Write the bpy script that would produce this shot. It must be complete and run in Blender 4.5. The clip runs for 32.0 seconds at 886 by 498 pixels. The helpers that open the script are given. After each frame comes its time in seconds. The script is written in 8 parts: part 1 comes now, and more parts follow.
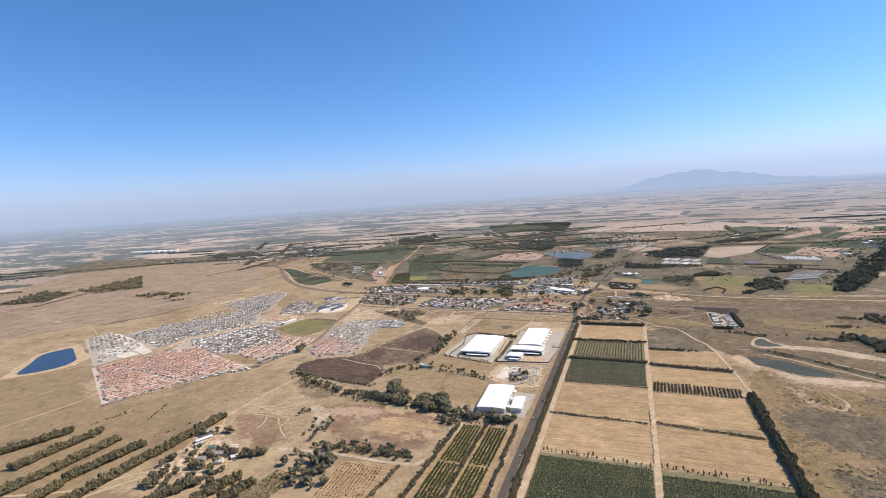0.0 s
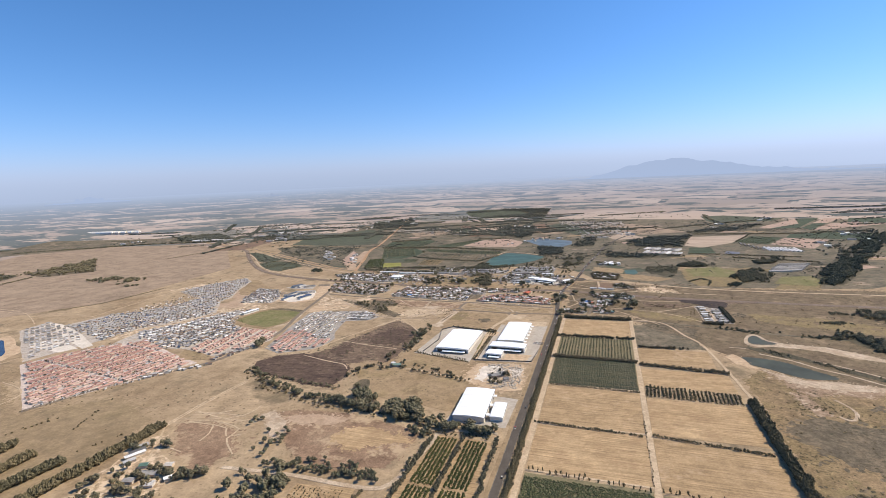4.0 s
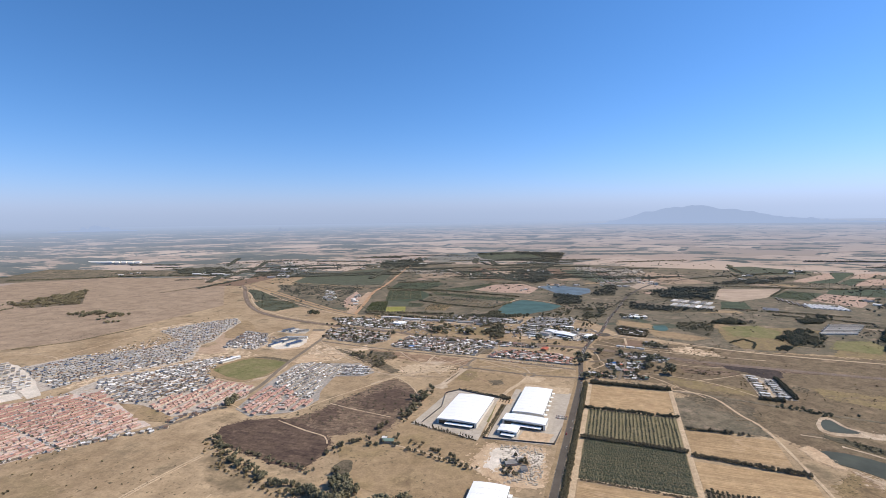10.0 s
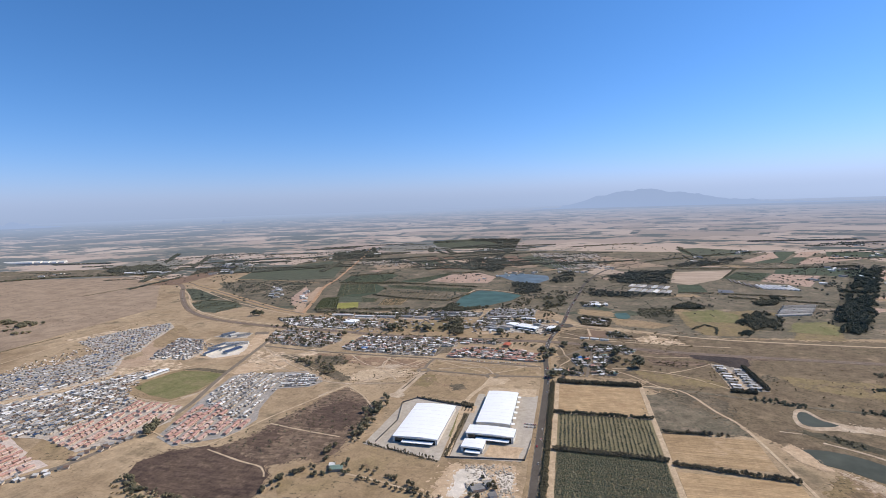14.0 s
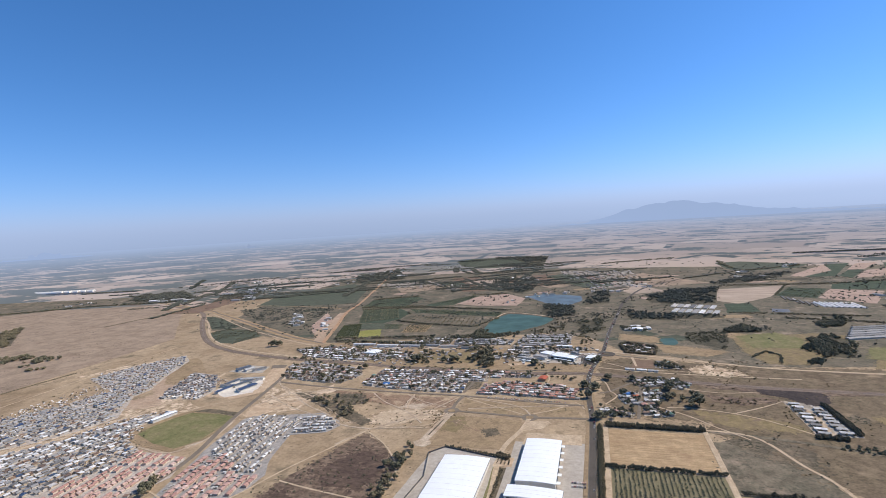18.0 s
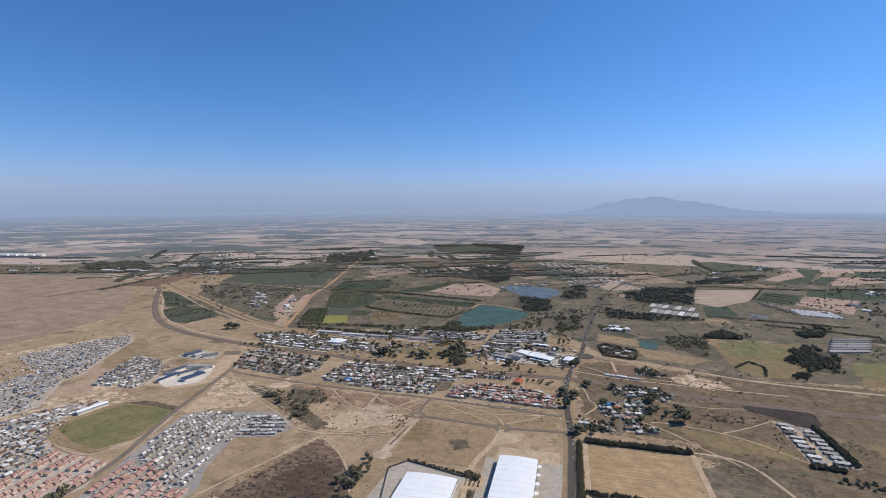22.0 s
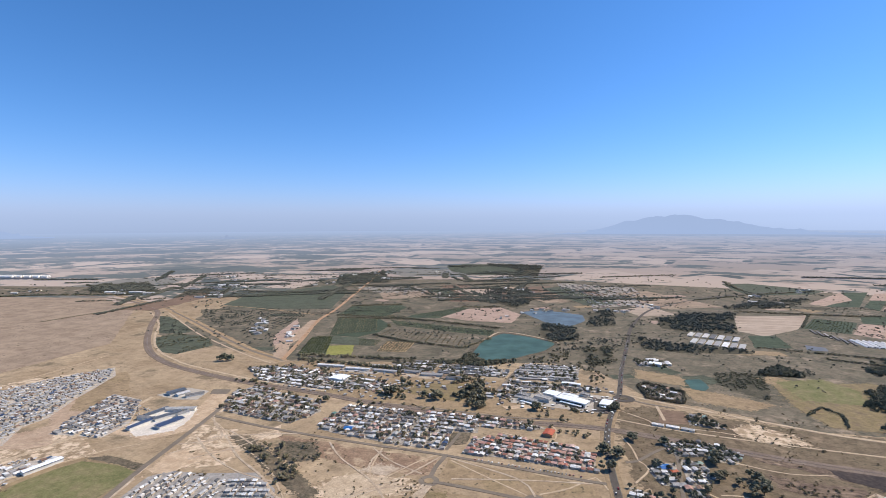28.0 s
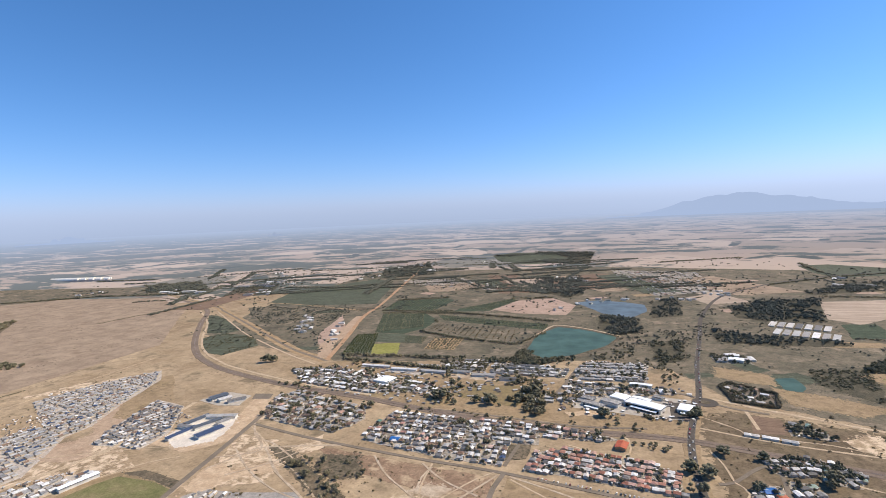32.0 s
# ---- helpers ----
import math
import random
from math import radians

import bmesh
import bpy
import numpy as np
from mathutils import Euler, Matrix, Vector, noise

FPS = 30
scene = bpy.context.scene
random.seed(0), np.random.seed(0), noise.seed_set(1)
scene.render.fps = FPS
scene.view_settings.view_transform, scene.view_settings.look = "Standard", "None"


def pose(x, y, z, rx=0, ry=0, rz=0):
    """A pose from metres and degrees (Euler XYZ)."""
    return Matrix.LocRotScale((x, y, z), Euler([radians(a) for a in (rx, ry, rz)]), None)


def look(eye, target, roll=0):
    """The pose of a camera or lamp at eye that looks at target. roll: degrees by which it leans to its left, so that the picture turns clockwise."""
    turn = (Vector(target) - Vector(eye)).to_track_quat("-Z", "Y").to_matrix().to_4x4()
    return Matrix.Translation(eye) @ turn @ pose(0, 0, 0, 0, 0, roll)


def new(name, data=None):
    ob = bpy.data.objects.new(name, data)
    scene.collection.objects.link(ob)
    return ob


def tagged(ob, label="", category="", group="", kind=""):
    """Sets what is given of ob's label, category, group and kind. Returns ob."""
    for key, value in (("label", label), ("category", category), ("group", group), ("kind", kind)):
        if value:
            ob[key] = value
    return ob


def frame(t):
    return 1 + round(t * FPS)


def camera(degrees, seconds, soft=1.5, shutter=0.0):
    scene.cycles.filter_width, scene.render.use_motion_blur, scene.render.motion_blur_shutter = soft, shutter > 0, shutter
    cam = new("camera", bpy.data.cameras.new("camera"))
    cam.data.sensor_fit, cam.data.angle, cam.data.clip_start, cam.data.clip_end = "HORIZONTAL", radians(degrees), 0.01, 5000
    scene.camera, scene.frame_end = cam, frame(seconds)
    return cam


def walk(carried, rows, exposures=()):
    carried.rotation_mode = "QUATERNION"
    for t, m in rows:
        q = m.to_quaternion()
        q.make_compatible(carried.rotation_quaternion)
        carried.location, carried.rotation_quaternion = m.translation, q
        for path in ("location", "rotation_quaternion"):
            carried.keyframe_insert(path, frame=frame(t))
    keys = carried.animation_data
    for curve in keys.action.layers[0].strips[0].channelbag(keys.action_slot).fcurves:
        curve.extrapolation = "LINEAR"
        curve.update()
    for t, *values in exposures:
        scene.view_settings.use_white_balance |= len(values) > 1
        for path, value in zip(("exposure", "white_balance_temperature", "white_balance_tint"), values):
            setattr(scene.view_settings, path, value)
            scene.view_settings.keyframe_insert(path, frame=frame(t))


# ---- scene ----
cam = camera(84.7, 32.0, 0.6)
PATH = [
    (0, (129.93, -1139.09, 308.89), (93.58, -1046.56, 298.05), -3.72),
    (0.5, (126.21, -1129.19, 309.06), (88.19, -1037.34, 298.13), -3.46),
    (1, (122.60, -1119.39, 309.01), (84.48, -1027.53, 298.52), -3.02),
    (1.5, (119.07, -1109.53, 308.63), (82.37, -1017.03, 298.77), -2.54),
    (2, (115.57, -1099.56, 307.84), (81.71, -1005.95, 298.25), -2.21),
    (2.5, (112.05, -1089.42, 306.89), (80.52, -995.01, 297.22), -2.01),
    (3, (108.76, -1079.11, 305.99), (77.77, -984.64, 295.28), -2.03),
    (3.5, (105.70, -1068.77, 305.19), (74.19, -974.68, 292.78), -1.98),
    (5.5, (93.17, -1027.55, 302.65), (58.47, -935.51, 284.66), -5.99),
    (6, (89.88, -1017.09, 302.46), (54.38, -925.34, 284.50), -6.65),
    (6.5, (86.53, -1006.78, 302.62), (52.49, -914.35, 285.40), -6.75),
    (7, (83.29, -996.50, 303.04), (52.39, -902.76, 286.97), -6.54),
    (7.5, (79.96, -985.84, 303.46), (52.58, -890.78, 288.88), -5.97),
    (8, (76.52, -974.81, 303.53), (50.94, -879.02, 290.48), -4.98),
    (8.5, (73.16, -963.71, 303.02), (47.78, -867.66, 291.58), -4.15),
    (9, (69.90, -952.82, 302.04), (42.74, -857.10, 292.04), -3.30),
    (9.5, (66.65, -942.13, 300.97), (35.07, -847.60, 292.82), -2.09),
    (10, (63.32, -931.51, 300.10), (29.42, -837.63, 294.04), -0.74),
    (10.5, (59.97, -920.99, 299.72), (28.67, -826.13, 294.93), -0.45),
    (11, (56.64, -910.58, 299.86), (29.43, -814.46, 295.17), -1.28),
    (11.5, (53.45, -900.26, 300.47), (28.47, -803.60, 294.71), -2.44),
    (12, (50.52, -890.05, 301.38), (24.85, -793.72, 293.49), -3.16),
    (12.5, (47.80, -879.84, 302.34), (21.36, -783.88, 292.79), -3.40),
    (13, (45.18, -869.60, 303.19), (19.61, -773.44, 293.21), -3.40),
    (13.5, (42.57, -859.20, 303.96), (17.77, -762.80, 294.36), -2.85),
    (14, (39.95, -848.60, 304.67), (14.75, -752.24, 295.79), -1.90),
    (14.5, (37.38, -837.92, 305.40), (11.35, -741.74, 296.89), -0.96),
    (16.5, (26.80, -795.31, 309.62), (0.13, -699.19, 302.60), 1.06),
    (17, (23.13, -785.18, 310.11), (-6.40, -689.79, 304.65), -0.19),
    (17.5, (19.44, -775.41, 310.55), (-11.42, -680.43, 305.41), -2.03),
    (18, (16.03, -765.74, 311.00), (-13.95, -670.47, 306.05), -3.54),
    (18.5, (12.99, -756.05, 311.62), (-14.40, -659.96, 307.36), -4.48),
    (19, (10.20, -746.04, 312.40), (-14.31, -649.19, 307.98), -4.93),
    (19.5, (7.48, -735.89, 313.34), (-15.36, -638.68, 307.97), -4.94),
    (20, (4.69, -725.76, 314.31), (-18.14, -628.60, 307.98), -4.77),
    (20.5, (1.70, -715.67, 315.14), (-22.54, -618.89, 308.38), -4.15),
    (21, (-1.44, -705.74, 315.85), (-26.35, -609.21, 308.09), -2.85),
    (21.5, (-4.58, -695.77, 316.56), (-29.42, -599.29, 307.95), -1.34),
    (22, (-7.79, -685.68, 317.36), (-32.97, -589.30, 308.60), -0.05),
    (22.5, (-11.07, -675.71, 318.26), (-37.14, -579.56, 309.50), 0.49),
    (23, (-14.27, -665.97, 319.29), (-40.67, -569.90, 310.70), -0.13),
    (23.5, (-17.31, -656.23, 320.32), (-43.63, -560.13, 311.88), -1.03),
    (24, (-20.18, -646.43, 321.05), (-46.05, -550.22, 312.40), -2.06),
    (24.5, (-22.77, -636.67, 321.50), (-48.24, -540.46, 311.76), -2.87),
    (25, (-25.28, -626.86, 321.77), (-51.05, -530.87, 310.70), -3.44),
    (25.5, (-27.95, -616.66, 321.73), (-55.61, -521.21, 310.64), -3.36),
    (27.5, (-39.67, -574.55, 317.67), (-67.66, -478.74, 311.54), -1.32),
    (28, (-42.55, -564.27, 317.21), (-70.56, -468.40, 312.34), -0.26),
    (28.5, (-45.45, -554.12, 316.96), (-73.60, -458.24, 313.15), 0.55),
    (29, (-48.48, -544.23, 316.82), (-75.12, -447.91, 313.41), 0.25),
    (29.5, (-51.73, -534.62, 316.75), (-76.93, -437.94, 312.63), -0.69),
    (30, (-55.20, -525.18, 316.69), (-79.69, -428.43, 310.42), -1.80),
    (30.5, (-58.95, -515.69, 316.58), (-84.68, -419.37, 308.82), -2.43),
    (31, (-62.96, -506.08, 316.30), (-91.87, -410.69, 308.20), -2.73),
    (31.5, (-66.99, -496.62, 315.65), (-100.49, -402.69, 308.19), -2.83),
    (32, (-71.03, -487.35, 314.71), (-107.82, -394.61, 307.99), -2.58),
]
EXPOSURES = [(0.0, 0.1, 6950, 10), (3.0, 0.09, 6950, 10), (6.0, 0.05, 6900, 10), (9.0, 0.02, 6800, 10), (13.0, -0.14, 6600, 10), (17.0, -0.06, 6400, 10), (19.0, -0.21, 6400, 10), (23.0, -0.41, 6400, 10), (25.5, -0.46, 6500, 10), (28.0, 0.02, 6450, 10), (32.0, 0.08, 6850, 10)]
walk(cam, [(t, look(eye, target, roll)) for t, eye, target, roll in PATH], EXPOSURES)

# ---- light ----
SUN_BEARING, SUN_HEIGHT = 55.0, 46.0
world = bpy.data.worlds.new("sky")
scene.world = world
world.use_nodes = True
wn = world.node_tree.nodes
sky = wn.new("ShaderNodeTexSky")
sky.sky_type = "NISHITA"
sky.sun_disc = False
sky.sun_elevation, sky.sun_rotation = radians(SUN_HEIGHT), radians(SUN_BEARING)
sky.altitude, sky.air_density, sky.dust_density, sky.ozone_density = 0, 1.0, 0.15, 6.0
wn["Background"].inputs["Strength"].default_value = 0.145
split, joined = wn.new("ShaderNodeSeparateColor"), wn.new("ShaderNodeCombineColor")
wl = world.node_tree.links
wl.new(sky.outputs["Color"], split.inputs["Color"])


def scaled(sock, k, plus=None):
    """k times a colour channel of the sky, plus another."""
    q = wn.new("ShaderNodeMath")
    q.operation = "MULTIPLY_ADD"
    wl.new(sock, q.inputs[0])
    q.inputs[1].default_value = k
    q.inputs[2].default_value = 0.0
    if plus:
        wl.new(plus, q.inputs[2])
    return q.outputs[0]


# clear air with a bluish ground haze in place of a dusty yellow one
wl.new(scaled(split.outputs["Red"], 0.80, scaled(split.outputs["Blue"], -0.09)), joined.inputs["Red"])
wl.new(scaled(split.outputs["Green"], 0.78), joined.inputs["Green"])
wl.new(scaled(split.outputs["Blue"], 0.97, scaled(split.outputs["Red"], 0.30)), joined.inputs["Blue"])
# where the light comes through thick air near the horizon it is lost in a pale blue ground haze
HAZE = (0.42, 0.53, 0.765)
thick = wn.new("ShaderNodeMath")
thick.operation = "DIVIDE"
wl.new(split.outputs["Red"], thick.inputs[0])
wl.new(split.outputs["Blue"], thick.inputs[1])
murk = wn.new("ShaderNodeMapRange")
murk.interpolation_type = "SMOOTHSTEP"
for i, v in ((1, 0.32), (2, 1.2), (3, 0.0), (4, 0.97)):
    murk.inputs[i].default_value = v
wl.new(thick.outputs[0], murk.inputs[0])
veiled = wn.new("ShaderNodeMix")
veiled.data_type = "RGBA"
wl.new(murk.outputs[0], veiled.inputs[0])
wl.new(joined.outputs["Color"], veiled.inputs[6])
murky = wn.new("ShaderNodeCombineColor")
for channel, part_of in zip(("Red", "Green", "Blue"), HAZE):
    level = wn.new("ShaderNodeMath")
    level.operation = "MULTIPLY_ADD"
    wl.new(split.outputs["Green"], level.inputs[0])
    level.inputs[1].default_value, level.inputs[2].default_value = 0.34 * part_of / HAZE[1], 0.435 * part_of / 0.145
    wl.new(level.outputs[0], murky.inputs[channel])
wl.new(murky.outputs["Color"], veiled.inputs[7])
wl.new(veiled.outputs[2], wn["Background"].inputs["Color"])
sun = new("sun", bpy.data.lights.new("sun", "SUN"))
sun.data.energy, sun.data.angle, sun.data.color = 5.0, radians(0.5), (1.0, 0.91, 0.77)
_b, _h = radians(SUN_BEARING), radians(SUN_HEIGHT)
sun.matrix_world = look((900 * math.sin(_b) * math.cos(_h), 900 * math.cos(_b) * math.cos(_h), 900 * math.sin(_h)), (0, 0, 0))


# ---- materials ----
def node_mat(name):
    m = bpy.data.materials.new(name)
    m.use_nodes = True
    return m, m.node_tree.nodes, m.node_tree.links, m.node_tree.nodes["Principled BSDF"]


def ramp_node(n, stops, interp="LINEAR"):
    r = n.new("ShaderNodeValToRGB")
    r.color_ramp.interpolation = interp
    e = r.color_ramp.elements
    while len(e) < len(stops):
        e.new(0.5)
    for k, (p, c) in zip(e, stops):
        k.position, k.color = p, (*c, 1)
    return r


def mix_col(n, l, kind, fac, a, b):
    m = n.new("ShaderNodeMix")
    m.data_type, m.blend_type = "RGBA", kind
    for sock, v in ((m.inputs[0], fac), (m.inputs[6], a), (m.inputs[7], b)):
        if isinstance(v, bpy.types.NodeSocket):
            l.new(v, sock)
        else:
            sock.default_value = v if isinstance(v, float) else (*v, 1)
    return m.outputs[2]


def noise_node(n, l, src, scale, detail=4.0, rough=0.6, stretch=None, turn=0.0):
    if stretch or turn:
        mp = n.new("ShaderNodeMapping")
        mp.inputs["Rotation"].default_value = (0, 0, radians(turn))
        mp.inputs["Scale"].default_value = stretch or (1, 1, 1)
        l.new(src, mp.inputs["Vector"])
        src = mp.outputs["Vector"]
    t = n.new("ShaderNodeTexNoise")
    t.inputs["Scale"].default_value, t.inputs["Detail"].default_value, t.inputs["Roughness"].default_value = scale, detail, rough
    l.new(src, t.inputs["Vector"])
    return t.outputs["Fac"]


def land(name, cols, big=90.0, mid=11.0, fine=2.2, streak=None, turn=0.0, rough=0.95, contrast=0.22, bump=0.0, stain=None, speck=None):
    """Ground cover: broad blotches, clumps, fine grain; streak = (along, across) metres of mowing or ploughing lines."""
    m, n, l, bsdf = node_mat(name)
    pos = n.new("ShaderNodeNewGeometry").outputs["Position"]
    k = len(cols) - 1
    ramp = ramp_node(n, [(0.3 + 0.4 * i / k, c) for i, c in enumerate(cols)])
    l.new(noise_node(n, l, pos, 1 / big, 5.0, 0.62), ramp.inputs["Fac"])
    col = ramp.outputs["Color"]
    for scale, amount in ((mid, contrast), (fine, contrast * 0.8)):
        g = ramp_node(n, [(0.25, (1 - amount * 1.6,) * 3), (0.75, (1 + amount,) * 3)])
        l.new(noise_node(n, l, pos, 1 / scale, 4.0, 0.65), g.inputs["Fac"])
        col = mix_col(n, l, "MULTIPLY", 1.0, col, g.outputs["Color"])
    if speck:
        c, size, lo, hi = speck
        g = ramp_node(n, [(lo, (0, 0, 0)), (hi, (1, 1, 1))])
        l.new(noise_node(n, l, pos, 1 / size, 2.0, 0.5), g.inputs["Fac"])
        thin = ramp_node(n, [(0.42, (0, 0, 0)), (0.62, (1, 1, 1))])
        l.new(noise_node(n, l, pos, 1 / (size * 14), 3.0, 0.6), thin.inputs["Fac"])
        col = mix_col(n, l, "MIX", mix_col(n, l, "MULTIPLY", 1.0, g.outputs["Color"], thin.outputs["Color"]), col, c)
    if stain:
        c, size, lo, hi = stain
        g = ramp_node(n, [(lo, (0, 0, 0)), (hi, (1, 1, 1))])
        l.new(noise_node(n, l, pos, 1 / size, 6.0, 0.7), g.inputs["Fac"])
        col = mix_col(n, l, "MIX", g.outputs["Color"], col, c)
    if streak:
        g = ramp_node(n, [(0.3, (0.72,) * 3), (0.7, (1.22,) * 3)])
        l.new(noise_node(n, l, pos, 1.0, 3.0, 0.6, (1 / streak[0], 1 / streak[1], 1), turn), g.inputs["Fac"])
        col = mix_col(n, l, "MULTIPLY", 1.0, col, g.outputs["Color"])
    l.new(col, bsdf.inputs["Base Color"])
    bsdf.inputs["Roughness"].default_value = rough
    bsdf.inputs["Specular IOR Level"].default_value = 0.15
    if bump:
        b = n.new("ShaderNodeBump")
        b.inputs["Strength"].default_value, b.inputs["Distance"].default_value = 0.6, bump
        l.new(noise_node(n, l, pos, 1 / fine, 5.0, 0.7), b.inputs["Height"])
        l.new(b.outputs["Normal"], bsdf.inputs["Normal"])
    return m


def solid(name, cols, rough=0.6, metal=0.0, grain=1.5, amount=0.12, streak=None, spec=0.4, warm=True):
    """A made surface: colour picked per object, dirt at two scales."""
    m, n, l, bsdf = node_mat(name)
    info = n.new("ShaderNodeObjectInfo")
    if len(cols) == 1:
        cols = cols * 2
    k = len(cols)
    if warm:
        cols = [(min(c[0] * 1.03, 0.92), c[1] * 0.965, c[2] * 0.87) for c in cols]
    ramp = ramp_node(n, [(i / k, c) for i, c in enumerate(cols)], "CONSTANT" if k > 1 else "LINEAR")
    l.new(info.outputs["Random"], ramp.inputs["Fac"])
    pos = n.new("ShaderNodeNewGeometry").outputs["Position"]
    col = ramp.outputs["Color"]
    for scale, a in ((grain, amount), (grain * 6, amount)):
        g = ramp_node(n, [(0.3, (1 - a * 1.5,) * 3), (0.7, (1 + a * 0.6,) * 3)])
        l.new(noise_node(n, l, pos, 1 / scale, 4.0, 0.6), g.inputs["Fac"])
        col = mix_col(n, l, "MULTIPLY", 1.0, col, g.outputs["Color"])
    if streak:
        g = ramp_node(n, [(0.35, (0.86,) * 3), (0.65, (1.06,) * 3)])
        l.new(noise_node(n, l, pos, 1.0, 2.0, 0.5, (1 / streak[0], 1 / streak[1], 1)), g.inputs["Fac"])
        col = mix_col(n, l, "MULTIPLY", 1.0, col, g.outputs["Color"])
    l.new(col, bsdf.inputs["Base Color"])
    bsdf.inputs["Roughness"].default_value, bsdf.inputs["Metallic"].default_value = rough, metal
    bsdf.inputs["Specular IOR Level"].default_value = spec
    return m


def leaf(name, cols, island=True):
    """Foliage: each clump its own shade, each tree its own cast."""
    m, n, l, bsdf = node_mat(name)
    g = n.new("ShaderNodeNewGeometry")
    info = n.new("ShaderNodeObjectInfo")
    k = len(cols) - 1
    ramp = ramp_node(n, [(i / k, c) for i, c in enumerate(cols)])
    l.new(g.outputs["Random Per Island"], ramp.inputs["Fac"])
    cast = ramp_node(n, [(0.0, (0.75, 0.8, 0.75)), (1.0, (1.25, 1.15, 1.0))])
    l.new(info.outputs["Random"], cast.inputs["Fac"])
    col = mix_col(n, l, "MULTIPLY", 1.0, ramp.outputs["Color"], cast.outputs["Color"])
    gr = ramp_node(n, [(0.3, (0.6,) * 3), (0.7, (1.3,) * 3)])
    l.new(noise_node(n, l, g.outputs["Position"], 1.2, 3.0, 0.7), gr.inputs["Fac"])
    col = mix_col(n, l, "MULTIPLY", 1.0, col, gr.outputs["Color"])
    l.new(col, bsdf.inputs["Base Color"])
    bsdf.inputs["Roughness"].default_value = 0.8
    bsdf.inputs["Specular IOR Level"].default_value = 0.2
    return m


def water(name, col, rough=0.08, spec=0.5):
    m, n, l, bsdf = node_mat(name)
    pos = n.new("ShaderNodeNewGeometry").outputs["Position"]
    r = ramp_node(n, [(0.35, tuple(c * 0.8 for c in col)), (0.65, tuple(c * 1.25 for c in col))])
    l.new(noise_node(n, l, pos, 1 / 45, 4.0, 0.6), r.inputs["Fac"])
    l.new(r.outputs["Color"], bsdf.inputs["Base Color"])
    bsdf.inputs["Roughness"].default_value = rough
    bsdf.inputs["Specular IOR Level"].default_value = spec
    b = n.new("ShaderNodeBump")
    b.inputs["Strength"].default_value, b.inputs["Distance"].default_value = 0.25, 0.15
    l.new(noise_node(n, l, pos, 0.6, 3.0, 0.6), b.inputs["Height"])
    l.new(b.outputs["Normal"], bsdf.inputs["Normal"])
    return m


M = {}
M["veld"] = land("dry_veld", [(0.265, 0.185, 0.107), (0.37, 0.265, 0.16), (0.465, 0.34, 0.21), (0.34, 0.243, 0.145)], 150, 22, 4,
                 contrast=0.2, stain=((0.17, 0.13, 0.08), 75, 0.53, 0.68), speck=((0.12, 0.095, 0.058), 6, 0.61, 0.7))
M["stubble"] = land("stubble", [(0.39, 0.262, 0.142), (0.515, 0.36, 0.202)], 45, 12, 2.5, (55, 1.8), 0, contrast=0.16, stain=((0.33, 0.215, 0.12), 30, 0.5, 0.7))
M["stubble_dark"] = land("old_stubble", [(0.355, 0.24, 0.13), (0.46, 0.318, 0.178)], 45, 12, 2.5, (55, 2.0), 0, contrast=0.17, stain=((0.50, 0.355, 0.22), 34, 0.55, 0.72))
M["meadow"] = land("meadow", [(0.27, 0.19, 0.105), (0.36, 0.255, 0.15), (0.30, 0.22, 0.115)], 60, 12, 2.5, contrast=0.17, stain=((0.19, 0.13, 0.08), 30, 0.56, 0.7), speck=((0.10, 0.08, 0.05), 5, 0.6, 0.68))
M["hillside"] = land("grass_hillside", [(0.30, 0.218, 0.15), (0.38, 0.28, 0.192), (0.34, 0.25, 0.172)], 240, 45, 8, contrast=0.2, stain=((0.24, 0.17, 0.115), 70, 0.52, 0.68), speck=((0.13, 0.10, 0.065), 8, 0.58, 0.65))
M["reserve"] = land("brown_reserve", [(0.155, 0.112, 0.07), (0.21, 0.155, 0.096), (0.18, 0.135, 0.08)], 70, 14, 3, contrast=0.28, stain=((0.31, 0.226, 0.142), 40, 0.56, 0.7), speck=((0.085, 0.072, 0.045), 5, 0.57, 0.65))
M["brown"] = land("brown_field", [(0.22, 0.14, 0.09), (0.30, 0.195, 0.125), (0.36, 0.25, 0.16)], 40, 8, 2, contrast=0.24, stain=((0.46, 0.335, 0.21), 36, 0.53, 0.62))
M["burnt"] = land("burnt_veld", [(0.125, 0.086, 0.063), (0.18, 0.125, 0.088), (0.25, 0.175, 0.118), (0.15, 0.104, 0.075)], 40, 9, 2, (24, 5), 60, contrast=0.34, stain=((0.31, 0.225, 0.15), 22, 0.56, 0.68), speck=((0.05, 0.042, 0.036), 6, 0.55, 0.64))
M["black"] = land("scorched_veld", [(0.085, 0.057, 0.045), (0.125, 0.085, 0.063), (0.18, 0.123, 0.085)], 40, 7, 2, (30, 5), 70, contrast=0.3, stain=((0.21, 0.147, 0.10), 24, 0.54, 0.7))
M["sand"] = land("sandy_veld", [(0.28, 0.20, 0.12), (0.38, 0.27, 0.165), (0.46, 0.335, 0.21)], 60, 12, 3, contrast=0.2, stain=((0.64, 0.49, 0.335), 15, 0.46, 0.56), speck=((0.12, 0.095, 0.058), 5, 0.6, 0.68))
M["bare_sand"] = land("bare_sand", [(0.45, 0.31, 0.19), (0.64, 0.475, 0.315)], 14, 5, 1.5, contrast=0.16)
M["pale"] = land("pale_clay", [(0.40, 0.29, 0.19), (0.60, 0.48, 0.35)], 22, 6, 1.5, contrast=0.2)
M["track"] = land("dirt_track", [(0.45, 0.33, 0.21), (0.62, 0.475, 0.32)], 14, 4, 1.2, contrast=0.18)
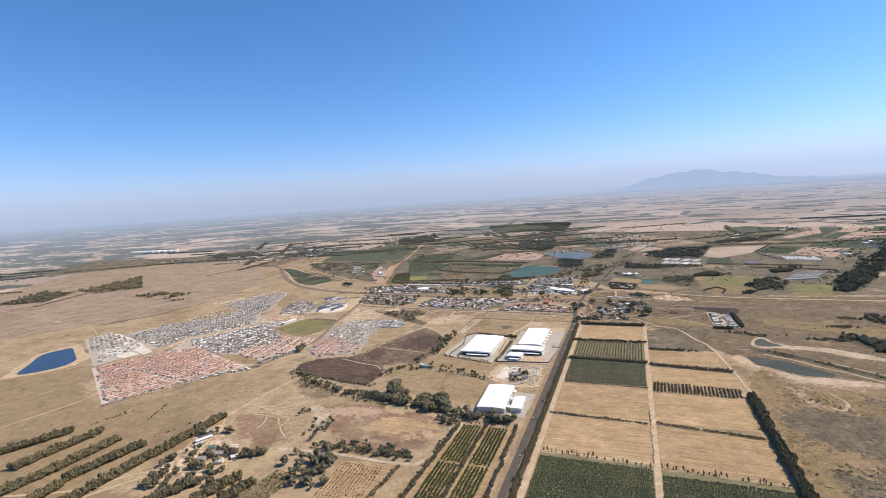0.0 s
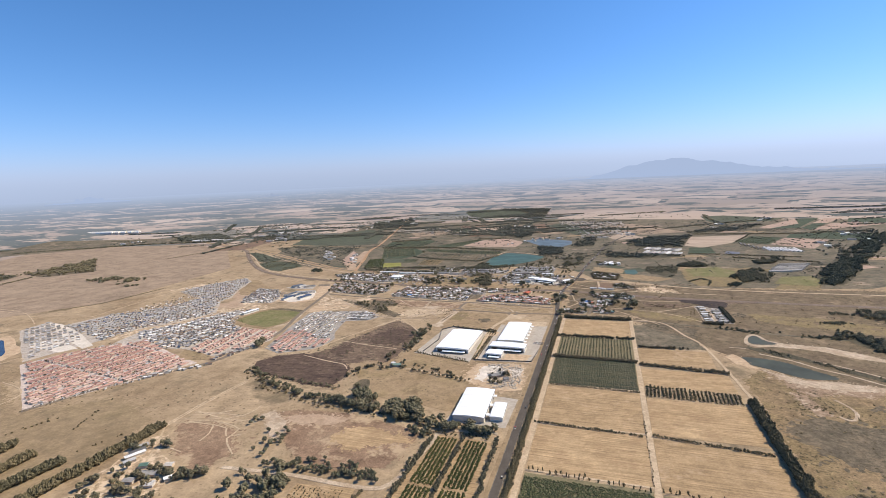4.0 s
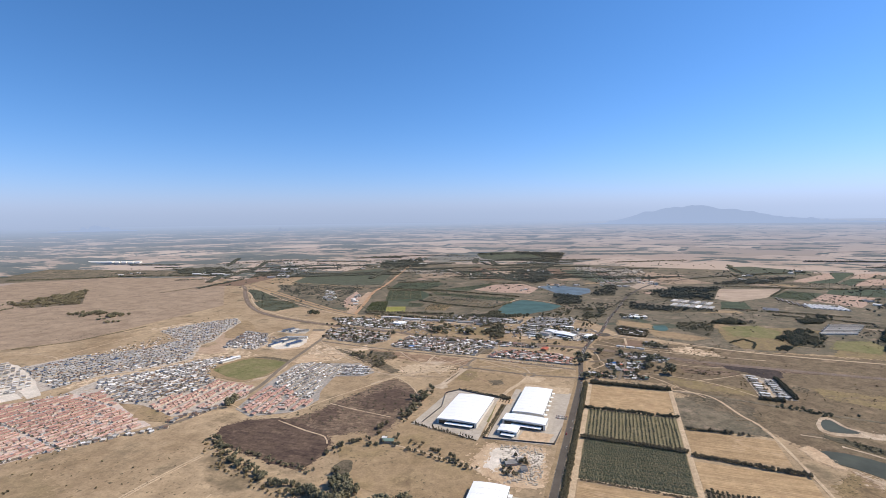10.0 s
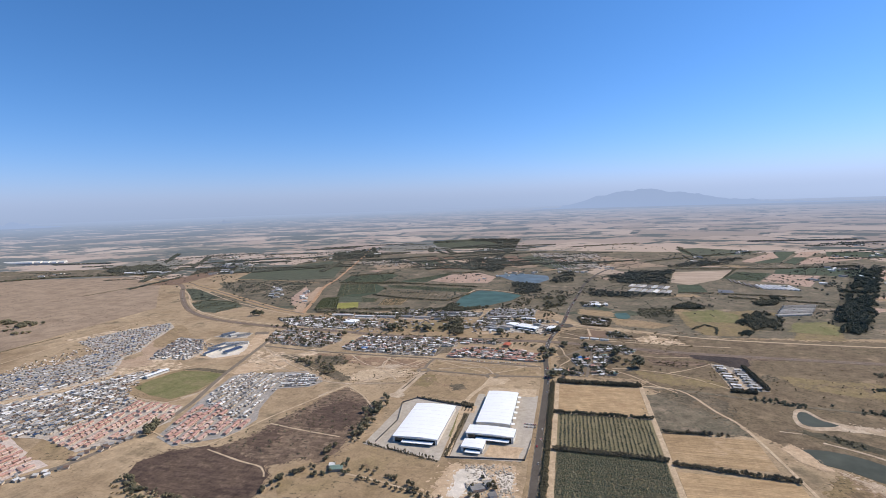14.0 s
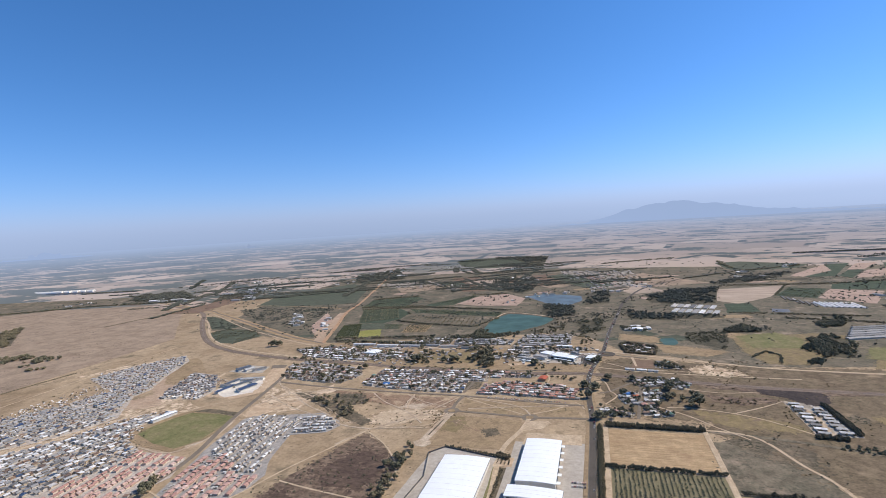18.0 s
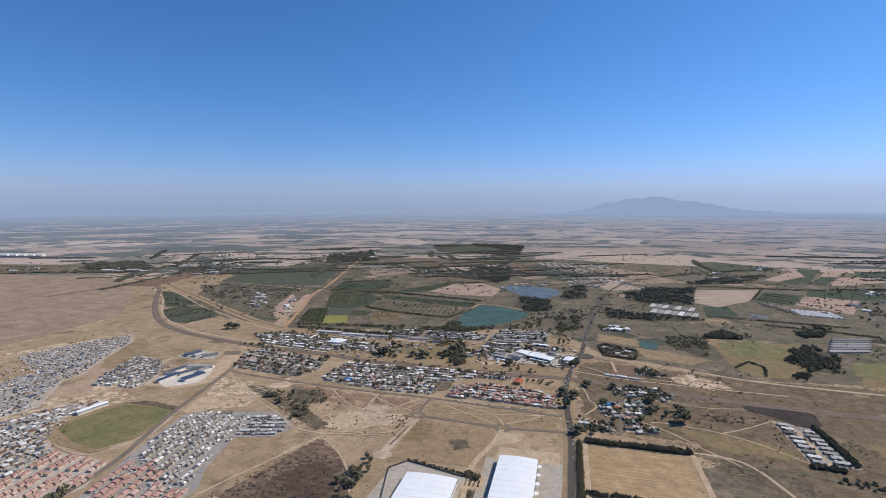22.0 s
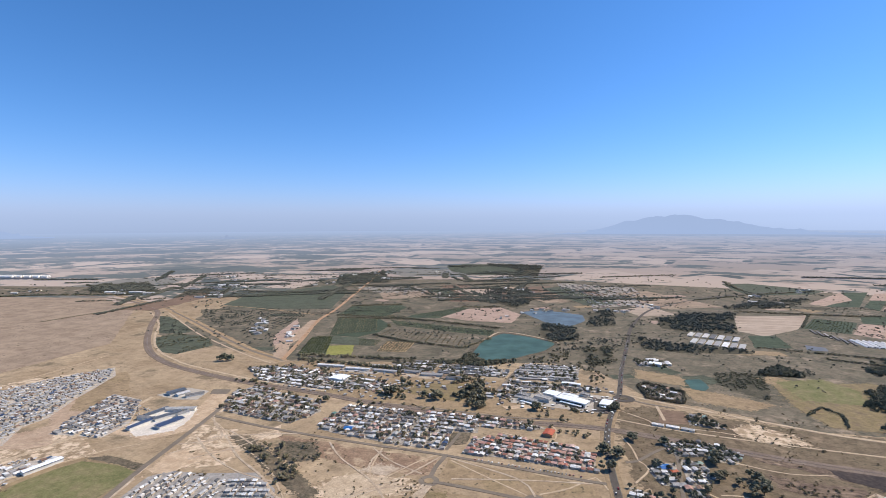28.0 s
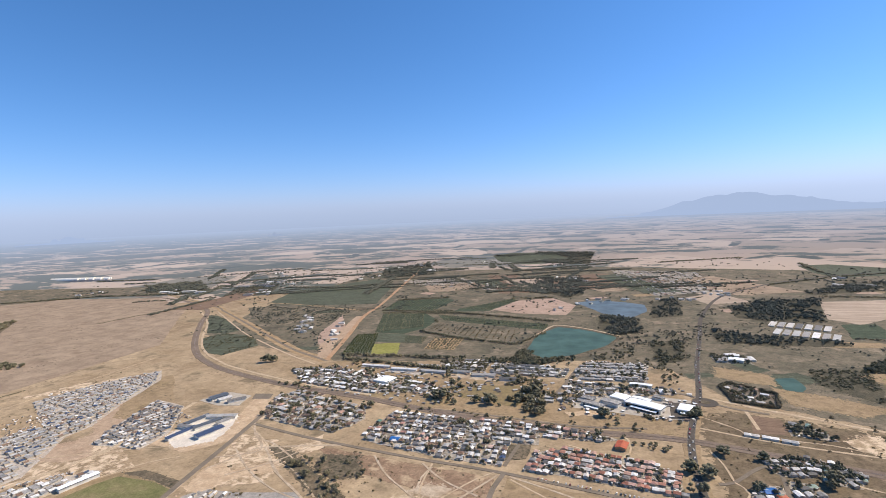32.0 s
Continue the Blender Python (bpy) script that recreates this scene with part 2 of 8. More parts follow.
M["orange"] = land("orange_earth", [(0.41, 0.235, 0.13), (0.51, 0.33, 0.20)], 40, 7, 2, contrast=0.16)
M["dust"] = land("settlement_dust", [(0.37, 0.31, 0.25), (0.54, 0.465, 0.385), (0.43, 0.345, 0.265)], 20, 5, 1.6, contrast=0.22)
M["yard"] = land("concrete_yard", [(0.40, 0.345, 0.28), (0.50, 0.435, 0.355)], 24, 6, 1.2, contrast=0.1)
M["town_dust"] = land("town_yards", [(0.21, 0.175, 0.135), (0.33, 0.28, 0.22), (0.50, 0.43, 0.35), (0.27, 0.22, 0.165)], 14, 5, 1.6, contrast=0.25, speck=((0.085, 0.08, 0.055), 5, 0.55, 0.6))
M["asphalt"] = land("asphalt", [(0.095, 0.08, 0.066), (0.13, 0.11, 0.09)], 25, 3, 0.8, contrast=0.12)
M["street"] = land("worn_street", [(0.18, 0.145, 0.11), (0.25, 0.20, 0.15)], 25, 3, 0.8, contrast=0.12)
M["ballast"] = land("rail_ballast", [(0.19, 0.14, 0.105), (0.26, 0.195, 0.145)], 40, 5, 1, contrast=0.16)
M["green"] = land("irrigated_grass", [(0.155, 0.155, 0.062), (0.205, 0.188, 0.082), (0.275, 0.22, 0.115)], 30, 8, 2, contrast=0.18)
M["crop"] = land("dark_crop", [(0.09, 0.10, 0.066), (0.125, 0.13, 0.086)], 40, 9, 3, (90, 5), 25, contrast=0.24, stain=((0.15, 0.13, 0.085), 30, 0.58, 0.72))
M["crop_floor"] = land("orchard_floor", [(0.18, 0.155, 0.085), (0.26, 0.215, 0.125)], 20, 4, 1.5, contrast=0.15)
M["scrub"] = land("scrub", [(0.11, 0.09, 0.062), (0.17, 0.135, 0.09), (0.25, 0.185, 0.12)], 25, 6, 2, contrast=0.28, speck=((0.05, 0.05, 0.03), 5, 0.52, 0.6))
M["plough"] = land("ploughed", [(0.19, 0.125, 0.085), (0.25, 0.165, 0.11)], 70, 12, 3, (70, 3), 65, contrast=0.12)
M["wheat"] = land("wheat_land", [(0.38, 0.288, 0.212), (0.47, 0.362, 0.27)], 160, 30, 6, (200, 9), 30, contrast=0.08)
M["farmland"] = land("smallholdings", [(0.112, 0.099, 0.069), (0.159, 0.136, 0.091), (0.215, 0.173, 0.118), (0.133, 0.118, 0.077)], 70, 14, 4, contrast=0.26, stain=((0.33, 0.25, 0.175), 60, 0.55, 0.68), speck=((0.07, 0.066, 0.045), 7, 0.54, 0.62))
M["water"] = water("dam_water", (0.03, 0.045, 0.075), 0.25, 0.25)
M["teal"] = water("lake_water", (0.07, 0.118, 0.098), 0.4, 0.02)
M["blue"] = water("far_lake_water", (0.12, 0.155, 0.175), 0.4, 0.03)
M["mud"] = water("pond_water", (0.075, 0.078, 0.056), 0.4, 0.04)
M["red_clay"] = land("red_clay", [(0.27, 0.182, 0.115), (0.36, 0.25, 0.165), (0.30, 0.205, 0.13)], 26, 7, 2, contrast=0.24, stain=((0.55, 0.43, 0.31), 12, 0.54, 0.64), speck=((0.13, 0.10, 0.065), 4, 0.58, 0.66))
M["olive_grass"] = land("olive_grass", [(0.215, 0.165, 0.078), (0.275, 0.205, 0.105), (0.20, 0.147, 0.085)], 26, 8, 2, contrast=0.2, stain=((0.20, 0.14, 0.095), 18, 0.55, 0.66))
M["yellow_crop"] = land("yellow_crop", [(0.24, 0.235, 0.06), (0.32, 0.29, 0.09)], 30, 8, 2, contrast=0.2)
M["pink_soil"] = land("pink_soil", [(0.37, 0.25, 0.185), (0.46, 0.325, 0.245), (0.41, 0.28, 0.21)], 60, 14, 3, (70, 4), 30, contrast=0.12)
M["deep_crop"] = land("deep_green_crop", [(0.062, 0.082, 0.05), (0.09, 0.108, 0.066)], 50, 10, 3, (120, 4), 25, contrast=0.2)
M["white_sand"] = land("white_sand", [(0.60, 0.52, 0.42), (0.78, 0.70, 0.60)], 22, 6, 1.5, contrast=0.12)
M["scheme_grey"] = land("scheme_streets", [(0.27, 0.245, 0.22), (0.36, 0.325, 0.285), (0.43, 0.38, 0.325)], 12, 4, 1.5, contrast=0.2)
M["tan_earth"] = land("tan_earth", [(0.40, 0.275, 0.18), (0.53, 0.385, 0.265)], 22, 6, 2, contrast=0.18, stain=((0.31, 0.22, 0.14), 16, 0.56, 0.68))
M["charred"] = land("charred_grass", [(0.045, 0.036, 0.034), (0.07, 0.054, 0.047), (0.095, 0.07, 0.058)], 30, 6, 2, contrast=0.3)
M["marsh_veld"] = land("marsh_veld", [(0.235, 0.162, 0.088), (0.31, 0.215, 0.12), (0.27, 0.195, 0.10), (0.22, 0.155, 0.085)], 55, 12, 3, contrast=0.26, stain=((0.15, 0.108, 0.064), 26, 0.54, 0.66), speck=((0.075, 0.062, 0.038), 4, 0.57, 0.63))
M["farm_veld"] = land("farm_veld", [(0.25, 0.18, 0.103), (0.33, 0.238, 0.14), (0.28, 0.208, 0.115)], 90, 16, 3, contrast=0.18, stain=((0.19, 0.14, 0.085), 40, 0.54, 0.68))
M["pink_dust"] = land("pink_settlement_dust", [(0.50, 0.39, 0.32), (0.62, 0.51, 0.43), (0.54, 0.425, 0.35)], 20, 5, 1.6, contrast=0.16)
M["bark"] = solid("bark", [(0.13, 0.10, 0.075), (0.2, 0.16, 0.12)], 0.95, grain=0.4, amount=0.3)
M["leaf"] = leaf("gum_leaves", [(0.10, 0.094, 0.062), (0.155, 0.144, 0.095), (0.225, 0.197, 0.13)])
M["pine"] = leaf("pine_needles", [(0.09, 0.079, 0.049), (0.131, 0.113, 0.068), (0.187, 0.154, 0.094)])
M["dark_vine"] = leaf("dark_vine_leaves", [(0.065, 0.077, 0.039), (0.101, 0.112, 0.059), (0.15, 0.15, 0.081)])
# far copy of the leaf colour, bluer and flatter: haze put into it
M["haze_leaf"] = leaf("far_wood_leaves", [(0.085, 0.09, 0.074), (0.115, 0.118, 0.097), (0.15, 0.148, 0.12)])
M["hedge"] = leaf("hedge_leaves", [(0.096, 0.085, 0.057), (0.148, 0.126, 0.083), (0.21, 0.172, 0.11)])
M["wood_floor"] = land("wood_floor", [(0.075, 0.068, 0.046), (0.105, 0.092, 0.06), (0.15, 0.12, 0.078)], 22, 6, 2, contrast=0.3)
M["olive"] = leaf("olive_leaves", [(0.104, 0.112, 0.07), (0.156, 0.157, 0.104), (0.238, 0.215, 0.147)])
M["vine"] = leaf("vine_leaves", [(0.043, 0.054, 0.018), (0.067, 0.077, 0.027), (0.094, 0.098, 0.041)])
M["bush"] = leaf("bush_leaves", [(0.082, 0.065, 0.037), (0.128, 0.101, 0.057), (0.175, 0.134, 0.077)])
M["roof_white"] = solid("white_roof_sheet", [(0.90, 0.90, 0.88)], 0.55, grain=4, amount=0.025, warm=False)
M["wall_white"] = solid("white_wall", [(0.70, 0.70, 0.68)], 0.7, grain=2, amount=0.08)
M["wall_dark"] = solid("grey_cladding", [(0.10, 0.105, 0.115)], 0.5, grain=2, amount=0.15)
M["glass"] = solid("dark_glass", [(0.02, 0.025, 0.03)], 0.12, grain=3, amount=0.2, spec=0.6)
M["wall"] = solid("plaster_wall", [(0.55, 0.50, 0.43), (0.62, 0.52, 0.40), (0.45, 0.40, 0.36), (0.6, 0.58, 0.55)], 0.85, grain=1, amount=0.15)
M["wall_dull"] = solid("ochre_plaster", [(0.42, 0.28, 0.18)], 0.85, grain=1, amount=0.15)
M["wall_pink"] = solid("pink_plaster", [(0.60, 0.47, 0.40), (0.68, 0.58, 0.50), (0.54, 0.41, 0.34)], 0.85, grain=1, amount=0.15)
M["tile_red"] = solid("clay_tile", [(0.56, 0.34, 0.29), (0.62, 0.425, 0.375), (0.47, 0.275, 0.235), (0.66, 0.49, 0.44), (0.55, 0.36, 0.315)], 0.8, grain=0.7, amount=0.22)
M["tile_dark"] = solid("red_town_tile", [(0.40, 0.17, 0.12), (0.47, 0.24, 0.18), (0.34, 0.15, 0.11), (0.52, 0.33, 0.27)], 0.8, grain=0.7, amount=0.22)
M["tin_pale"] = solid("pale_sheet_roof", [(0.58, 0.55, 0.51), (0.78, 0.75, 0.70), (0.47, 0.45, 0.42), (0.64, 0.585, 0.52), (0.86, 0.83, 0.78)], 0.75, grain=1, amount=0.16, warm=False)
M["tin_grey"] = solid("grey_sheet_roof", [(0.20, 0.188, 0.175), (0.285, 0.27, 0.25), (0.14, 0.132, 0.124), (0.36, 0.335, 0.305)], 0.75, grain=1, amount=0.18, warm=False)
M["tin_rust"] = solid("brown_sheet_roof", [(0.22, 0.14, 0.10), (0.28, 0.19, 0.14), (0.17, 0.12, 0.095)], 0.75, grain=0.8, amount=0.2)
M["tin_blue"] = solid("blue_sheet_roof", [(0.065, 0.095, 0.155), (0.055, 0.085, 0.165), (0.10, 0.12, 0.15)], 0.45, grain=1, amount=0.12)
M["bright_blue"] = solid("bright_blue_roof", [(0.02, 0.14, 0.45)], 0.45, grain=1, amount=0.12)
M["bright_red"] = solid("orange_red_roof", [(0.50, 0.12, 0.05)], 0.6, grain=1, amount=0.15)
M["tin_green"] = solid("green_sheet_roof", [(0.12, 0.22, 0.18), (0.2, 0.3, 0.26)], 0.5, grain=1, amount=0.15)
M["car"] = solid("car_paint", [(0.75, 0.75, 0.74), (0.8, 0.8, 0.8), (0.06, 0.065, 0.07), (0.3, 0.31, 0.33), (0.35, 0.03, 0.03), (0.6, 0.61, 0.62)], 0.3, grain=2, amount=0.05, spec=0.5)
M["rubber"] = solid("rubber", [(0.03, 0.03, 0.03)], 0.85, grain=0.3)
M["paint"] = solid("road_paint", [(0.4, 0.38, 0.33)], 0.8, grain=2, amount=0.15)
M["steel"] = solid("rail_steel", [(0.28, 0.25, 0.23)], 0.4, 0.8, grain=2)
M["plastic"] = solid("tunnel_sheeting", [(0.88, 0.88, 0.86), (0.84, 0.84, 0.83)], 0.5, grain=3, amount=0.08)
M["timber"] = solid("weathered_timber", [(0.24, 0.19, 0.14)], 0.9, grain=0.5, amount=0.2)
M["rubble"] = solid("broken_concrete", [(0.5, 0.46, 0.4), (0.62, 0.58, 0.52), (0.4, 0.36, 0.3)], 0.9, grain=0.7, amount=0.2)


# ---- builders ----
CX, CY, EYE_H = 30.0, -800.0, 312.0
FLAT, RIM = 3600.0, 1150.0
rng = np.random.default_rng(7)


def bowl(x, y, z=0.0):
    """The lie of the land: level out to 3.6 km, then rising towards the horizon."""
    dx, dy = x - CX, y - CY
    far = math.hypot(dx, dy)
    if far <= FLAT:
        return (x, y, z)
    near = FLAT + RIM * (1 - FLAT / far)
    return (CX + dx * near / far, CY + dy * near / far, EYE_H * (1 - near / far) + z * near / far)


def mesh_of(name, verts, faces, mat):
    me = bpy.data.meshes.new(name)
    me.from_pydata(verts.tolist() if isinstance(verts, np.ndarray) else verts, [], faces.tolist() if isinstance(faces, np.ndarray) else faces)
    if mat:
        me.materials.append(mat)
    return me


def link(name, me, parent=None, m=None, label=""):
    ob = new(name, me)
    if parent:
        ob.parent = parent
    if m is not None:
        ob.matrix_local = m
    return tagged(ob, label)


def place(x, y, z=0.0, turn=0.0, s=(1, 1, 1)):
    return Matrix.Translation((x, y, z)) @ Matrix.Rotation(turn, 4, "Z") @ Matrix.Diagonal((*s, 1))


def box(bm, x0, x1, y0, y1, z0, z1):
    v = [bm.verts.new((x, y, z)) for z in (z0, z1) for x, y in ((x0, y0), (x1, y0), (x1, y1), (x0, y1))]
    for f in ((0, 3, 2, 1), (4, 5, 6, 7), (0, 1, 5, 4), (1, 2, 6, 5), (2, 3, 7, 6), (3, 0, 4, 7)):
        bm.faces.new([v[i] for i in f])


def mesh_bm(name, bm, mat):
    me = bpy.data.meshes.new(name)
    bm.to_mesh(me)
    bm.free()
    me.materials.append(mat)
    return me


def part(name, bm, mat, parent, label="", m=None):
    return link(name, mesh_bm(name, bm, mat), parent, m, label)


def inside(px, py, poly):
    hit = np.zeros(len(px), bool)
    j = len(poly) - 1
    for i in range(len(poly)):
        (xi, yi), (xj, yj) = poly[i], poly[j]
        cross = ((yi > py) != (yj > py)) & (px < (xj - xi) * (py - yi) / ((yj - yi) or 1e-9) + xi)
        hit ^= cross
        j = i
    return hit


def sample(poly, count, gap=0.0):
    """Random spots inside a plot."""
    xs, ys = [p[0] for p in poly], [p[1] for p in poly]
    out = np.zeros((0, 2))
    for _ in range(12):
        q = np.column_stack([rng.uniform(min(xs), max(xs), count * 2), rng.uniform(min(ys), max(ys), count * 2)])
        out = np.vstack([out, q[inside(q[:, 0], q[:, 1], poly)]])
        if len(out) >= count:
            break
    return out[:count]


def edge_points(poly, step, wobble):
    pts = []
    for (x0, y0), (x1, y1) in zip(poly, poly[1:] + poly[:1]):
        d = math.hypot(x1 - x0, y1 - y0)
        k = max(1, int(d / step))
        for i in range(k):
            a = i / k
            x, y = x0 + (x1 - x0) * a, y0 + (y1 - y0) * a
            w = wobble * (noise.noise((x / 40, y / 40, 3.1)) + 0.6 * noise.noise((x / 11, y / 11, 7.7)) + 0.4 * noise.noise((x / 4, y / 4, 1.7)))
            w *= min(1.0, 0.25 + 2.2 * min(a, 1 - a))
            nx, ny = (y1 - y0) / d, -(x1 - x0) / d
            pts.append((x + nx * w, y + ny * w))
    return pts


LAID = [0]


def own_level(layer):
    """Height of a laid surface; no two share one."""
    LAID[0] += 1
    return 0.08 * layer + 0.0031 * (LAID[0] % 25)


def patch(name, poly, mat, layer=1, label="", wobble=3.0, step=14.0, category="field", kind="structure", soft=0, fringe=0.0):
    """A plot of ground cover, a few centimetres proud of the ground; fringe: metres over which its edge breaks up into tufts."""
    wobble = min(wobble, 9.0)
    pts = edge_points(poly, min(step, 5.0) if wobble >= 3.5 and category == "field" else step, wobble)
    if soft:
        for _ in range(soft):
            pts = [tuple(0.25 * a + 0.5 * b + 0.25 * c for a, b, c in zip(p, q, r)) for p, q, r in zip(pts[-1:] + pts[:-1], pts, pts[1:] + pts[:1])]
    bm = bmesh.new()
    z = own_level(layer)
    top = [bm.verts.new(bowl(x, y, z)) for x, y in pts]
    low = [bm.verts.new(bowl(x, y, -0.3)) for x, y in pts]
    f = bm.faces.new(top)
    f.normal_update()
    if f.normal.z < 0:
        f.normal_flip()
    for i in range(len(pts)):
        j = (i + 1) % len(pts)
        bm.faces.new((top[i], low[i], low[j], top[j]))
    bmesh.ops.triangulate(bm, faces=[f])
    bmesh.ops.recalc_face_normals(bm, faces=bm.faces)
    if fringe:
        ragged = np.random.default_rng(len(pts) + int(abs(pts[0][0])))
        rim = edge_points(poly, 3.2, 0.0) if not soft else pts
        for k, (x, y) in enumerate(rim):
            for more in range(3):
                r = ragged.uniform(0.35, 0.5 + 0.13 * fringe)
                off = abs(ragged.normal(0, fringe * 0.5)) * (1 if more else -0.4)
                way = ragged.uniform(0, 6.28)
                cx, cy = x + off * math.cos(way), y + off * math.sin(way)
                a0, lean = ragged.uniform(0, 6.28), ragged.uniform(0.45, 1.0)
                c, q = math.cos(a0), math.sin(a0)
                ring = []
                for i in range(7):
                    a = 6.283 * i / 7
                    u, w = r * 1.5 * math.cos(a) * ragged.uniform(0.7, 1.2), r * lean * math.sin(a) * ragged.uniform(0.7, 1.2)
                    ring.append(bm.verts.new(bowl(cx + u * c - w * q, cy + u * q + w * c, z + 0.002 + 0.00013 * ((3 * k + more) % 389))))
                tuft = bm.faces.new(ring)
                tuft.normal_update()
                if tuft.normal.z < 0:
                    tuft.normal_flip()
    return tagged(link(name, mesh_bm(name, bm, M[mat])), label or name.replace("_", " "), category, kind=kind)


def curve(pts, step=12.0):
    """A smooth line through the given bends."""
    if len(pts) == 2:
        (x0, y0), (x1, y1) = pts
        k = max(1, int(math.hypot(x1 - x0, y1 - y0) / step))
        return [(x0 + (x1 - x0) * i / k, y0 + (y1 - y0) * i / k) for i in range(k + 1)]
    p = [pts[0]] + list(pts) + [pts[-1]]
    out = []
    for a, b, c, d in zip(p, p[1:], p[2:], p[3:]):
        k = max(2, int(math.hypot(c[0] - b[0], c[1] - b[1]) / step))
        for i in range(k):
            t = i / k
            out.append(tuple(0.5 * (2 * b[n] + (c[n] - a[n]) * t + (2 * a[n] - 5 * b[n] + 4 * c[n] - d[n]) * t * t + (3 * b[n] - a[n] - 3 * c[n] + d[n]) * t ** 3) for n in (0, 1)))
    return out + [pts[-1]]


def ribbon(name, pts, width, mat, layer=4, label="", category="road", parent=None, offset=0.0, rough=0.0, kind="structure", thick=0.4):
    line = curve(pts)
    verts, faces = [], []
    zt = own_level(layer)
    for i, (x, y) in enumerate(line):
        x0, y0 = line[max(i - 1, 0)]
        x1, y1 = line[min(i + 1, len(line) - 1)]
        d = math.hypot(x1 - x0, y1 - y0) or 1
        nx, ny = (y1 - y0) / d, -(x1 - x0) / d
        h = width / 2 * (1 + rough * noise.noise((x / 15, y / 15, 1.3)))
        for s, z in ((-1.04, zt - thick), (-1, zt), (1, zt), (1.04, zt - thick)):
            verts.append(bowl(x + nx * (s * h + offset), y + ny * (s * h + offset), z))
        if i:
            b = 4 * i
            faces += [(b - 4 + k, b + k, b + k + 1, b - 3 + k) for k in range(3)]
    me = mesh_of(name, verts, [f[::-1] for f in faces], M[mat])
    ob = link(name, me, parent)
    return ob if parent else tagged(ob, label or name.replace("_", " "), category, kind=kind)


# foliage ------------------------------------------------------------
def ico():
    t = (1 + 5 ** 0.5) / 2
    v = np.array([(-1, t, 0), (1, t, 0), (-1, -t, 0), (1, -t, 0), (0, -1, t), (0, 1, t), (0, -1, -t), (0, 1, -t), (t, 0, -1), (t, 0, 1), (-t, 0, -1), (-t, 0, 1)])
    f = np.array([(0, 11, 5), (0, 5, 1), (0, 1, 7), (0, 7, 10), (0, 10, 11), (1, 5, 9), (5, 11, 4), (11, 10, 2), (10, 7, 6), (7, 1, 8),
                  (3, 9, 4), (3, 4, 2), (3, 2, 6), (3, 6, 8), (3, 8, 9), (4, 9, 5), (2, 4, 11), (6, 2, 10), (8, 6, 7), (9, 8, 1)])
    return v / np.linalg.norm(v[0]), f


ICO_V, ICO_F = ico()
OCT_V = np.array([(1, 0, 0), (-1, 0, 0), (0, 1, 0), (0, -1, 0), (0, 0, 1), (0, 0, -1)], float)
OCT_F = np.array([(0, 2, 4), (2, 1, 4), (1, 3, 4), (3, 0, 4), (2, 0, 5), (1, 2, 5), (3, 1, 5), (0, 3, 5)])


def clumps(count, size, flat=0.75, seed=0, fine=True, column=1.0, lobes=3):
    """A crown of unit radius: many leafy clumps round a few limbs' ends, uneven, with gaps."""
    r = np.random.default_rng(seed)
    bv, bf = (ICO_V, ICO_F) if fine else (OCT_V, OCT_F)
    hub = np.column_stack([r.normal(0, 0.4, lobes), r.normal(0, 0.4, lobes), r.uniform(-0.35, 0.5, lobes)])
    out_v, out_f = [], []
    for k in range(count):
        d = r.normal(size=3)
        d /= np.linalg.norm(d)
        c = hub[r.integers(lobes)] + d * (0.55 * r.uniform(0.4, 1.0) ** 0.5)
        c[2] = c[2] * flat * column
        s = size * r.uniform(0.6, 1.35)
        v = bv * r.uniform(0.82, 1.16, (len(bv), 1)) * s * np.array([1, 1, 0.75 * column ** 0.5])
        out_v.append(v + c)
        out_f.append(bf + k * len(bv))
    return np.vstack(out_v), np.vstack(out_f)


CROWNS = [clumps(80, 0.27, 0.85, 11 + i, True, lobes=7) for i in range(6)]
MID_CROWNS = [clumps(40, 0.36, 0.8, 31 + i, False, lobes=5) for i in range(6)]
FAR_CROWNS = [clumps(11, 0.45, 0.7, 51 + i, False, lobes=2) for i in range(6)]
BUSHES = [clumps(5, 0.6, 0.7, 71 + i, False, lobes=2) for i in range(6)]
TUFTS = [clumps(3, 0.7, 0.7, 91 + i, False, lobes=2) for i in range(5)]
COLUMNS = [clumps(9, 0.5, 0.8, 111 + i, False, 2.2, lobes=3) for i in range(5)]


def scatter(spots, radius, height, shapes, jitter=0.3, lift=0.5):
    """Leafy bodies at the given spots, all in one pair of arrays; height is the crown's own."""
    vs, fs, base = [], [], 0
    pick = rng.integers(len(shapes), size=len(spots))
    for i, (x, y) in enumerate(spots):
        v, f = shapes[pick[i]]
        a = rng.uniform(0, 6.283)
        g = 1 + jitter * rng.uniform(-1, 1)
        c, s = math.cos(a) * radius * g, math.sin(a) * radius * g
        hz = height * 0.55 * g * (1 + 0.3 * jitter * rng.uniform(-1, 1))
        w = np.empty_like(v)
        w[:, 0] = v[:, 0] * c - v[:, 1] * s
        w[:, 1] = v[:, 0] * s + v[:, 1] * c
        w[:, 2] = v[:, 2] * hz
        bx, by, bz = bowl(x, y)
        w += (bx, by, bz + height * lift * g)
        vs.append(w)
        fs.append(f + base)
        base += len(v)
    return np.vstack(vs), np.vstack(fs)


def stuff(name, spots, radius, height, shapes, mat, label, category, jitter=0.3, lift=0.5, parent=None, kind="stuff"):
    if len(spots) == 0:
        return None
    v, f = scatter(spots, radius, height, shapes, jitter, lift)
    ob = link(name, mesh_of(name, v, f, M[mat]), parent)
    return tagged(ob, kind="stuff") if parent else tagged(ob, label, category, kind=kind)


AVOID = []


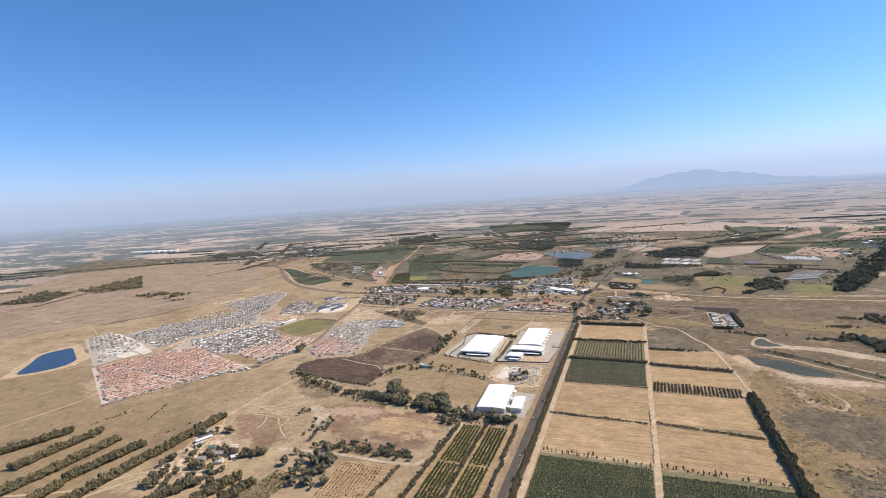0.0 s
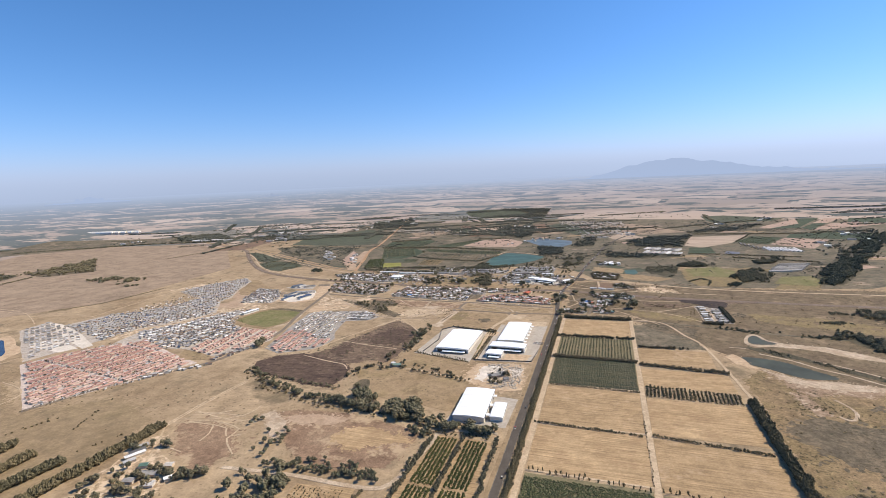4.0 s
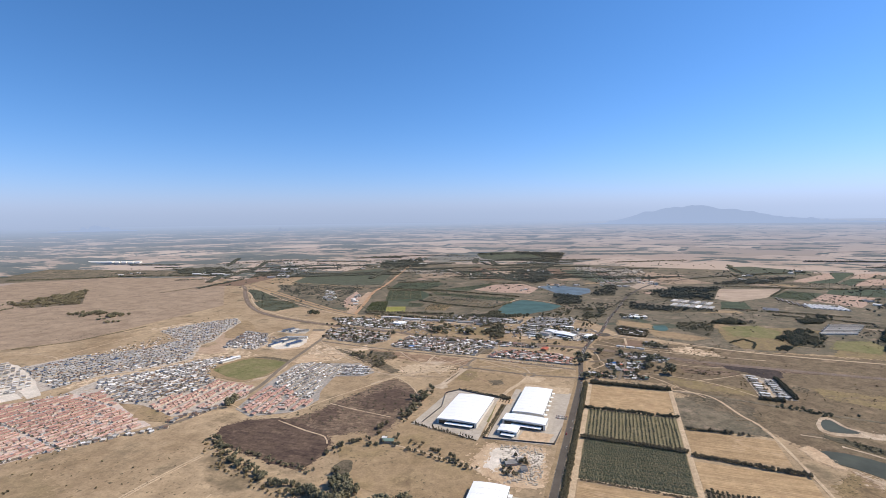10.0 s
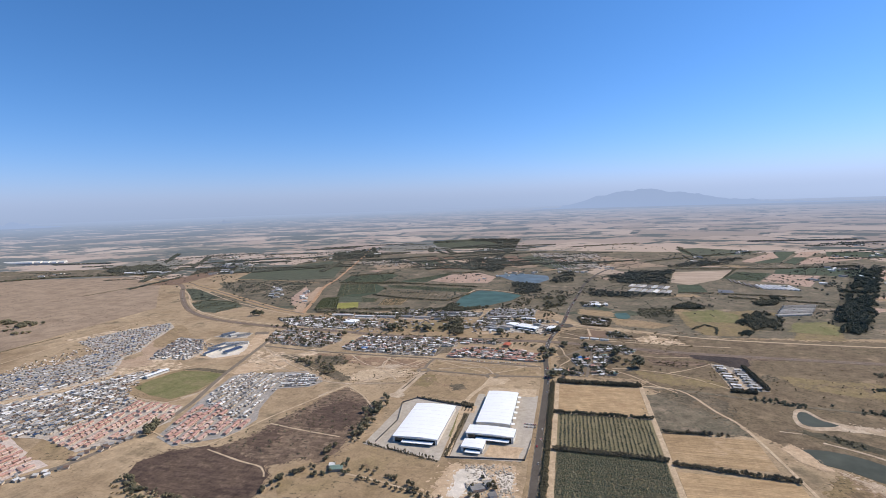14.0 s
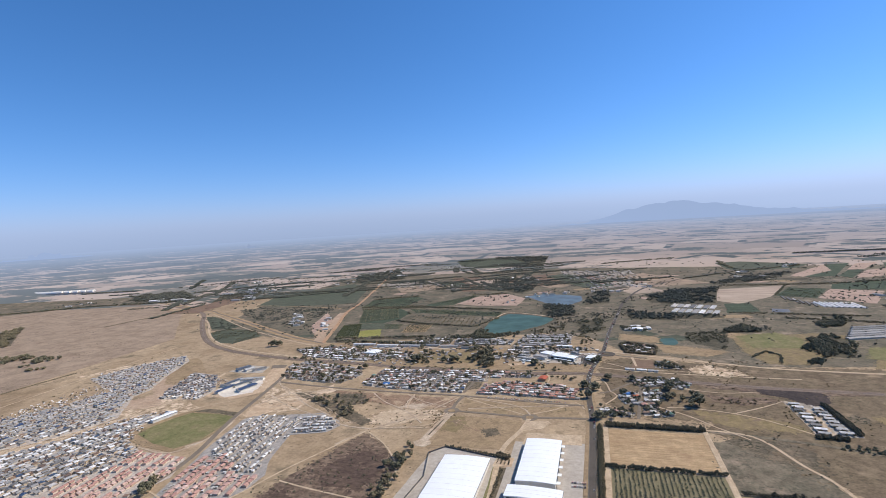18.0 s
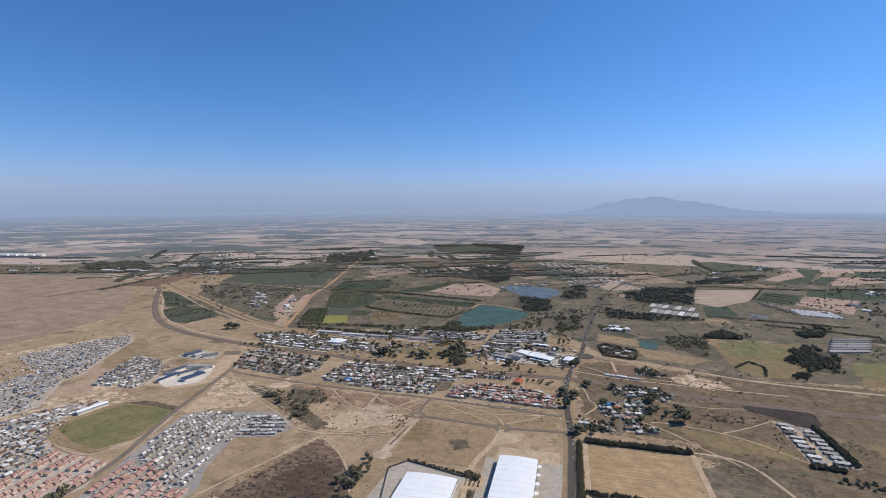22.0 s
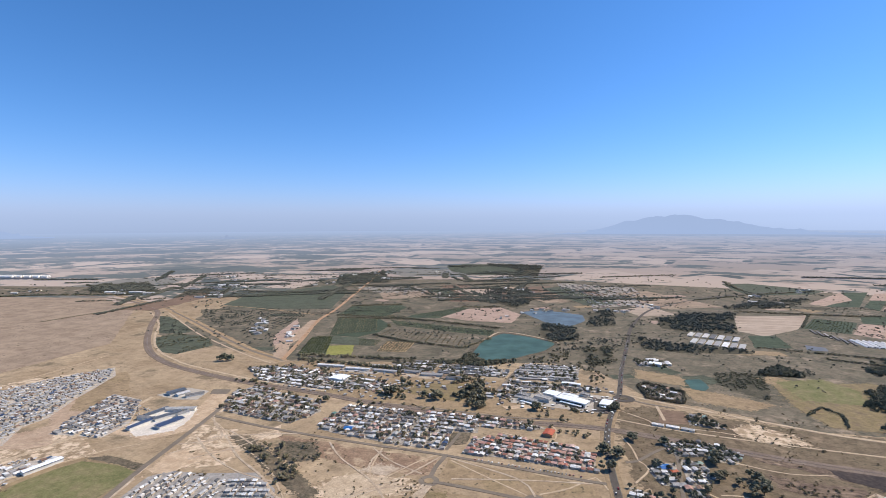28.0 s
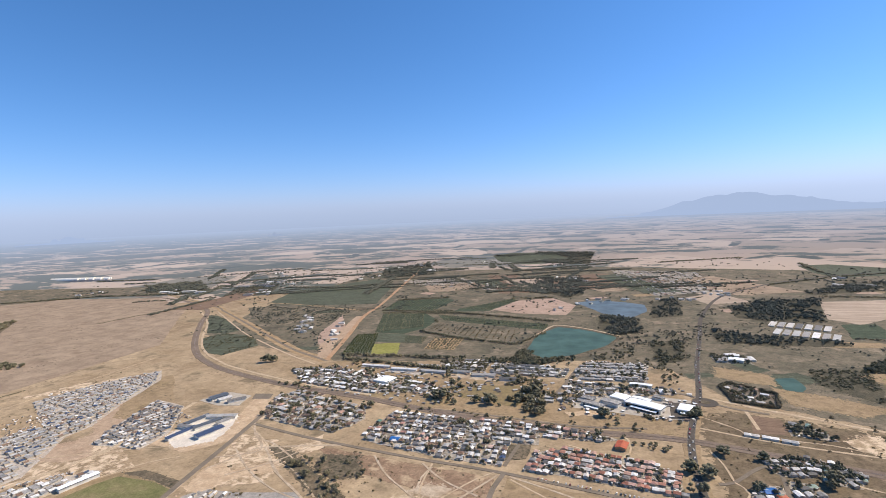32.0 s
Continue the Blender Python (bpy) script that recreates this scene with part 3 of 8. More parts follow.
def open_ground(p):
    """Spots that lie in no water, yard or ploughed land."""
    keep = np.ones(len(p), bool)
    for poly in AVOID:
        keep &= ~inside(p[:, 0], p[:, 1], poly)
    return p[keep]


def bunches(x0, x1, y0, y1, count, groups, spread, seed=1):
    """Spots that gather in bunches and strings, as bush does."""
    r = np.random.default_rng(seed)
    c = np.column_stack([r.uniform(x0, x1, groups), r.uniform(y0, y1, groups)])
    a = r.uniform(0, 3.14, groups)
    k = r.integers(groups, size=count)
    along_c, across = r.normal(0, spread * 1.8, count), r.normal(0, spread * 0.45, count)
    p = c[k] + np.column_stack([along_c * np.cos(a[k]) - across * np.sin(a[k]), along_c * np.sin(a[k]) + across * np.cos(a[k])])
    return open_ground(p)


def rows_in(name, label, quad_pts, count, gap, r, h, mat, shapes, keep=0.95):
    """Planted rows that fill a four-sided block from its first side to its third."""
    (ax, ay), (bx, by), (cx, cy), (dx, dy) = quad_pts
    top = tagged(new(name), label, "orchard")
    for i in range(count):
        t = (i + 0.5) / count
        p = along(ax + (dx - ax) * t, ay + (dy - ay) * t, bx + (cx - bx) * t, by + (cy - by) * t, gap, 0.3, keep)
        if len(p):
            stuff("tree_row", p, r, h, shapes, mat, "", "", 0.3, 0.4, parent=top)
    return top


def along(x0, y0, x1, y1, gap, spread=0.6, keep=1.0):
    k = max(1, int(math.hypot(x1 - x0, y1 - y0) / gap))
    t = (np.arange(k) + 0.5) / k
    p = np.column_stack([x0 + (x1 - x0) * t, y0 + (y1 - y0) * t]) + rng.normal(0, spread, (k, 2))
    return p[rng.uniform(size=k) < keep]


def hedge(x0, y0, x1, y1, r=2.2, h=5.0, gap=2.2, keep=1.0, mat="hedge", label="dense dark evergreen windbreak hedge beside a field", rows=1, shapes=None, name="hedge", spread=0.6):
    d = math.hypot(x1 - x0, y1 - y0)
    nx, ny = (y1 - y0) / d, -(x1 - x0) / d
    p = np.vstack([along(x0 + nx * o, y0 + ny * o, x1 + nx * o, y1 + ny * o, gap, spread, keep) for o in ((np.arange(rows) - (rows - 1) / 2) * r * 1.5)])
    v, f = scatter(p, r, h, shapes or MID_CROWNS, 0.25, 0.42)
    return tagged(link(name, mesh_of(name, v, f, M[mat])), label, "hedge", "windbreak hedges", "stuff" if name == "tree_belt" else "")


CROWN_MESH, TRUNK_MESH = {}, []


def trunk_mesh(seed):
    r = random.Random(seed)
    bm = bmesh.new()

    def limb(a, b, ra, rb, n=6):
        a, b = Vector(a), Vector(b)
        q = (b - a).to_track_quat("Z", "Y").to_matrix()
        rings = [[bm.verts.new(p + q @ Vector((math.cos(6.283 * i / n) * rad, math.sin(6.283 * i / n) * rad, 0))) for i in range(n)] for p, rad in ((a, ra), ((a + b) / 2 + Vector((0.02, 0.01, 0)), (ra + rb) / 2), (b, rb))]
        for lo, hi in zip(rings, rings[1:]):
            for i in range(n):
                bm.faces.new((lo[i], lo[(i + 1) % n], hi[(i + 1) % n], hi[i]))

    limb((0, 0, -0.02), (0.02, 0.0, 0.42), 0.045, 0.028)
    for i in range(4):
        a = i * 1.6 + r.uniform(-0.4, 0.4)
        limb((0.02, 0, r.uniform(0.3, 0.42)), (0.22 * math.cos(a), 0.22 * math.sin(a), r.uniform(0.55, 0.75)), 0.024, 0.009, 5)
    return mesh_bm("trunk", bm, M["bark"])


TREES_OWN, TREES_MORE = {}, {}


def tree(x, y, h, r=None, mat="leaf", label="broad dark green gum tree on dry ground", group="", name="tree"):
    """A tree of its own: tapered trunk with limbs, and a crown of clumps. Past 240 of a name the rest are joined by stand."""
    if not TRUNK_MESH:
        TRUNK_MESH.extend(trunk_mesh(i) for i in range(3))
    k = random.randrange(6)
    r = r or h * random.uniform(0.36, 0.52)
    TREES_OWN[name] = TREES_OWN.get(name, 0) + 1
    if TREES_OWN[name] > 240:
        TREES_MORE.setdefault((mat, label, group), []).append((x, y, h, r))
        return None
    if (mat, k) not in CROWN_MESH:
        CROWN_MESH[mat, k] = mesh_of("crown", *CROWNS[k], M[mat])
    top = tagged(new(name), label, "tree", group)
    top.matrix_local = place(*bowl(x, y), random.uniform(0, 6.283))
    link("trunk", TRUNK_MESH[k % 3], top, Matrix.Diagonal((h, h, h, 1)))
    link("crown", CROWN_MESH[mat, k], top, place(0, 0, h * 0.58, 0, (r, r, h * 0.52)))
    return top


def plant_the_rest():
    for (mat, label, group), spots in TREES_MORE.items():
        vs, fs, base = [], [], 0
        for x, y, h, r in spots:
            v, f = CROWNS[rng.integers(6)] if h > 9 else MID_CROWNS[rng.integers(6)]
            vs.append(v * (r, r, h * 0.52) + np.array(bowl(x, y, h * 0.55)))
            fs.append(f + base)
            base += len(v)
        tagged(link("trees", mesh_of("trees", np.vstack(vs), np.vstack(fs), M[mat])), label, "trees", group, "stuff")


# houses -------------------------------------------------------------
HOUSE_MESH = {}


def house_mesh(kind, wall, roof):
    """Unit-size wall and roof meshes: plan 1 x 1, eaves at 1; the roof's pitch is in the kind."""
    key = (kind, wall, roof)
    if key in HOUSE_MESH:
        return HOUSE_MESH[key]
    bm = bmesh.new()
    if kind == "gable":
        a = [bm.verts.new(p) for p in ((-.5, -.5, 0), (.5, -.5, 0), (.5, .5, 0), (-.5, .5, 0), (-.5, -.5, 1), (.5, -.5, 1), (.5, .5, 1), (-.5, .5, 1), (-.5, 0, 1.34), (.5, 0, 1.34))]
        for f in ((0, 1, 5, 4), (2, 3, 7, 6), (1, 2, 6, 9, 5), (3, 0, 4, 8, 7)):
            bm.faces.new([a[i] for i in f])
    else:
        box(bm, -.5, .5, -.5, .5, 0, 1)
    w = mesh_bm("wall", bm, M[wall])
    bm = bmesh.new()
    if kind == "gable":
        for s in (1, -1):
            q = [(-.54, s * .58, .945), (.54, s * .58, .945), (.54, 0, 1.34), (-.54, 0, 1.34)]
            lo = [bm.verts.new(p) for p in q]
            hi = [bm.verts.new((p[0], p[1], p[2] + 0.07)) for p in q]
            bm.faces.new(hi)
            bm.faces.new(lo[::-1])
            for i in range(4):
                bm.faces.new((lo[i], lo[(i + 1) % 4], hi[(i + 1) % 4], hi[i]))
    elif kind == "hip":
        lo = [bm.verts.new(p) for p in ((-.55, -.57, .95), (.55, -.57, .95), (.55, .57, .95), (-.55, .57, .95))]
        hi = [bm.verts.new(p) for p in ((-.22, 0, 1.34), (.22, 0, 1.34))]
        bm.faces.new(lo[::-1])
        for f in ((lo[0], lo[1], hi[1], hi[0]), (lo[2], lo[3], hi[0], hi[1]), (lo[1], lo[2], hi[1]), (lo[3], lo[0], hi[0])):
            bm.faces.new(f)
    else:
        q = [(-.53, -.55, 1.0), (.53, -.55, 1.0), (.53, .55, 1.22), (-.53, .55, 1.22)]
        lo = [bm.verts.new(p) for p in q]
        hi = [bm.verts.new((p[0], p[1], p[2] + 0.05)) for p in q]
        bm.faces.new(hi)
        bm.faces.new(lo[::-1])
        for i in range(4):
            bm.faces.new((lo[i], lo[(i + 1) % 4], hi[(i + 1) % 4], hi[i]))
    bmesh.ops.recalc_face_normals(bm, faces=bm.faces)
    HOUSE_MESH[key] = (w, mesh_bm("roof", bm, M[roof]))
    return HOUSE_MESH[key]


def house(x, y, turn, L, W, H, kind="gable", wall="wall", roof="tin_grey", label="", group="", name="house", category="house"):
    w, r = house_mesh(kind, wall, roof)
    top = tagged(new(name), label, category, group)
    top.matrix_local = place(*bowl(x, y), turn)
    m = Matrix.Diagonal((L, W, H, 1))
    link("wall", w, top, m)
    link("roof", r, top, m)
    return top


def joined_houses(name, spots, label, group=""):
    """The many that lie farther off, as one body of wall meshes and one of roofs by material."""
    buckets = {}
    for x, y, turn, L, W, H, kind, wall, roof in spots:
        for me, mat in zip(house_mesh(kind, wall, roof), (wall, roof)):
            v = np.array([q.co for q in me.vertices])
            c, s = math.cos(turn), math.sin(turn)
            v = v * (L, W, H)
            v = np.column_stack([v[:, 0] * c - v[:, 1] * s, v[:, 0] * s + v[:, 1] * c, v[:, 2]]) + bowl(x, y)
            b = buckets.setdefault((me.name.split(".")[0], mat), [[], [], 0])
            b[0].append(v)
            b[1] += [[i + b[2] for i in p.vertices] for p in me.polygons]
            b[2] += len(v)
    top = tagged(new(name), label, "houses", group, "stuff")
    for (what, mat), (v, f, _) in buckets.items():
        link(what, mesh_of(what, np.vstack(v), f, M[mat]), top)
    return top


def clutter(poly, count, label, seed=1, lo=1.6, hi=4.5, roofs=("tin_pale", "tin_grey", "tin_rust", "tin_pale"), wall="wall"):
    """Sheds, lean-tos, walls and stacked goods in the yards, too small to tell apart."""
    r = np.random.default_rng(seed)
    out = []
    for x, y in sample(poly, count):
        out.append((x, y, r.uniform(0, 3.14), r.uniform(lo, hi), r.uniform(lo, hi) * 0.7, r.uniform(1.2, 2.3), "mono", wall, roofs[r.integers(len(roofs))]))
    return joined_houses("yard_clutter", out, label)


ROOF_WORDS = {"tin_pale": "pale sheet-metal roof", "tin_grey": "dark grey sheet-metal roof", "tin_rust": "brown rusty sheet roof", "tin_blue": "blue sheet roof",
              "tile_red": "faded terracotta tiled roof", "tile_dark": "red tiled roof", "tin_green": "green sheet roof"}


def plots(poly, ang, pu, pv, street=3, seed=1, skip=0.06, jitter=0.5):
    """Plot centres of a settlement in rows along ang, with a street after every pair of rows."""
    r = np.random.default_rng(seed)
    c, s = math.cos(ang), math.sin(ang)
    uv = [(x * c + y * s, -x * s + y * c) for x, y in poly]
    u0, u1 = min(p[0] for p in uv), max(p[0] for p in uv)
    v0, v1 = min(p[1] for p in uv), max(p[1] for p in uv)
    out, v, k = [], v0 + pv / 2, 0
    while v < v1:
        u, n = u0 + pu / 2, 0
        while u < u1:
            if r.uniform() > skip:
                uu, vv = u + r.normal(0, jitter), v + r.normal(0, jitter)
                out.append((uu * c - vv * s, uu * s + vv * c))
            n += 1
            u += pu + (pu * 0.8 if n % 14 == 0 else 0)
        k += 1
        v += pv + (street if k % 2 == 0 else 0)
    q = np.array(out)
    return q[inside(q[:, 0], q[:, 1], poly)]


def settlement(poly, ang, pu, pv, sizes, mix, wall, words, group, single=300, street=4.0, seed=1, kinds=("gable",), skip=0.06, h=2.6, jitter=0.5, centre=None, quarter=0.1, name="house"):
    r = np.random.default_rng(seed + 50)
    spots = plots(poly, ang, pu, pv, street, seed, skip, jitter)
    near = centre or (CX, CY)
    spots = spots[np.argsort(np.hypot(spots[:, 0] - near[0], spots[:, 1] - near[1]))]
    names, weights = list(mix), np.array(list(mix.values()), float)
    rest = []
    for i, (x, y) in enumerate(spots):
        roof = names[r.choice(len(names), p=weights / weights.sum())]
        L, W = sizes[0] * r.uniform(0.8, 1.2), sizes[1] * r.uniform(0.82, 1.15)
        turn = ang + (math.pi / 2 if r.uniform() < quarter else 0) + r.normal(0, 0.03)
        kind = kinds[r.integers(len(kinds))]
        H = h * r.uniform(0.92, 1.1)
        if i < single:
            house(x, y, turn, L, W, H, kind, wall, roof, f"{words} with a {ROOF_WORDS[roof]}", group, name)
        else:
            rest.append((x, y, turn, L, W, H, kind, wall, roof))
    if rest:
        joined_houses("houses", rest, f"many {words}s packed along streets", group)
    return spots


# ---- ground, distance, mountain ----
def ring_sheet(name, radii, mat, seg=240):
    verts, faces, plan = [], [], []
    for rad in radii:
        for i in range(seg):
            a = 2 * math.pi * i / seg
            x, y = CX + rad * math.sin(a), CY + rad * math.cos(a)
            verts.append(bowl(x, y))
            plan.append((x / 1000, y / 1000))
    for k in range(len(radii) - 1):
        for i in range(seg):
            j = (i + 1) % seg
            faces.append((k * seg + i, k * seg + j, (k + 1) * seg + j, (k + 1) * seg + i)[::-1])
    if radii[0] < 10:
        faces.append(tuple(range(seg))[::-1])
    me = mesh_of(name, verts, faces, mat)
    uv = me.uv_layers.new(name="plan")
    for loop in me.loops:
        uv.data[loop.index].uv = plan[loop.vertex_index]
    for p in me.polygons:
        p.use_smooth = True
    return link(name, me)


def distance_material():
    """Farmland beyond 2.6 km, paling with distance into a haze-coloured glow mixed in."""
    m, n, l, bsdf = node_mat("hazy_distance")
    uvn = n.new("ShaderNodeUVMap")
    uvn.uv_map = "plan"
    src = uvn.outputs["UV"]
    mp = n.new("ShaderNodeMapping")
    mp.inputs["Rotation"].default_value, mp.inputs["Scale"].default_value = (0, 0, 0.5), (1.2, 0.7, 1)
    l.new(src, mp.inputs["Vector"])
    warp = n.new("ShaderNodeTexNoise")
    warp.inputs["Scale"].default_value = 0.8
    l.new(src, warp.inputs["Vector"])
    vm = n.new("ShaderNodeMix")
    vm.data_type = "RGBA"
    vm.inputs[0].default_value = 0.25
    l.new(mp.outputs["Vector"], vm.inputs[6])
    l.new(warp.outputs["Color"], vm.inputs[7])
    cells = n.new("ShaderNodeTexVoronoi")
    cells.inputs["Scale"].default_value = 2.4
    l.new(vm.outputs[2], cells.inputs["Vector"])
    sep = n.new("ShaderNodeSeparateColor")
    l.new(cells.outputs["Color"], sep.inputs["Color"])
    fields = ramp_node(n, [(0.0, (0.46, 0.35, 0.265)), (0.25, (0.40, 0.30, 0.225)), (0.42, (0.51, 0.39, 0.295)), (0.62, (0.36, 0.275, 0.205)), (0.80, (0.22, 0.19, 0.14)), (0.86, (0.45, 0.34, 0.255))], "CONSTANT")
    l.new(sep.outputs[0], fields.inputs["Fac"])
    belt = ramp_node(n, [(0.52, (0, 0, 0)), (0.545, (1, 1, 1))])
    wooded = n.new("ShaderNodeMath")
    wooded.operation = "MULTIPLY_ADD"
    east = n.new("ShaderNodeSeparateXYZ")
    l.new(src, east.inputs[0])
    l.new(east.outputs[0], wooded.inputs[0])
    wooded.inputs[1].default_value = -0.010
    l.new(noise_node(n, l, src, 1.3, 5.0, 0.75, (0.8, 1.5, 1), 22), wooded.inputs[2])
    l.new(wooded.outputs[0], belt.inputs["Fac"])
    col = mix_col(n, l, "MIX", belt.outputs["Color"], fields.outputs["Color"], (0.11, 0.112, 0.086))
    edge = n.new("ShaderNodeTexVoronoi")
    edge.feature = "DISTANCE_TO_EDGE"
    edge.inputs["Scale"].default_value = 2.4
    l.new(vm.outputs[2], edge.inputs["Vector"])
    line = ramp_node(n, [(0.05, (1, 1, 1)), (0.075, (0, 0, 0))])
    l.new(edge.outputs["Distance"], line.inputs["Fac"])
    kept = ramp_node(n, [(0.53, (0, 0, 0)), (0.57, (1, 1, 1))])
    l.new(noise_node(n, l, src, 2.0, 3.0, 0.6, (1, 1, 1), 5), kept.inputs["Fac"])
    both = n.new("ShaderNodeMath")
    both.operation = "MULTIPLY"
    l.new(line.outputs["Color"], both.inputs[0])
    l.new(kept.outputs["Color"], both.inputs[1])
    col = mix_col(n, l, "MIX", both.outputs[0], col, (0.08, 0.085, 0.065))
    l.new(col, bsdf.inputs["Base Color"])
    bsdf.inputs["Roughness"].default_value = 1.0
    bsdf.inputs["Specular IOR Level"].default_value = 0.0
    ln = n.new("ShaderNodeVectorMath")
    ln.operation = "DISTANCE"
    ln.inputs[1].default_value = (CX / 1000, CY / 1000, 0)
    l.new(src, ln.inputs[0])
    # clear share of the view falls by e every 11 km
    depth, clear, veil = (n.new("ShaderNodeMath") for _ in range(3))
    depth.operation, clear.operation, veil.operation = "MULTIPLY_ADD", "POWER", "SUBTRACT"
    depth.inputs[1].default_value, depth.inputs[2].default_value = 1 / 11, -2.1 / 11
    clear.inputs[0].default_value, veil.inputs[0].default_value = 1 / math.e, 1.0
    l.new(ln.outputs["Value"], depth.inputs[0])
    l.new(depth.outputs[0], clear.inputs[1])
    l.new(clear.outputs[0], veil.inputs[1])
    # emitted haze colour; no air is modelled in front of the land
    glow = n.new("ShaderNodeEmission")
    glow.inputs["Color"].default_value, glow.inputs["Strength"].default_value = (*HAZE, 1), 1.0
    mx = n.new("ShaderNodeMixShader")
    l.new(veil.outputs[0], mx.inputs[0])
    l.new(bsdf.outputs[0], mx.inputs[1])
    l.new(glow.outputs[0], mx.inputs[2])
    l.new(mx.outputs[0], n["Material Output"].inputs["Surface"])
    return m


tagged(ring_sheet("ground", [1, 150, 400, 800, 1300, 1900, 2600], M["veld"]), "dry straw-coloured grassland plain with worn patches", "ground", kind="structure")
tagged(ring_sheet("backdrop", [2600, 2900, 3250, FLAT, 3900, 4300, 4800, 5500, 6500, 8000, 10000, 13000, 18000, 26000, 33500], distance_material(), 360), "far farmland to the horizon, haze glow mixed into its colour", "distance", kind="structure")


def hill_range(name, b0, b1, crest, dist, label, haze_mix, seg=170, foot=0.55):
    """A far ridge: bearing range in degrees, crest = heights in degrees above level along it."""
    m, n, l, bsdf = node_mat(name)
    bsdf.inputs["Base Color"].default_value, bsdf.inputs["Roughness"].default_value = (0.12, 0.12, 0.14, 1), 1.0
    pos = n.new("ShaderNodeNewGeometry").outputs["Position"]
    r = ramp_node(n, [(0.35, (0.10, 0.10, 0.11)), (0.65, (0.20, 0.17, 0.15))])
    l.new(noise_node(n, l, pos, 1 / 60, 5.0, 0.65), r.inputs["Fac"])
    l.new(r.outputs["Color"], bsdf.inputs["Base Color"])
    bsdf.inputs["Specular IOR Level"].default_value = 0.0
    # haze over the ridge is an even blue glow mixed in by haze_mix
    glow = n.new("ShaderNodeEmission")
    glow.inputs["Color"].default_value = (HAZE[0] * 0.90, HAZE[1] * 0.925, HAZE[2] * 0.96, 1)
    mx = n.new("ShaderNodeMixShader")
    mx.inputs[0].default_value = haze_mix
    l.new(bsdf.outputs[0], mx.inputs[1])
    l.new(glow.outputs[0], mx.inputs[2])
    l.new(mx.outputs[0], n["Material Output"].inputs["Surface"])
    verts, faces = [], []
    rows = 7
    for i in range(seg + 1):
        t = i / seg
        b = radians(b0 + (b1 - b0) * t)
        h = np.interp(t, [c[0] for c in crest], [c[1] for c in crest])
        h += 0.10 * noise.noise((t * 13, 0, 4)) + 0.12 * noise.noise((t * 36, 0, 9)) + 0.06 * noise.noise((t * 85, 0, 2))
        for k in range(rows):
            s = k / (rows - 1)
            rad = dist - 130 * (1 - s)
            e = -foot - 0.35 + (h + foot + 0.35) * s ** 0.8 + (0.1 * noise.noise((t * 14, s * 2, 1)) * (1 - s) * s * 3 if h > -foot else 0)
            verts.append((CX + rad * math.sin(b), CY + rad * math.cos(b), EYE_H + rad * math.tan(radians(e))))
    for i in range(seg):
        for k in range(rows - 1):
            a = i * rows + k
            faces.append((a, a + 1, a + rows + 1, a + rows))
    me = mesh_of(name, verts, [f[::-1] for f in faces], m)
    for p in me.polygons:
        p.use_smooth = True
    return tagged(link(name, me), label, "mountain", kind="structure")


hill_range("mountain", -4, 30, [(0, -0.75), (0.09, -0.66), (0.14, -0.4), (0.175, 0.02), (0.21, 0.42), (0.24, 0.5), (0.27, 0.78), (0.30, 0.92), (0.315, 0.84), (0.35, 0.98), (0.395, 0.96), (0.42, 0.72), (0.47, 0.5), (0.52, 0.14), (0.575, -0.18), (0.64, -0.44), (0.72, -0.6), (0.85, -0.7), (1, -0.75)], 4640, "mountain ridge far off, haze painted on as pale blue glow", 0.97)
hill_range("low_hill", -41, -37, [(0, -0.95), (0.3, -0.85), (0.5, -0.72), (0.7, -0.86), (1, -0.95)], 4600, "low scrubby hill far off, haze glow mixed in", 0.75, 40, 0.85)
hill_range("far_hill", -60, -53, [(0, -0.75), (0.3, -0.62), (0.5, -0.3), (0.7, -0.58), (1, -0.75)], 4640, "faint far conical hill, haze painted on as glow", 0.97, 40)
# ---- ground cover ----
def quad(x0, x1, y0, y1):
    return [(x0, y0), (x1, y0), (x1, y1), (x0, y1)]


# east of the road: the field grid
FIELD_Y = [-45, -150, -258, -371, -489, -592]
patch("stubble_field", quad(22, 146, -147, -38), "stubble", 2, "mown golden stubble field", 0.6)
patch("orchard_floor", quad(22, 146, -256, -153), "crop_floor", 2, "grassy floor under an orchard", 0.6)
patch("orchard_floor", quad(22, 146, -369, -262), "crop_floor", 2, "grassy floor under an orchard", 0.6)
patch("stubble_field", quad(23, 146, -487, -376), "stubble_dark", 2, "mown straw-coloured field with swathes", 0.6)
patch("stubble_field", quad(23, 146, -590, -492), "stubble", 2, "mown straw-coloured field with swathes", 0.6)
patch("vineyard_floor", quad(23, 146, -1100, -595), "crop_floor", 2, "ground under vines", 0.6)
patch("stubble_field", quad(154, 262, -264, -190), "stubble_dark", 2, "mown straw-coloured field", 0.6)
patch("stubble_field", quad(154, 272, -350, -284), "stubble", 2, "mown straw-coloured field", 0.6)
patch("stubble_field", quad(154, 272, -486, -388), "stubble", 2, "mown straw-coloured field", 0.6)
patch("stubble_field", quad(154, 274, -594, -496), "stubble_dark", 2, "mown straw-coloured field", 0.6)
patch("vineyard_floor", quad(154, 276, -1100, -600), "crop_floor", 2, "ground under vines", 0.6)
patch("rough_veld", [(152, -24), (200, 42), (420, 22), (900, 30), (1100, -100), (760, -330), (480, -320), (330, -240), (286, -190), (262, -150), (210, -60)], "reserve", 0.9, "rough brown grassland beside ponds", 10, fringe=22)
patch("rough_veld", [(152, -60), (205, -50), (250, -130), (262, -180), (154, -182)], "farmland", 1, "rough brown scrub veld", 5, fringe=12)
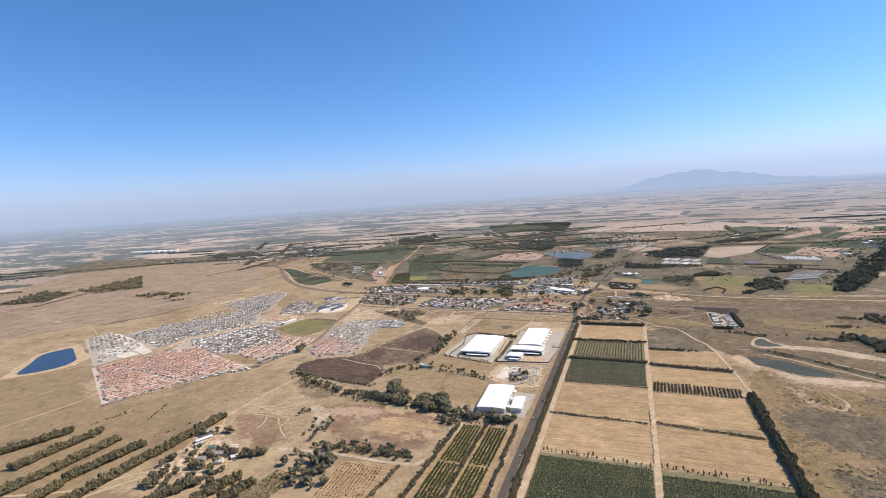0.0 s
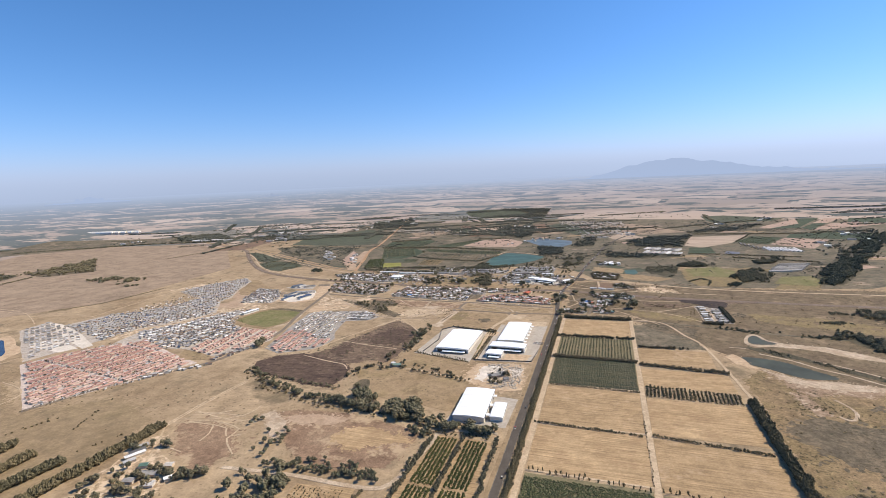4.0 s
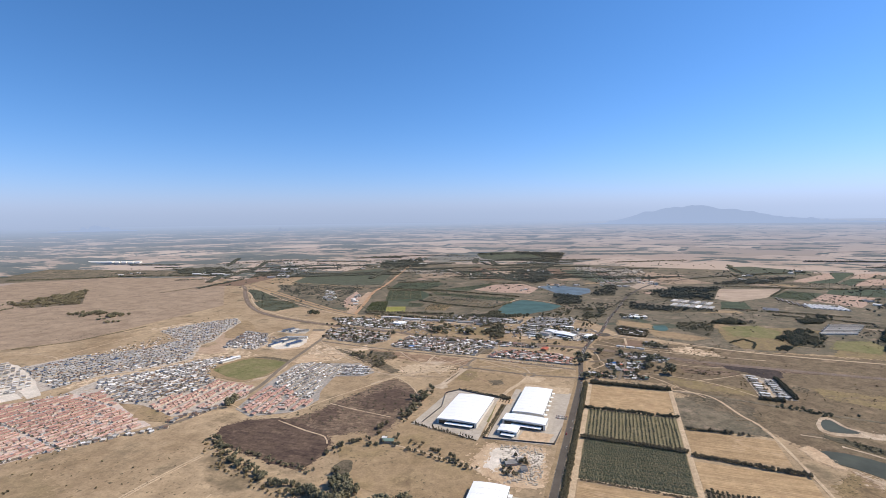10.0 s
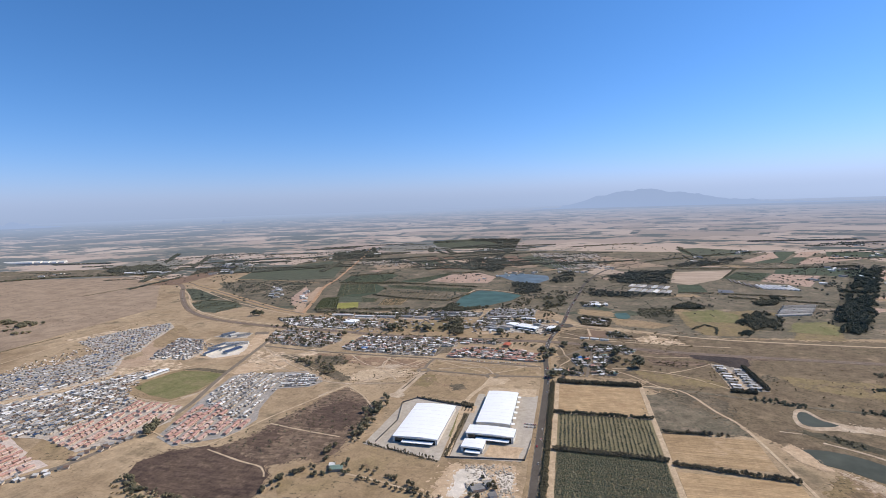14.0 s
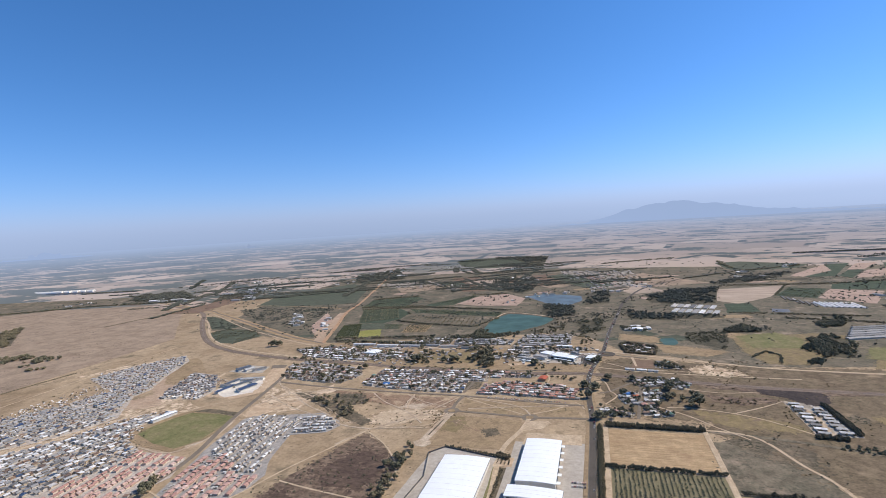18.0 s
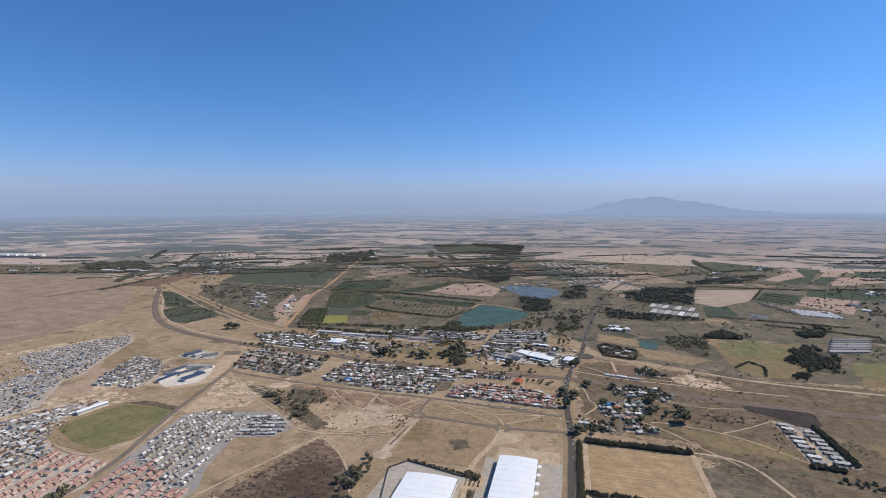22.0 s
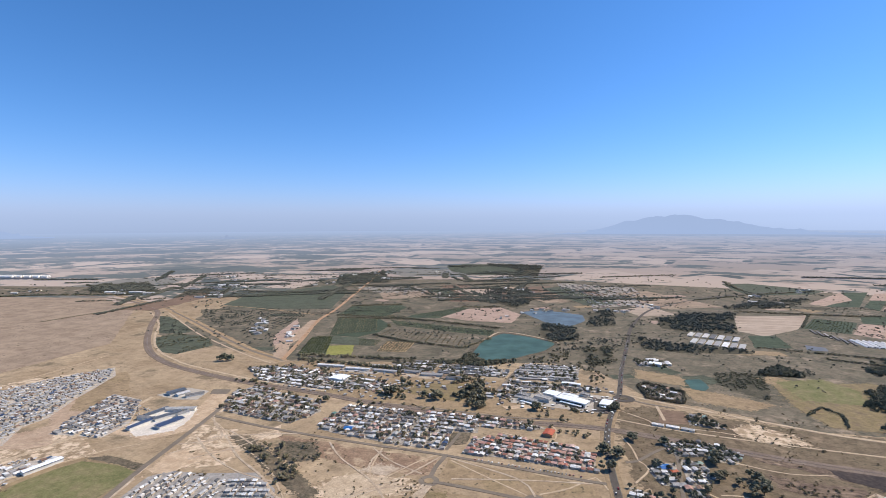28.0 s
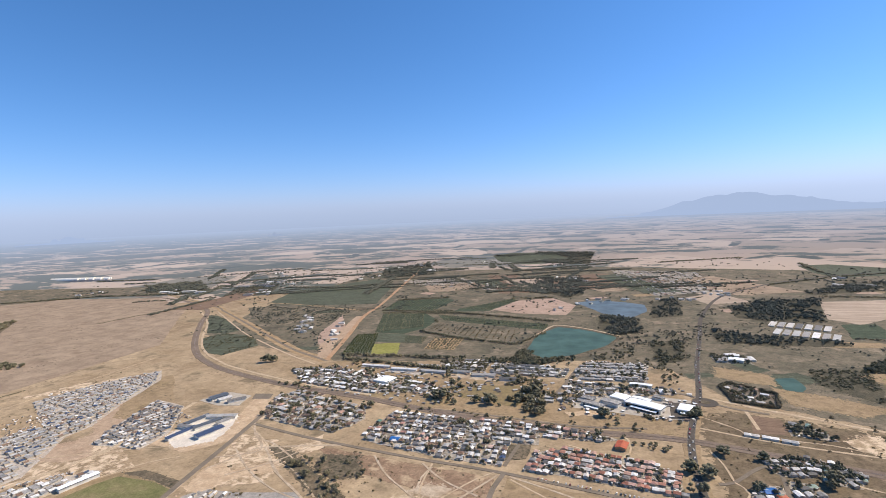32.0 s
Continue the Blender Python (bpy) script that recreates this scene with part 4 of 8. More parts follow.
patch("marsh", [(292, -300), (330, -250), (480, -330), (700, -420), (700, -1100), (292, -1100)], "marsh_veld", 1, "dry brown wetland with dark tussocks", 8, fringe=20)
for poly in ([(300, -440), (345, -400), (420, -430), (470, -400), (540, -430), (560, -520), (470, -500), (400, -540), (330, -490)], [(420, -360), (520, -350), (640, -380), (700, -450), (560, -440), (470, -395)], [(318, -560), (380, -548), (440, -590), (400, -660), (330, -640)], [(450, -560), (560, -560), (620, -640), (500, -690)]):
    patch("marsh_scrub", poly, "scrub", 1.6, "mottled brown marsh scrub", 9, 8, fringe=26)
for poly in ([(300, -560), (330, -540), (372, -600), (350, -700), (300, -690)], [(380, -640), (470, -610), (520, -690), (430, -760), (380, -720)]):
    patch("marsh_grass", poly, "olive_grass", 1.5, "olive-yellow marsh grass", 9, 8, fringe=18)
patch("red_scar", [(324, -253), (346, -283), (400, -285), (450, -292), (462, -312), (427, -325), (395, -322), (360, -338), (340, -310)], "red_clay", 1.9, "scuffed reddish clay beside a pond", 8, 6, fringe=14)
patch("red_scar", [(336, -330), (352, -334), (362, -392), (346, -396)], "red_clay", 1.9, "scuffed reddish clay gully", 5, 6, fringe=9)
patch("pale_bank", [(324, -253), (356, -275), (373, -287), (410, -280), (462, -293), (455, -303), (407, -310), (369, -306), (346, -294)], "pale", 2.2, "bare pale clay bank beside a pond", 5, 5, fringe=10)
patch("pale_bank", [(283, -207), (299, -193), (306, -206), (313, -238), (322, -250), (308, -252), (292, -234)], "bare_sand", 2.2, "bare tan bank at a pond's end", 4, 5, fringe=6)
patch("pale_bank", [(398, -124), (446, -131), (499, -163), (520, -190), (483, -181), (449, -164), (430, -151), (392, -143)], "pale", 2.2, "bare pale sandy strip", 4, 5, fringe=8)
patch("pale_bank", [(355, -74), (344, -84), (333, -108), (329, -136), (340, -147), (370, -143), (420, -146), (440, -152), (400, -128), (370, -112), (364, -88)], "pale", 2.4, "pale rim round a small pond", 1.5, 5, soft=1)
patch("pond", [(304, -203), (334, -202), (359, -211), (383, -232), (405, -254), (419, -270), (384, -279), (369, -276), (357, -270), (346, -258), (327, -244), (311, -236)], "mud", 3, "long murky brown-green pond", 2, 8, category="water", soft=1)
patch("pond", [(351, -84), (359, -88), (361, -104), (366, -117), (386, -126), (372, -132), (354, -136), (339, -138), (335, -130), (338, -109)], "mud", 3, "small murky pond with a pale rim", 1, 8, category="water", soft=1)
ribbon("creek_bed", [(382, -342), (387, -354), (391, -366), (390, -382), (381, -398), (373, -397), (369, -390)], 4, "pale", 2.6, "pale winding dry creek bed", "ground", rough=0.5)
patch("scorched_ground", [(262, 160), (350, 164), (358, 145), (352, 111), (330, 95), (314, 97), (306, 111), (291, 126), (269, 141)], "charred", 3.1, "black scorched grass", 6, fringe=7)
patch("scorched_ground", [(183, 124), (231, 115), (274, 118), (286, 107), (226, 82), (188, 92)], "burnt", 3.1, "brown scorched grass", 6, fringe=12)
patch("dark_hollow", [(348, 52), (362, 66), (374, 52), (366, 32), (352, 36)], "scrub", 2, "dark damp hollow in dry grass", 4, fringe=5)
for poly in ([(380, 60), (520, 40), (620, -20), (600, -60), (470, -20), (390, 10)], [(150, 50), (200, 42), (270, 20), (282, -10), (200, -8), (160, 20)]):
    patch("grass_plot", poly, "olive_grass", 1.3, "olive-tan dry grass", 9, 8, fringe=14)
patch("brush_strip", [(170, -48), (240, -44), (262, -70), (250, -120), (200, -90)], "scrub", 1.4, "dark low brush on rough veld", 8, fringe=18)

# west: burnt veld, farm, sand
patch("burnt_veld", [(-482, -388), (-464, -354), (-425, -335), (-372, -343), (-322, -360), (-299, -380), (-291, -418), (-295, -455), (-330, -453), (-365, -447), (-423, -434), (-467, -415)], "black", 2, "black burnt veld", 5, 6, fringe=9)
patch("burnt_veld", [(-376, -258), (-365, -221), (-346, -146), (-330, -110), (-288, -143), (-256, -184), (-243, -210), (-246, -251), (-250, -273), (-246, -315), (-257, -345), (-280, -336), (-300, -354), (-317, -362), (-367, -350), (-413, -337), (-396, -322), (-382, -296)], "burnt", 1.4, "brown burnt veld with paler tufts", 5, 6, fringe=13)
patch("burnt_veld", [(-335, -200), (-308, -160), (-275, -172), (-262, -215), (-270, -262), (-312, -258), (-340, -236)], "black", 2.1, "blackened crown of a burnt knoll", 8, 6, fringe=24)
patch("burnt_veld", [(-380, -292), (-356, -278), (-338, -300), (-352, -326), (-376, -318)], "black", 2.1, "blackened patch of burnt veld", 6, 6, fringe=18)
patch("farm_veld", [(-1150, -590), (-1000, -560), (-930, -520), (-700, -650), (-590, -560), (-480, -610), (-455, -800), (-300, -800), (-300, -1000), (-1150, -1000)], "farm_veld", 0.8, "olive-brown dry farm veld", 8, 8, fringe=24)
patch("farm_veld", [(-430, -600), (-390, -588), (-345, -600), (-310, -640), (-330, -680), (-400, -640)], "brown", 1.2, "reddish-brown dry farm veld", 7, 6, fringe=20)
patch("farmstead_yard", [(-440, -640), (-420, -625), (-395, -665), (-340, -690), (-330, -740), (-400, -770), (-430, -720)], "sand", 1.4, "pale bare farmyard ground", 9, 8)
patch("farm_meadow", [(-296, -372), (-214, -292), (-80, -325), (-72, -424), (-92, -486), (-236, -462)], "meadow", 1, "dry fenced pasture", 3)
patch("farm_meadow", [(-240, -300), (-222, -262), (-118, -318), (-82, -316), (-82, -330), (-205, -340)], "meadow", 2, "dry fenced pasture", 3)
patch("wet_hollow", [(-264, -438), (-260, -415), (-246, -414), (-236, -436), (-239, -462), (-250, -459)], "scrub", 3, "dark damp hollow of rough grass", 3, 5, soft=1)
patch("brown_field", [(-329, -550), (-296, -529), (-225, -524), (-140, -538), (-112, -553), (-116, -586), (-124, -624), (-160, -634), (-215, -640), (-258, -611), (-290, -580)], "brown", 2, "reddish-brown fallow field with pale grass", 5, 5, fringe=9)
patch("pale_grass", [(-214, -582), (-199, -556), (-160, -552), (-128, -558), (-116, -569), (-150, -584), (-182, -602)], "stubble", 3, "pale grass patch in a brown field", 8, 4, fringe=16)
patch("pale_grass", [(-300, -552), (-270, -536), (-215, -535), (-225, -552), (-268, -566)], "tan_earth", 2.8, "bare tan corner of a brown field", 7, 4, fringe=14)
patch("pale_spoil", [(-340, -552), (-329, -541), (-295, -560), (-277, -588), (-281, -606), (-305, -584)], "pale", 3, "pale heaps of bare earth", 5, 4, fringe=8)
patch("sandy_ground", [(-572, -85), (-579, -23), (-540, 12), (-506, 98), (-480, 60), (-505, 0), (-500, -38)], "sand", 2, "bare sandy ground with tracks", 8, 9)
patch("sandy_ground", [(-340, -25), (-300, -10), (-228, -8), (-236, -40), (-320, -70), (-385, -80)], "sand", 2, "bare sandy ground with tracks", 8, 9)
patch("sandy_ground", [(-1185, 60), (-1160, 140), (-1090, 220), (-1075, 200), (-1130, 90)], "sand", 2, "bare pale sandy strip", 8, 9)
patch("sandy_ground", [(-760, 0), (-735, 100), (-655, 122), (-628, 40), (-668, -10)], "bare_sand", 2, "bare sandy school grounds", 4)
patch("sandy_ground", [(-740, 20), (-691, -3), (-654, 30), (-664, 68), (-685, 112), (-740, 95)], "white_sand", 2.6, "bare white sand round school blocks", 4, fringe=8)
patch("sandy_ground", [(-689, 117), (-718, 186), (-681, 192), (-639, 110)], "bare_sand", 2.5, "bare sandy lot beside a school", 4, fringe=6)
patch("sandy_ground", [(-640, 60), (-600, -10), (-560, -30), (-520, 10), (-560, 60)], "sand", 2.3, "bare sandy ground with tracks", 8)
patch("sandy_ground", [(-582, -80), (-598, -36), (-570, 26), (-534, 14), (-500, -10), (-541, -40), (-562, -81)], "bare_sand", 2.2, "bare orange-tan sand beside the road", 6, 4, fringe=12)
patch("sandy_ground", [(-845, -88), (-899, -63), (-876, -43), (-862, -9), (-918, 41), (-975, 105), (-941, 92), (-895, 45), (-861, 51), (-838, 14), (-837, -24), (-790, -57), (-812, -82)], "tan_earth", 2.1, "bare orange-tan earth between settlements", 5, 5, fringe=10)
patch("sandy_ground", [(-345, -44), (-324, -14), (-279, -12), (-252, -28), (-285, -62), (-312, -82), (-332, -72)], "track", 2.2, "bare pale sandy scar with wheel tracks", 6, 4, fringe=12)
patch("sandy_ground", [(-690, 120), (-668, 208), (-640, 190), (-636, 110)], "sand", 2, "bare sandy lot", 4)
patch("bare_earth", [(-905, -165), (-900, -60), (-840, -28), (-772, -24), (-690, -64), (-738, -104), (-812, -136), (-830, -225), (-846, -330), (-895, -352)], "sand", 1.2, "bare orange-tan earth between settlements", 6, 9)
patch("bare_earth", [(-900, 20), (-1000, 170), (-1040, 220), (-1000, 250), (-840, 120), (-838, -20)], "meadow", 1.1, "dry grass and bare earth between settlements", 6, 9)
patch("sports_field", [(-712, -176), (-714, -150), (-706, -108), (-694, -84), (-637, -79), (-596, -86), (-588, -112), (-588, -144), (-585, -179), (-603, -209), (-653, -200)], "green", 3, "green worn sports field", 1.2, 6)
patch("field_margin", [(-730, -190), (-720, -112), (-700, -72), (-600, -74), (-580, -110), (-578, -180), (-598, -220), (-660, -212)], "meadow", 2.5, "dry worn margin round a sports field", 2)
patch("field_margin", [(-696, -76), (-673, -62), (-605, -68), (-597, -84), (-637, -77)], "scrub", 2.9, "grey weedy strip beside a sports field", 3, fringe=6)
for pts in ([(-735, -195), (-660, -216), (-598, -222), (-577, -178), (-579, -147), (-591, -92), (-604, -50)], [(-590, -200), (-572, -160), (-585, -100)], [(-598, -36), (-578, 10), (-565, 36), (-502, -13), (-431, -53), (-387, -87), (-330, -94)], [(-610, -7), (-564, 27), (-610, 70)], [(-565, 36), (-500, 60), (-460, 72)]):
    ribbon("dirt_track", pts, 3.4, "pale", 3.6, "bright pale wheel track on dry ground", rough=0.4)
patch("scrub_hollow", [(-560, 40), (-526, 43), (-435, -10), (-381, -40), (-345, -66), (-352, -84), (-414, -48), (-498, 3)], "scrub", 2.4, "dark scrubby hollow with rough grass", 6, 5, fringe=12)
patch("scrub_hollow", [(-470, 44), (-420, 52), (-390, 10), (-420, -10), (-460, 10)], "scrub", 2.3, "dark scrubby hollow with rough grass", 6, 5, fringe=16)
patch("fallow_plot", [(-672, -362), (-588, -382), (-575, -400), (-640, -412)], "meadow", 2, "dry vacant plot", 2)
patch("grass_plot", [(-220, -24), (-106, -26), (-104, -81), (-108, -129), (-222, -131)], "meadow", 1, "dry brown grass plot between roads", 3)
patch("weedy_patch", [(-206, -30), (-128, -30), (-122, -58), (-165, -74), (-196, -56)], "brown", 1.7, "reddish brown weeds on a vacant plot", 6, 4, fringe=14)
patch("yellow_patch", [(-221, -28), (-201, -27), (-188, -52), (-196, -84), (-220, -78)], "olive_grass", 1.9, "olive-yellow weeds on a vacant plot", 5, 4, fringe=12)
patch("dark_patch", [(-160, -70), (-140, -62), (-130, -80), (-148, -92)], "scrub", 1.9, "dark weeds on a vacant plot", 5, 4, fringe=9)
patch("grass_plot", [(-500, 62), (-352, 56), (-232, 52), (-228, 8), (-300, 0), (-420, 20)], "brown", 1, "bare brown veld with paths", 4)
patch("grass_plot", [(-218, 58), (-30, 40), (-14, -4), (-95, -8), (-216, 0)], "meadow", 1, "dry grass plot with worn paths", 3)
patch("fallow_land", [(-560, -430), (-480, -440), (-432, -470), (-330, -500), (-330, -600), (-430, -600), (-600, -560)], "veld", 1, "open dry veld", 6)

patch("dam_bank", [(-1060, -590), (-1185, -452), (-1165, -372), (-1010, -440), (-985, -490), (-1005, -540)], "bare_sand", 2, "bare pale rim round a dam", 6, soft=2)
patch("dam", [(-1054, -570), (-1110, -510), (-1168, -452), (-1150, -393), (-1022, -462), (-1005, -498), (-1025, -540)], "water", 4, "deep blue farm dam", 4, category="water", soft=2)
# lakes and farmland beyond the town
patch("lake", [(-306, 590), (-310, 690), (-300, 760), (-272, 842), (-190, 812), (-113, 757), (-138, 668), (-196, 582), (-255, 538)], "teal", 4, "calm teal lake with a grassy bank", 6, category="water", soft=2)
patch("lake_bank", [(-322, 580), (-322, 770), (-280, 862), (-180, 830), (-98, 762), (-128, 655), (-190, 566), (-255, 524)], "scrub", 2, "reedy dark bank round a lake", 5, soft=2)
patch("lake", [(-262, 1205), (-191, 1260), (-110, 1232), (-46, 1198), (-40, 1085), (-83, 985), (-154, 1020), (-210, 1110)], "blue", 4, "blue far lake among trees", 9, category="water", soft=2)
patch("small_pond", [(155, 512), (187, 524), (193, 472), (179, 447), (156, 453)], "teal", 3, "small grey-green pond in dry grass", 3, 6, category="water", soft=1)
plan_1 = []
plan_1 += [("crop_field", [(-1440, 1050), (-1540, 1331), (-1332, 1756), (-1153, 1590), (-975, 1090), (-1250, 1010)], "crop", "large dark green plantation"), ("bush_land", [(15, 590), (30, 760), (-40, 720), (-30, 560)], "wood_floor", "dark brush beside the road"), ("walled_lot", [(61, 446), (77, 464), (137, 425), (126, 369), (71, 378)], "street", "grey paved walled lot"), ("scorched_strip", [(170, 190), (300, 172), (420, 150), (300, 128), (190, 160)], "burnt", "brown scorched strip beside the railway"), ("open_veld", [(-1240, -90), (-1280, 440), (-1700, 880), (-2100, 1080), (-3000, 900), (-2500, 100), (-1500, -420)], "hillside", "wide straw-coloured hillside"), ("dark_wood_floor", [(-2130, 234), (-2210, 583), (-1841, 320), (-1945, 186)], "scrub", "dark ground under trees"), ("dark_land", [(-3060, 500), (-3500, 1200), (-2400, 1400), (-2060, 1180), (-2500, 1050)], "farmland", "dark strip of scrubland"), ("crop_field", [(-920, 1156), (-741, 1230), (-701, 1196), (-704, 1000), (-887, 984)], "deep_crop", "dark green orchard block")]
plan_1 += [("crop_field", [(-629, 1047), (-497, 1246), (-465, 1224), (-519, 1017), (-632, 997)], "deep_crop", "dark green orchard block"), ("bare_field", [(-517, 1046), (-478, 1211), (-351, 1281), (-257, 1150), (-269, 994), (-417, 998)], "pink_soil", "bare pinkish soil plot"), ("crop_field", [(-751, 684), (-852, 921), (-714, 952), (-635, 865), (-630, 759), (-663, 682)], "deep_crop", "dark green orchard block"), ("crop_field", [(-665, 939), (-302, 868), (-298, 797), (-464, 829), (-617, 867)], "deep_crop", "dark green strip of orchard rows"), ("crop_field", [(-616, 727), (-619, 827), (-366, 776), (-293, 745), (-353, 655), (-595, 678)], "farmland", "brown rough field inside hedges"), ("crop_field", [(-544, 555), (-564, 663), (-483, 667), (-472, 565)], "stubble_dark", "tan field with dark rows of young trees"), ("crop_field", [(-482, 655), (-363, 637), (-355, 551), (-404, 490), (-465, 566)], "farmland", "brown rough field"), ("crop_field", [(-726, 481), (-787, 648), (-733, 674), (-654, 491)], "crop", "striped green vineyard block")]
plan_1 += [("crop_field", [(-652, 487), (-690, 573), (-628, 597), (-589, 500)], "yellow_crop", "yellow-green crop block"), ("crop_field", [(-628, 600), (-700, 590), (-740, 676), (-664, 680), (-600, 668), (-570, 600)], "crop", "dark green orchard block"), ("crop_field", [(-1448, 944), (-1193, 1020), (-1012, 973), (-933, 770), (-917, 613), (-1071, 667), (-1268, 774)], "farmland", "mottled scrubland with clearings"), ("crop_field", [(-1486, 795), (-1449, 799), (-1178, 633), (-1191, 586), (-1260, 577)], "crop", "dark green orchard triangle"), ("crop_field", [(-1216, 521), (-1208, 584), (-1090, 579), (-992, 495), (-1015, 394), (-1091, 411)], "crop", "dark green orchard triangle"), ("bare_field", [(-905, 640), (-985, 880), (-870, 720), (-790, 520), (-840, 540)], "pink_soil", "bare dusty plot with stacked goods"), ("crop_field", [(-1595, 2333), (-1313, 2324), (-1231, 1837), (-1339, 1791)], "crop", "dark green far plantation"), ("crop_field", [(-1063, 3023), (-1000, 3300), (-764, 3350), (-447, 3045), (-481, 2551), (-676, 2426), (-918, 2652)], "crop", "dark green far plantation")]
plan_1 += [("bare_field", [(452, 1310), (701, 1383), (575, 1123), (447, 991), (395, 1048)], "wheat", "bare tan field"), ("crop_field", [(692, 1326), (794, 1281), (691, 1084), (594, 1142)], "deep_crop", "dark green crop block"), ("bare_field", [(799, 1271), (930, 1210), (800, 970), (697, 1085)], "pink_soil", "bare pinkish field"), ("crop_field", [(1089, 2075), (1209, 2117), (956, 1629), (844, 1610)], "deep_crop", "dark green crop block"), ("bare_field", [(1080, 2070), (816, 1685), (842, 1625), (1020, 1822)], "pink_soil", "bare pinkish field"), ("crop_field", [(1079, 1822), (1137, 1823), (980, 1546), (972, 1629)], "deep_crop", "dark green crop block"), ("bare_field", [(1215, 2074), (1320, 2115), (1146, 1840), (1083, 1840)], "pink_soil", "bare pinkish field"), ("bare_field", [(1142, 1806), (1228, 1859), (1400, 1800), (1085, 1591), (985, 1546)], "pink_soil", "bare pinkish field")]
plan_1 += [("crop_field", [(852, 1392), (1008, 1447), (1180, 1400), (1060, 1180), (913, 1250), (805, 1271)], "deep_crop", "dark green crop block"), ("crop_field", [(1240, 1860), (1330, 2090), (1700, 2000), (1500, 1780)], "deep_crop", "dark green crop block"), ("bare_field", [(1060, 1160), (1190, 1390), (1500, 1250), (1300, 1000)], "pink_soil", "bare pinkish field"), ("crop_field", [(654, 2308), (790, 2357), (1046, 2121), (929, 1972), (671, 1873), (642, 2016)], "crop", "dark green far plantation"), ("crop_field", [(403, 987), (479, 1002), (470, 859), (377, 836)], "deep_crop", "dull green field"), ("green_pasture", [(315, 518), (499, 581), (560, 560), (527, 450), (397, 316), (331, 316), (310, 396)], "olive_grass", "dull green-brown pasture"), ("green_pasture", [(330, 480), (401, 525), (471, 525), (413, 440), (347, 423), (328, 440)], "green", "greener irrigated pasture"), ("green_pasture", [(495, 302), (535, 378), (624, 406), (589, 304)], "olive_grass", "dull green-brown pasture")]
plan_1 += [("bush_land", [(227, 580), (316, 593), (300, 500), (277, 418), (236, 466), (212, 502)], "wood_floor", "dark low bushland"), ("tan_plot", [(62, 500), (66, 560), (110, 545), (150, 530), (150, 470), (100, 480)], "meadow", "dry tan plot beside the main road"), ("tan_plot", [(140, 460), (200, 440), (280, 400), (230, 360), (150, 385)], "meadow", "dry tan plot beside a pond"), ("vacant_plot", [(79, 324), (120, 323), (118, 268), (75, 265)], "plough", "brown levelled plot"), ("pale_spoil", [(179, 268), (210, 295), (260, 268), (275, 237), (231, 229), (186, 243)], "sand", "broken pale ground with rubble")]
FARM = plan_1
for i, (name, poly, mat, label) in enumerate(FARM):
    patch(name, poly, mat, 2 + (i % 3) * 0.4, label, 3.5 if name in ("crop_field", "bare_field") else 5, 18, fringe=12 if name in ("pale_spoil", "bush_land", "green_pasture", "tan_plot") else 0)

patch("smallholdings", [(-1250, 560), (-1400, 1000), (-1500, 2000), (-300, 2300), (1300, 2000), (1500, 900), (700, 330), (300, 290), (60, 400), (-10, 520), (-120, 560), (-700, 420)], "farmland", 0.6, "grey-brown patchwork of smallholdings and scrub", 20, 40)

patch("dry_reserve", [(14, 300), (60, 330), (300, 285), (700, 300), (900, 120), (700, 30), (400, 20), (200, 40), (160, 10), (60, 20), (30, 60), (14, 200)], "reserve", 0.7, "brown grassy reserve beside the railway", 10, 30, fringe=26)

HILLSIDE = [(-1240, -90), (-1280, 440), (-1700, 880), (-2100, 1080), (-2500, 1050), (-3000, 560), (-2700, 100), (-2000, -300), (-1500, -520)]


def on_hillside(x, y):
    return bool(inside(np.array([x]), np.array([y]), HILLSIDE)[0])


mottle = np.random.default_rng(33)
for i in range(90):
    x, y = mottle.uniform(-1250, 1150), mottle.uniform(470, 2000)
    if -760 < x < -240 and y < 1260 or -340 < x < 20 and y < 1280 or 380 < x < 940 and 820 < y < 1420:
        continue
    a, lx, ly = 0.3 + mottle.normal(0, 0.3), mottle.uniform(18, 70), mottle.uniform(12, 34)
    c, q = math.cos(a), math.sin(a)
    kind = ["scrub", "wood_floor", "meadow", "scrub", "pink_soil", "crop"][i % 6]
    patch("small_plot", [(x + c * u - q * w, y + q * u + c * w) for u, w in ((-lx, -ly), (lx, -ly * 0.8), (lx * 0.9, ly), (-lx, ly))], kind, 1.4 + 0.01 * i, {"scrub": "brown scrubby plot", "wood_floor": "dark bushy plot", "meadow": "dry pale plot", "pink_soil": "bare pinkish plot", "crop": "small green plot"}[kind], 5, 12, fringe=8 if kind in ("scrub", "wood_floor") else 0)

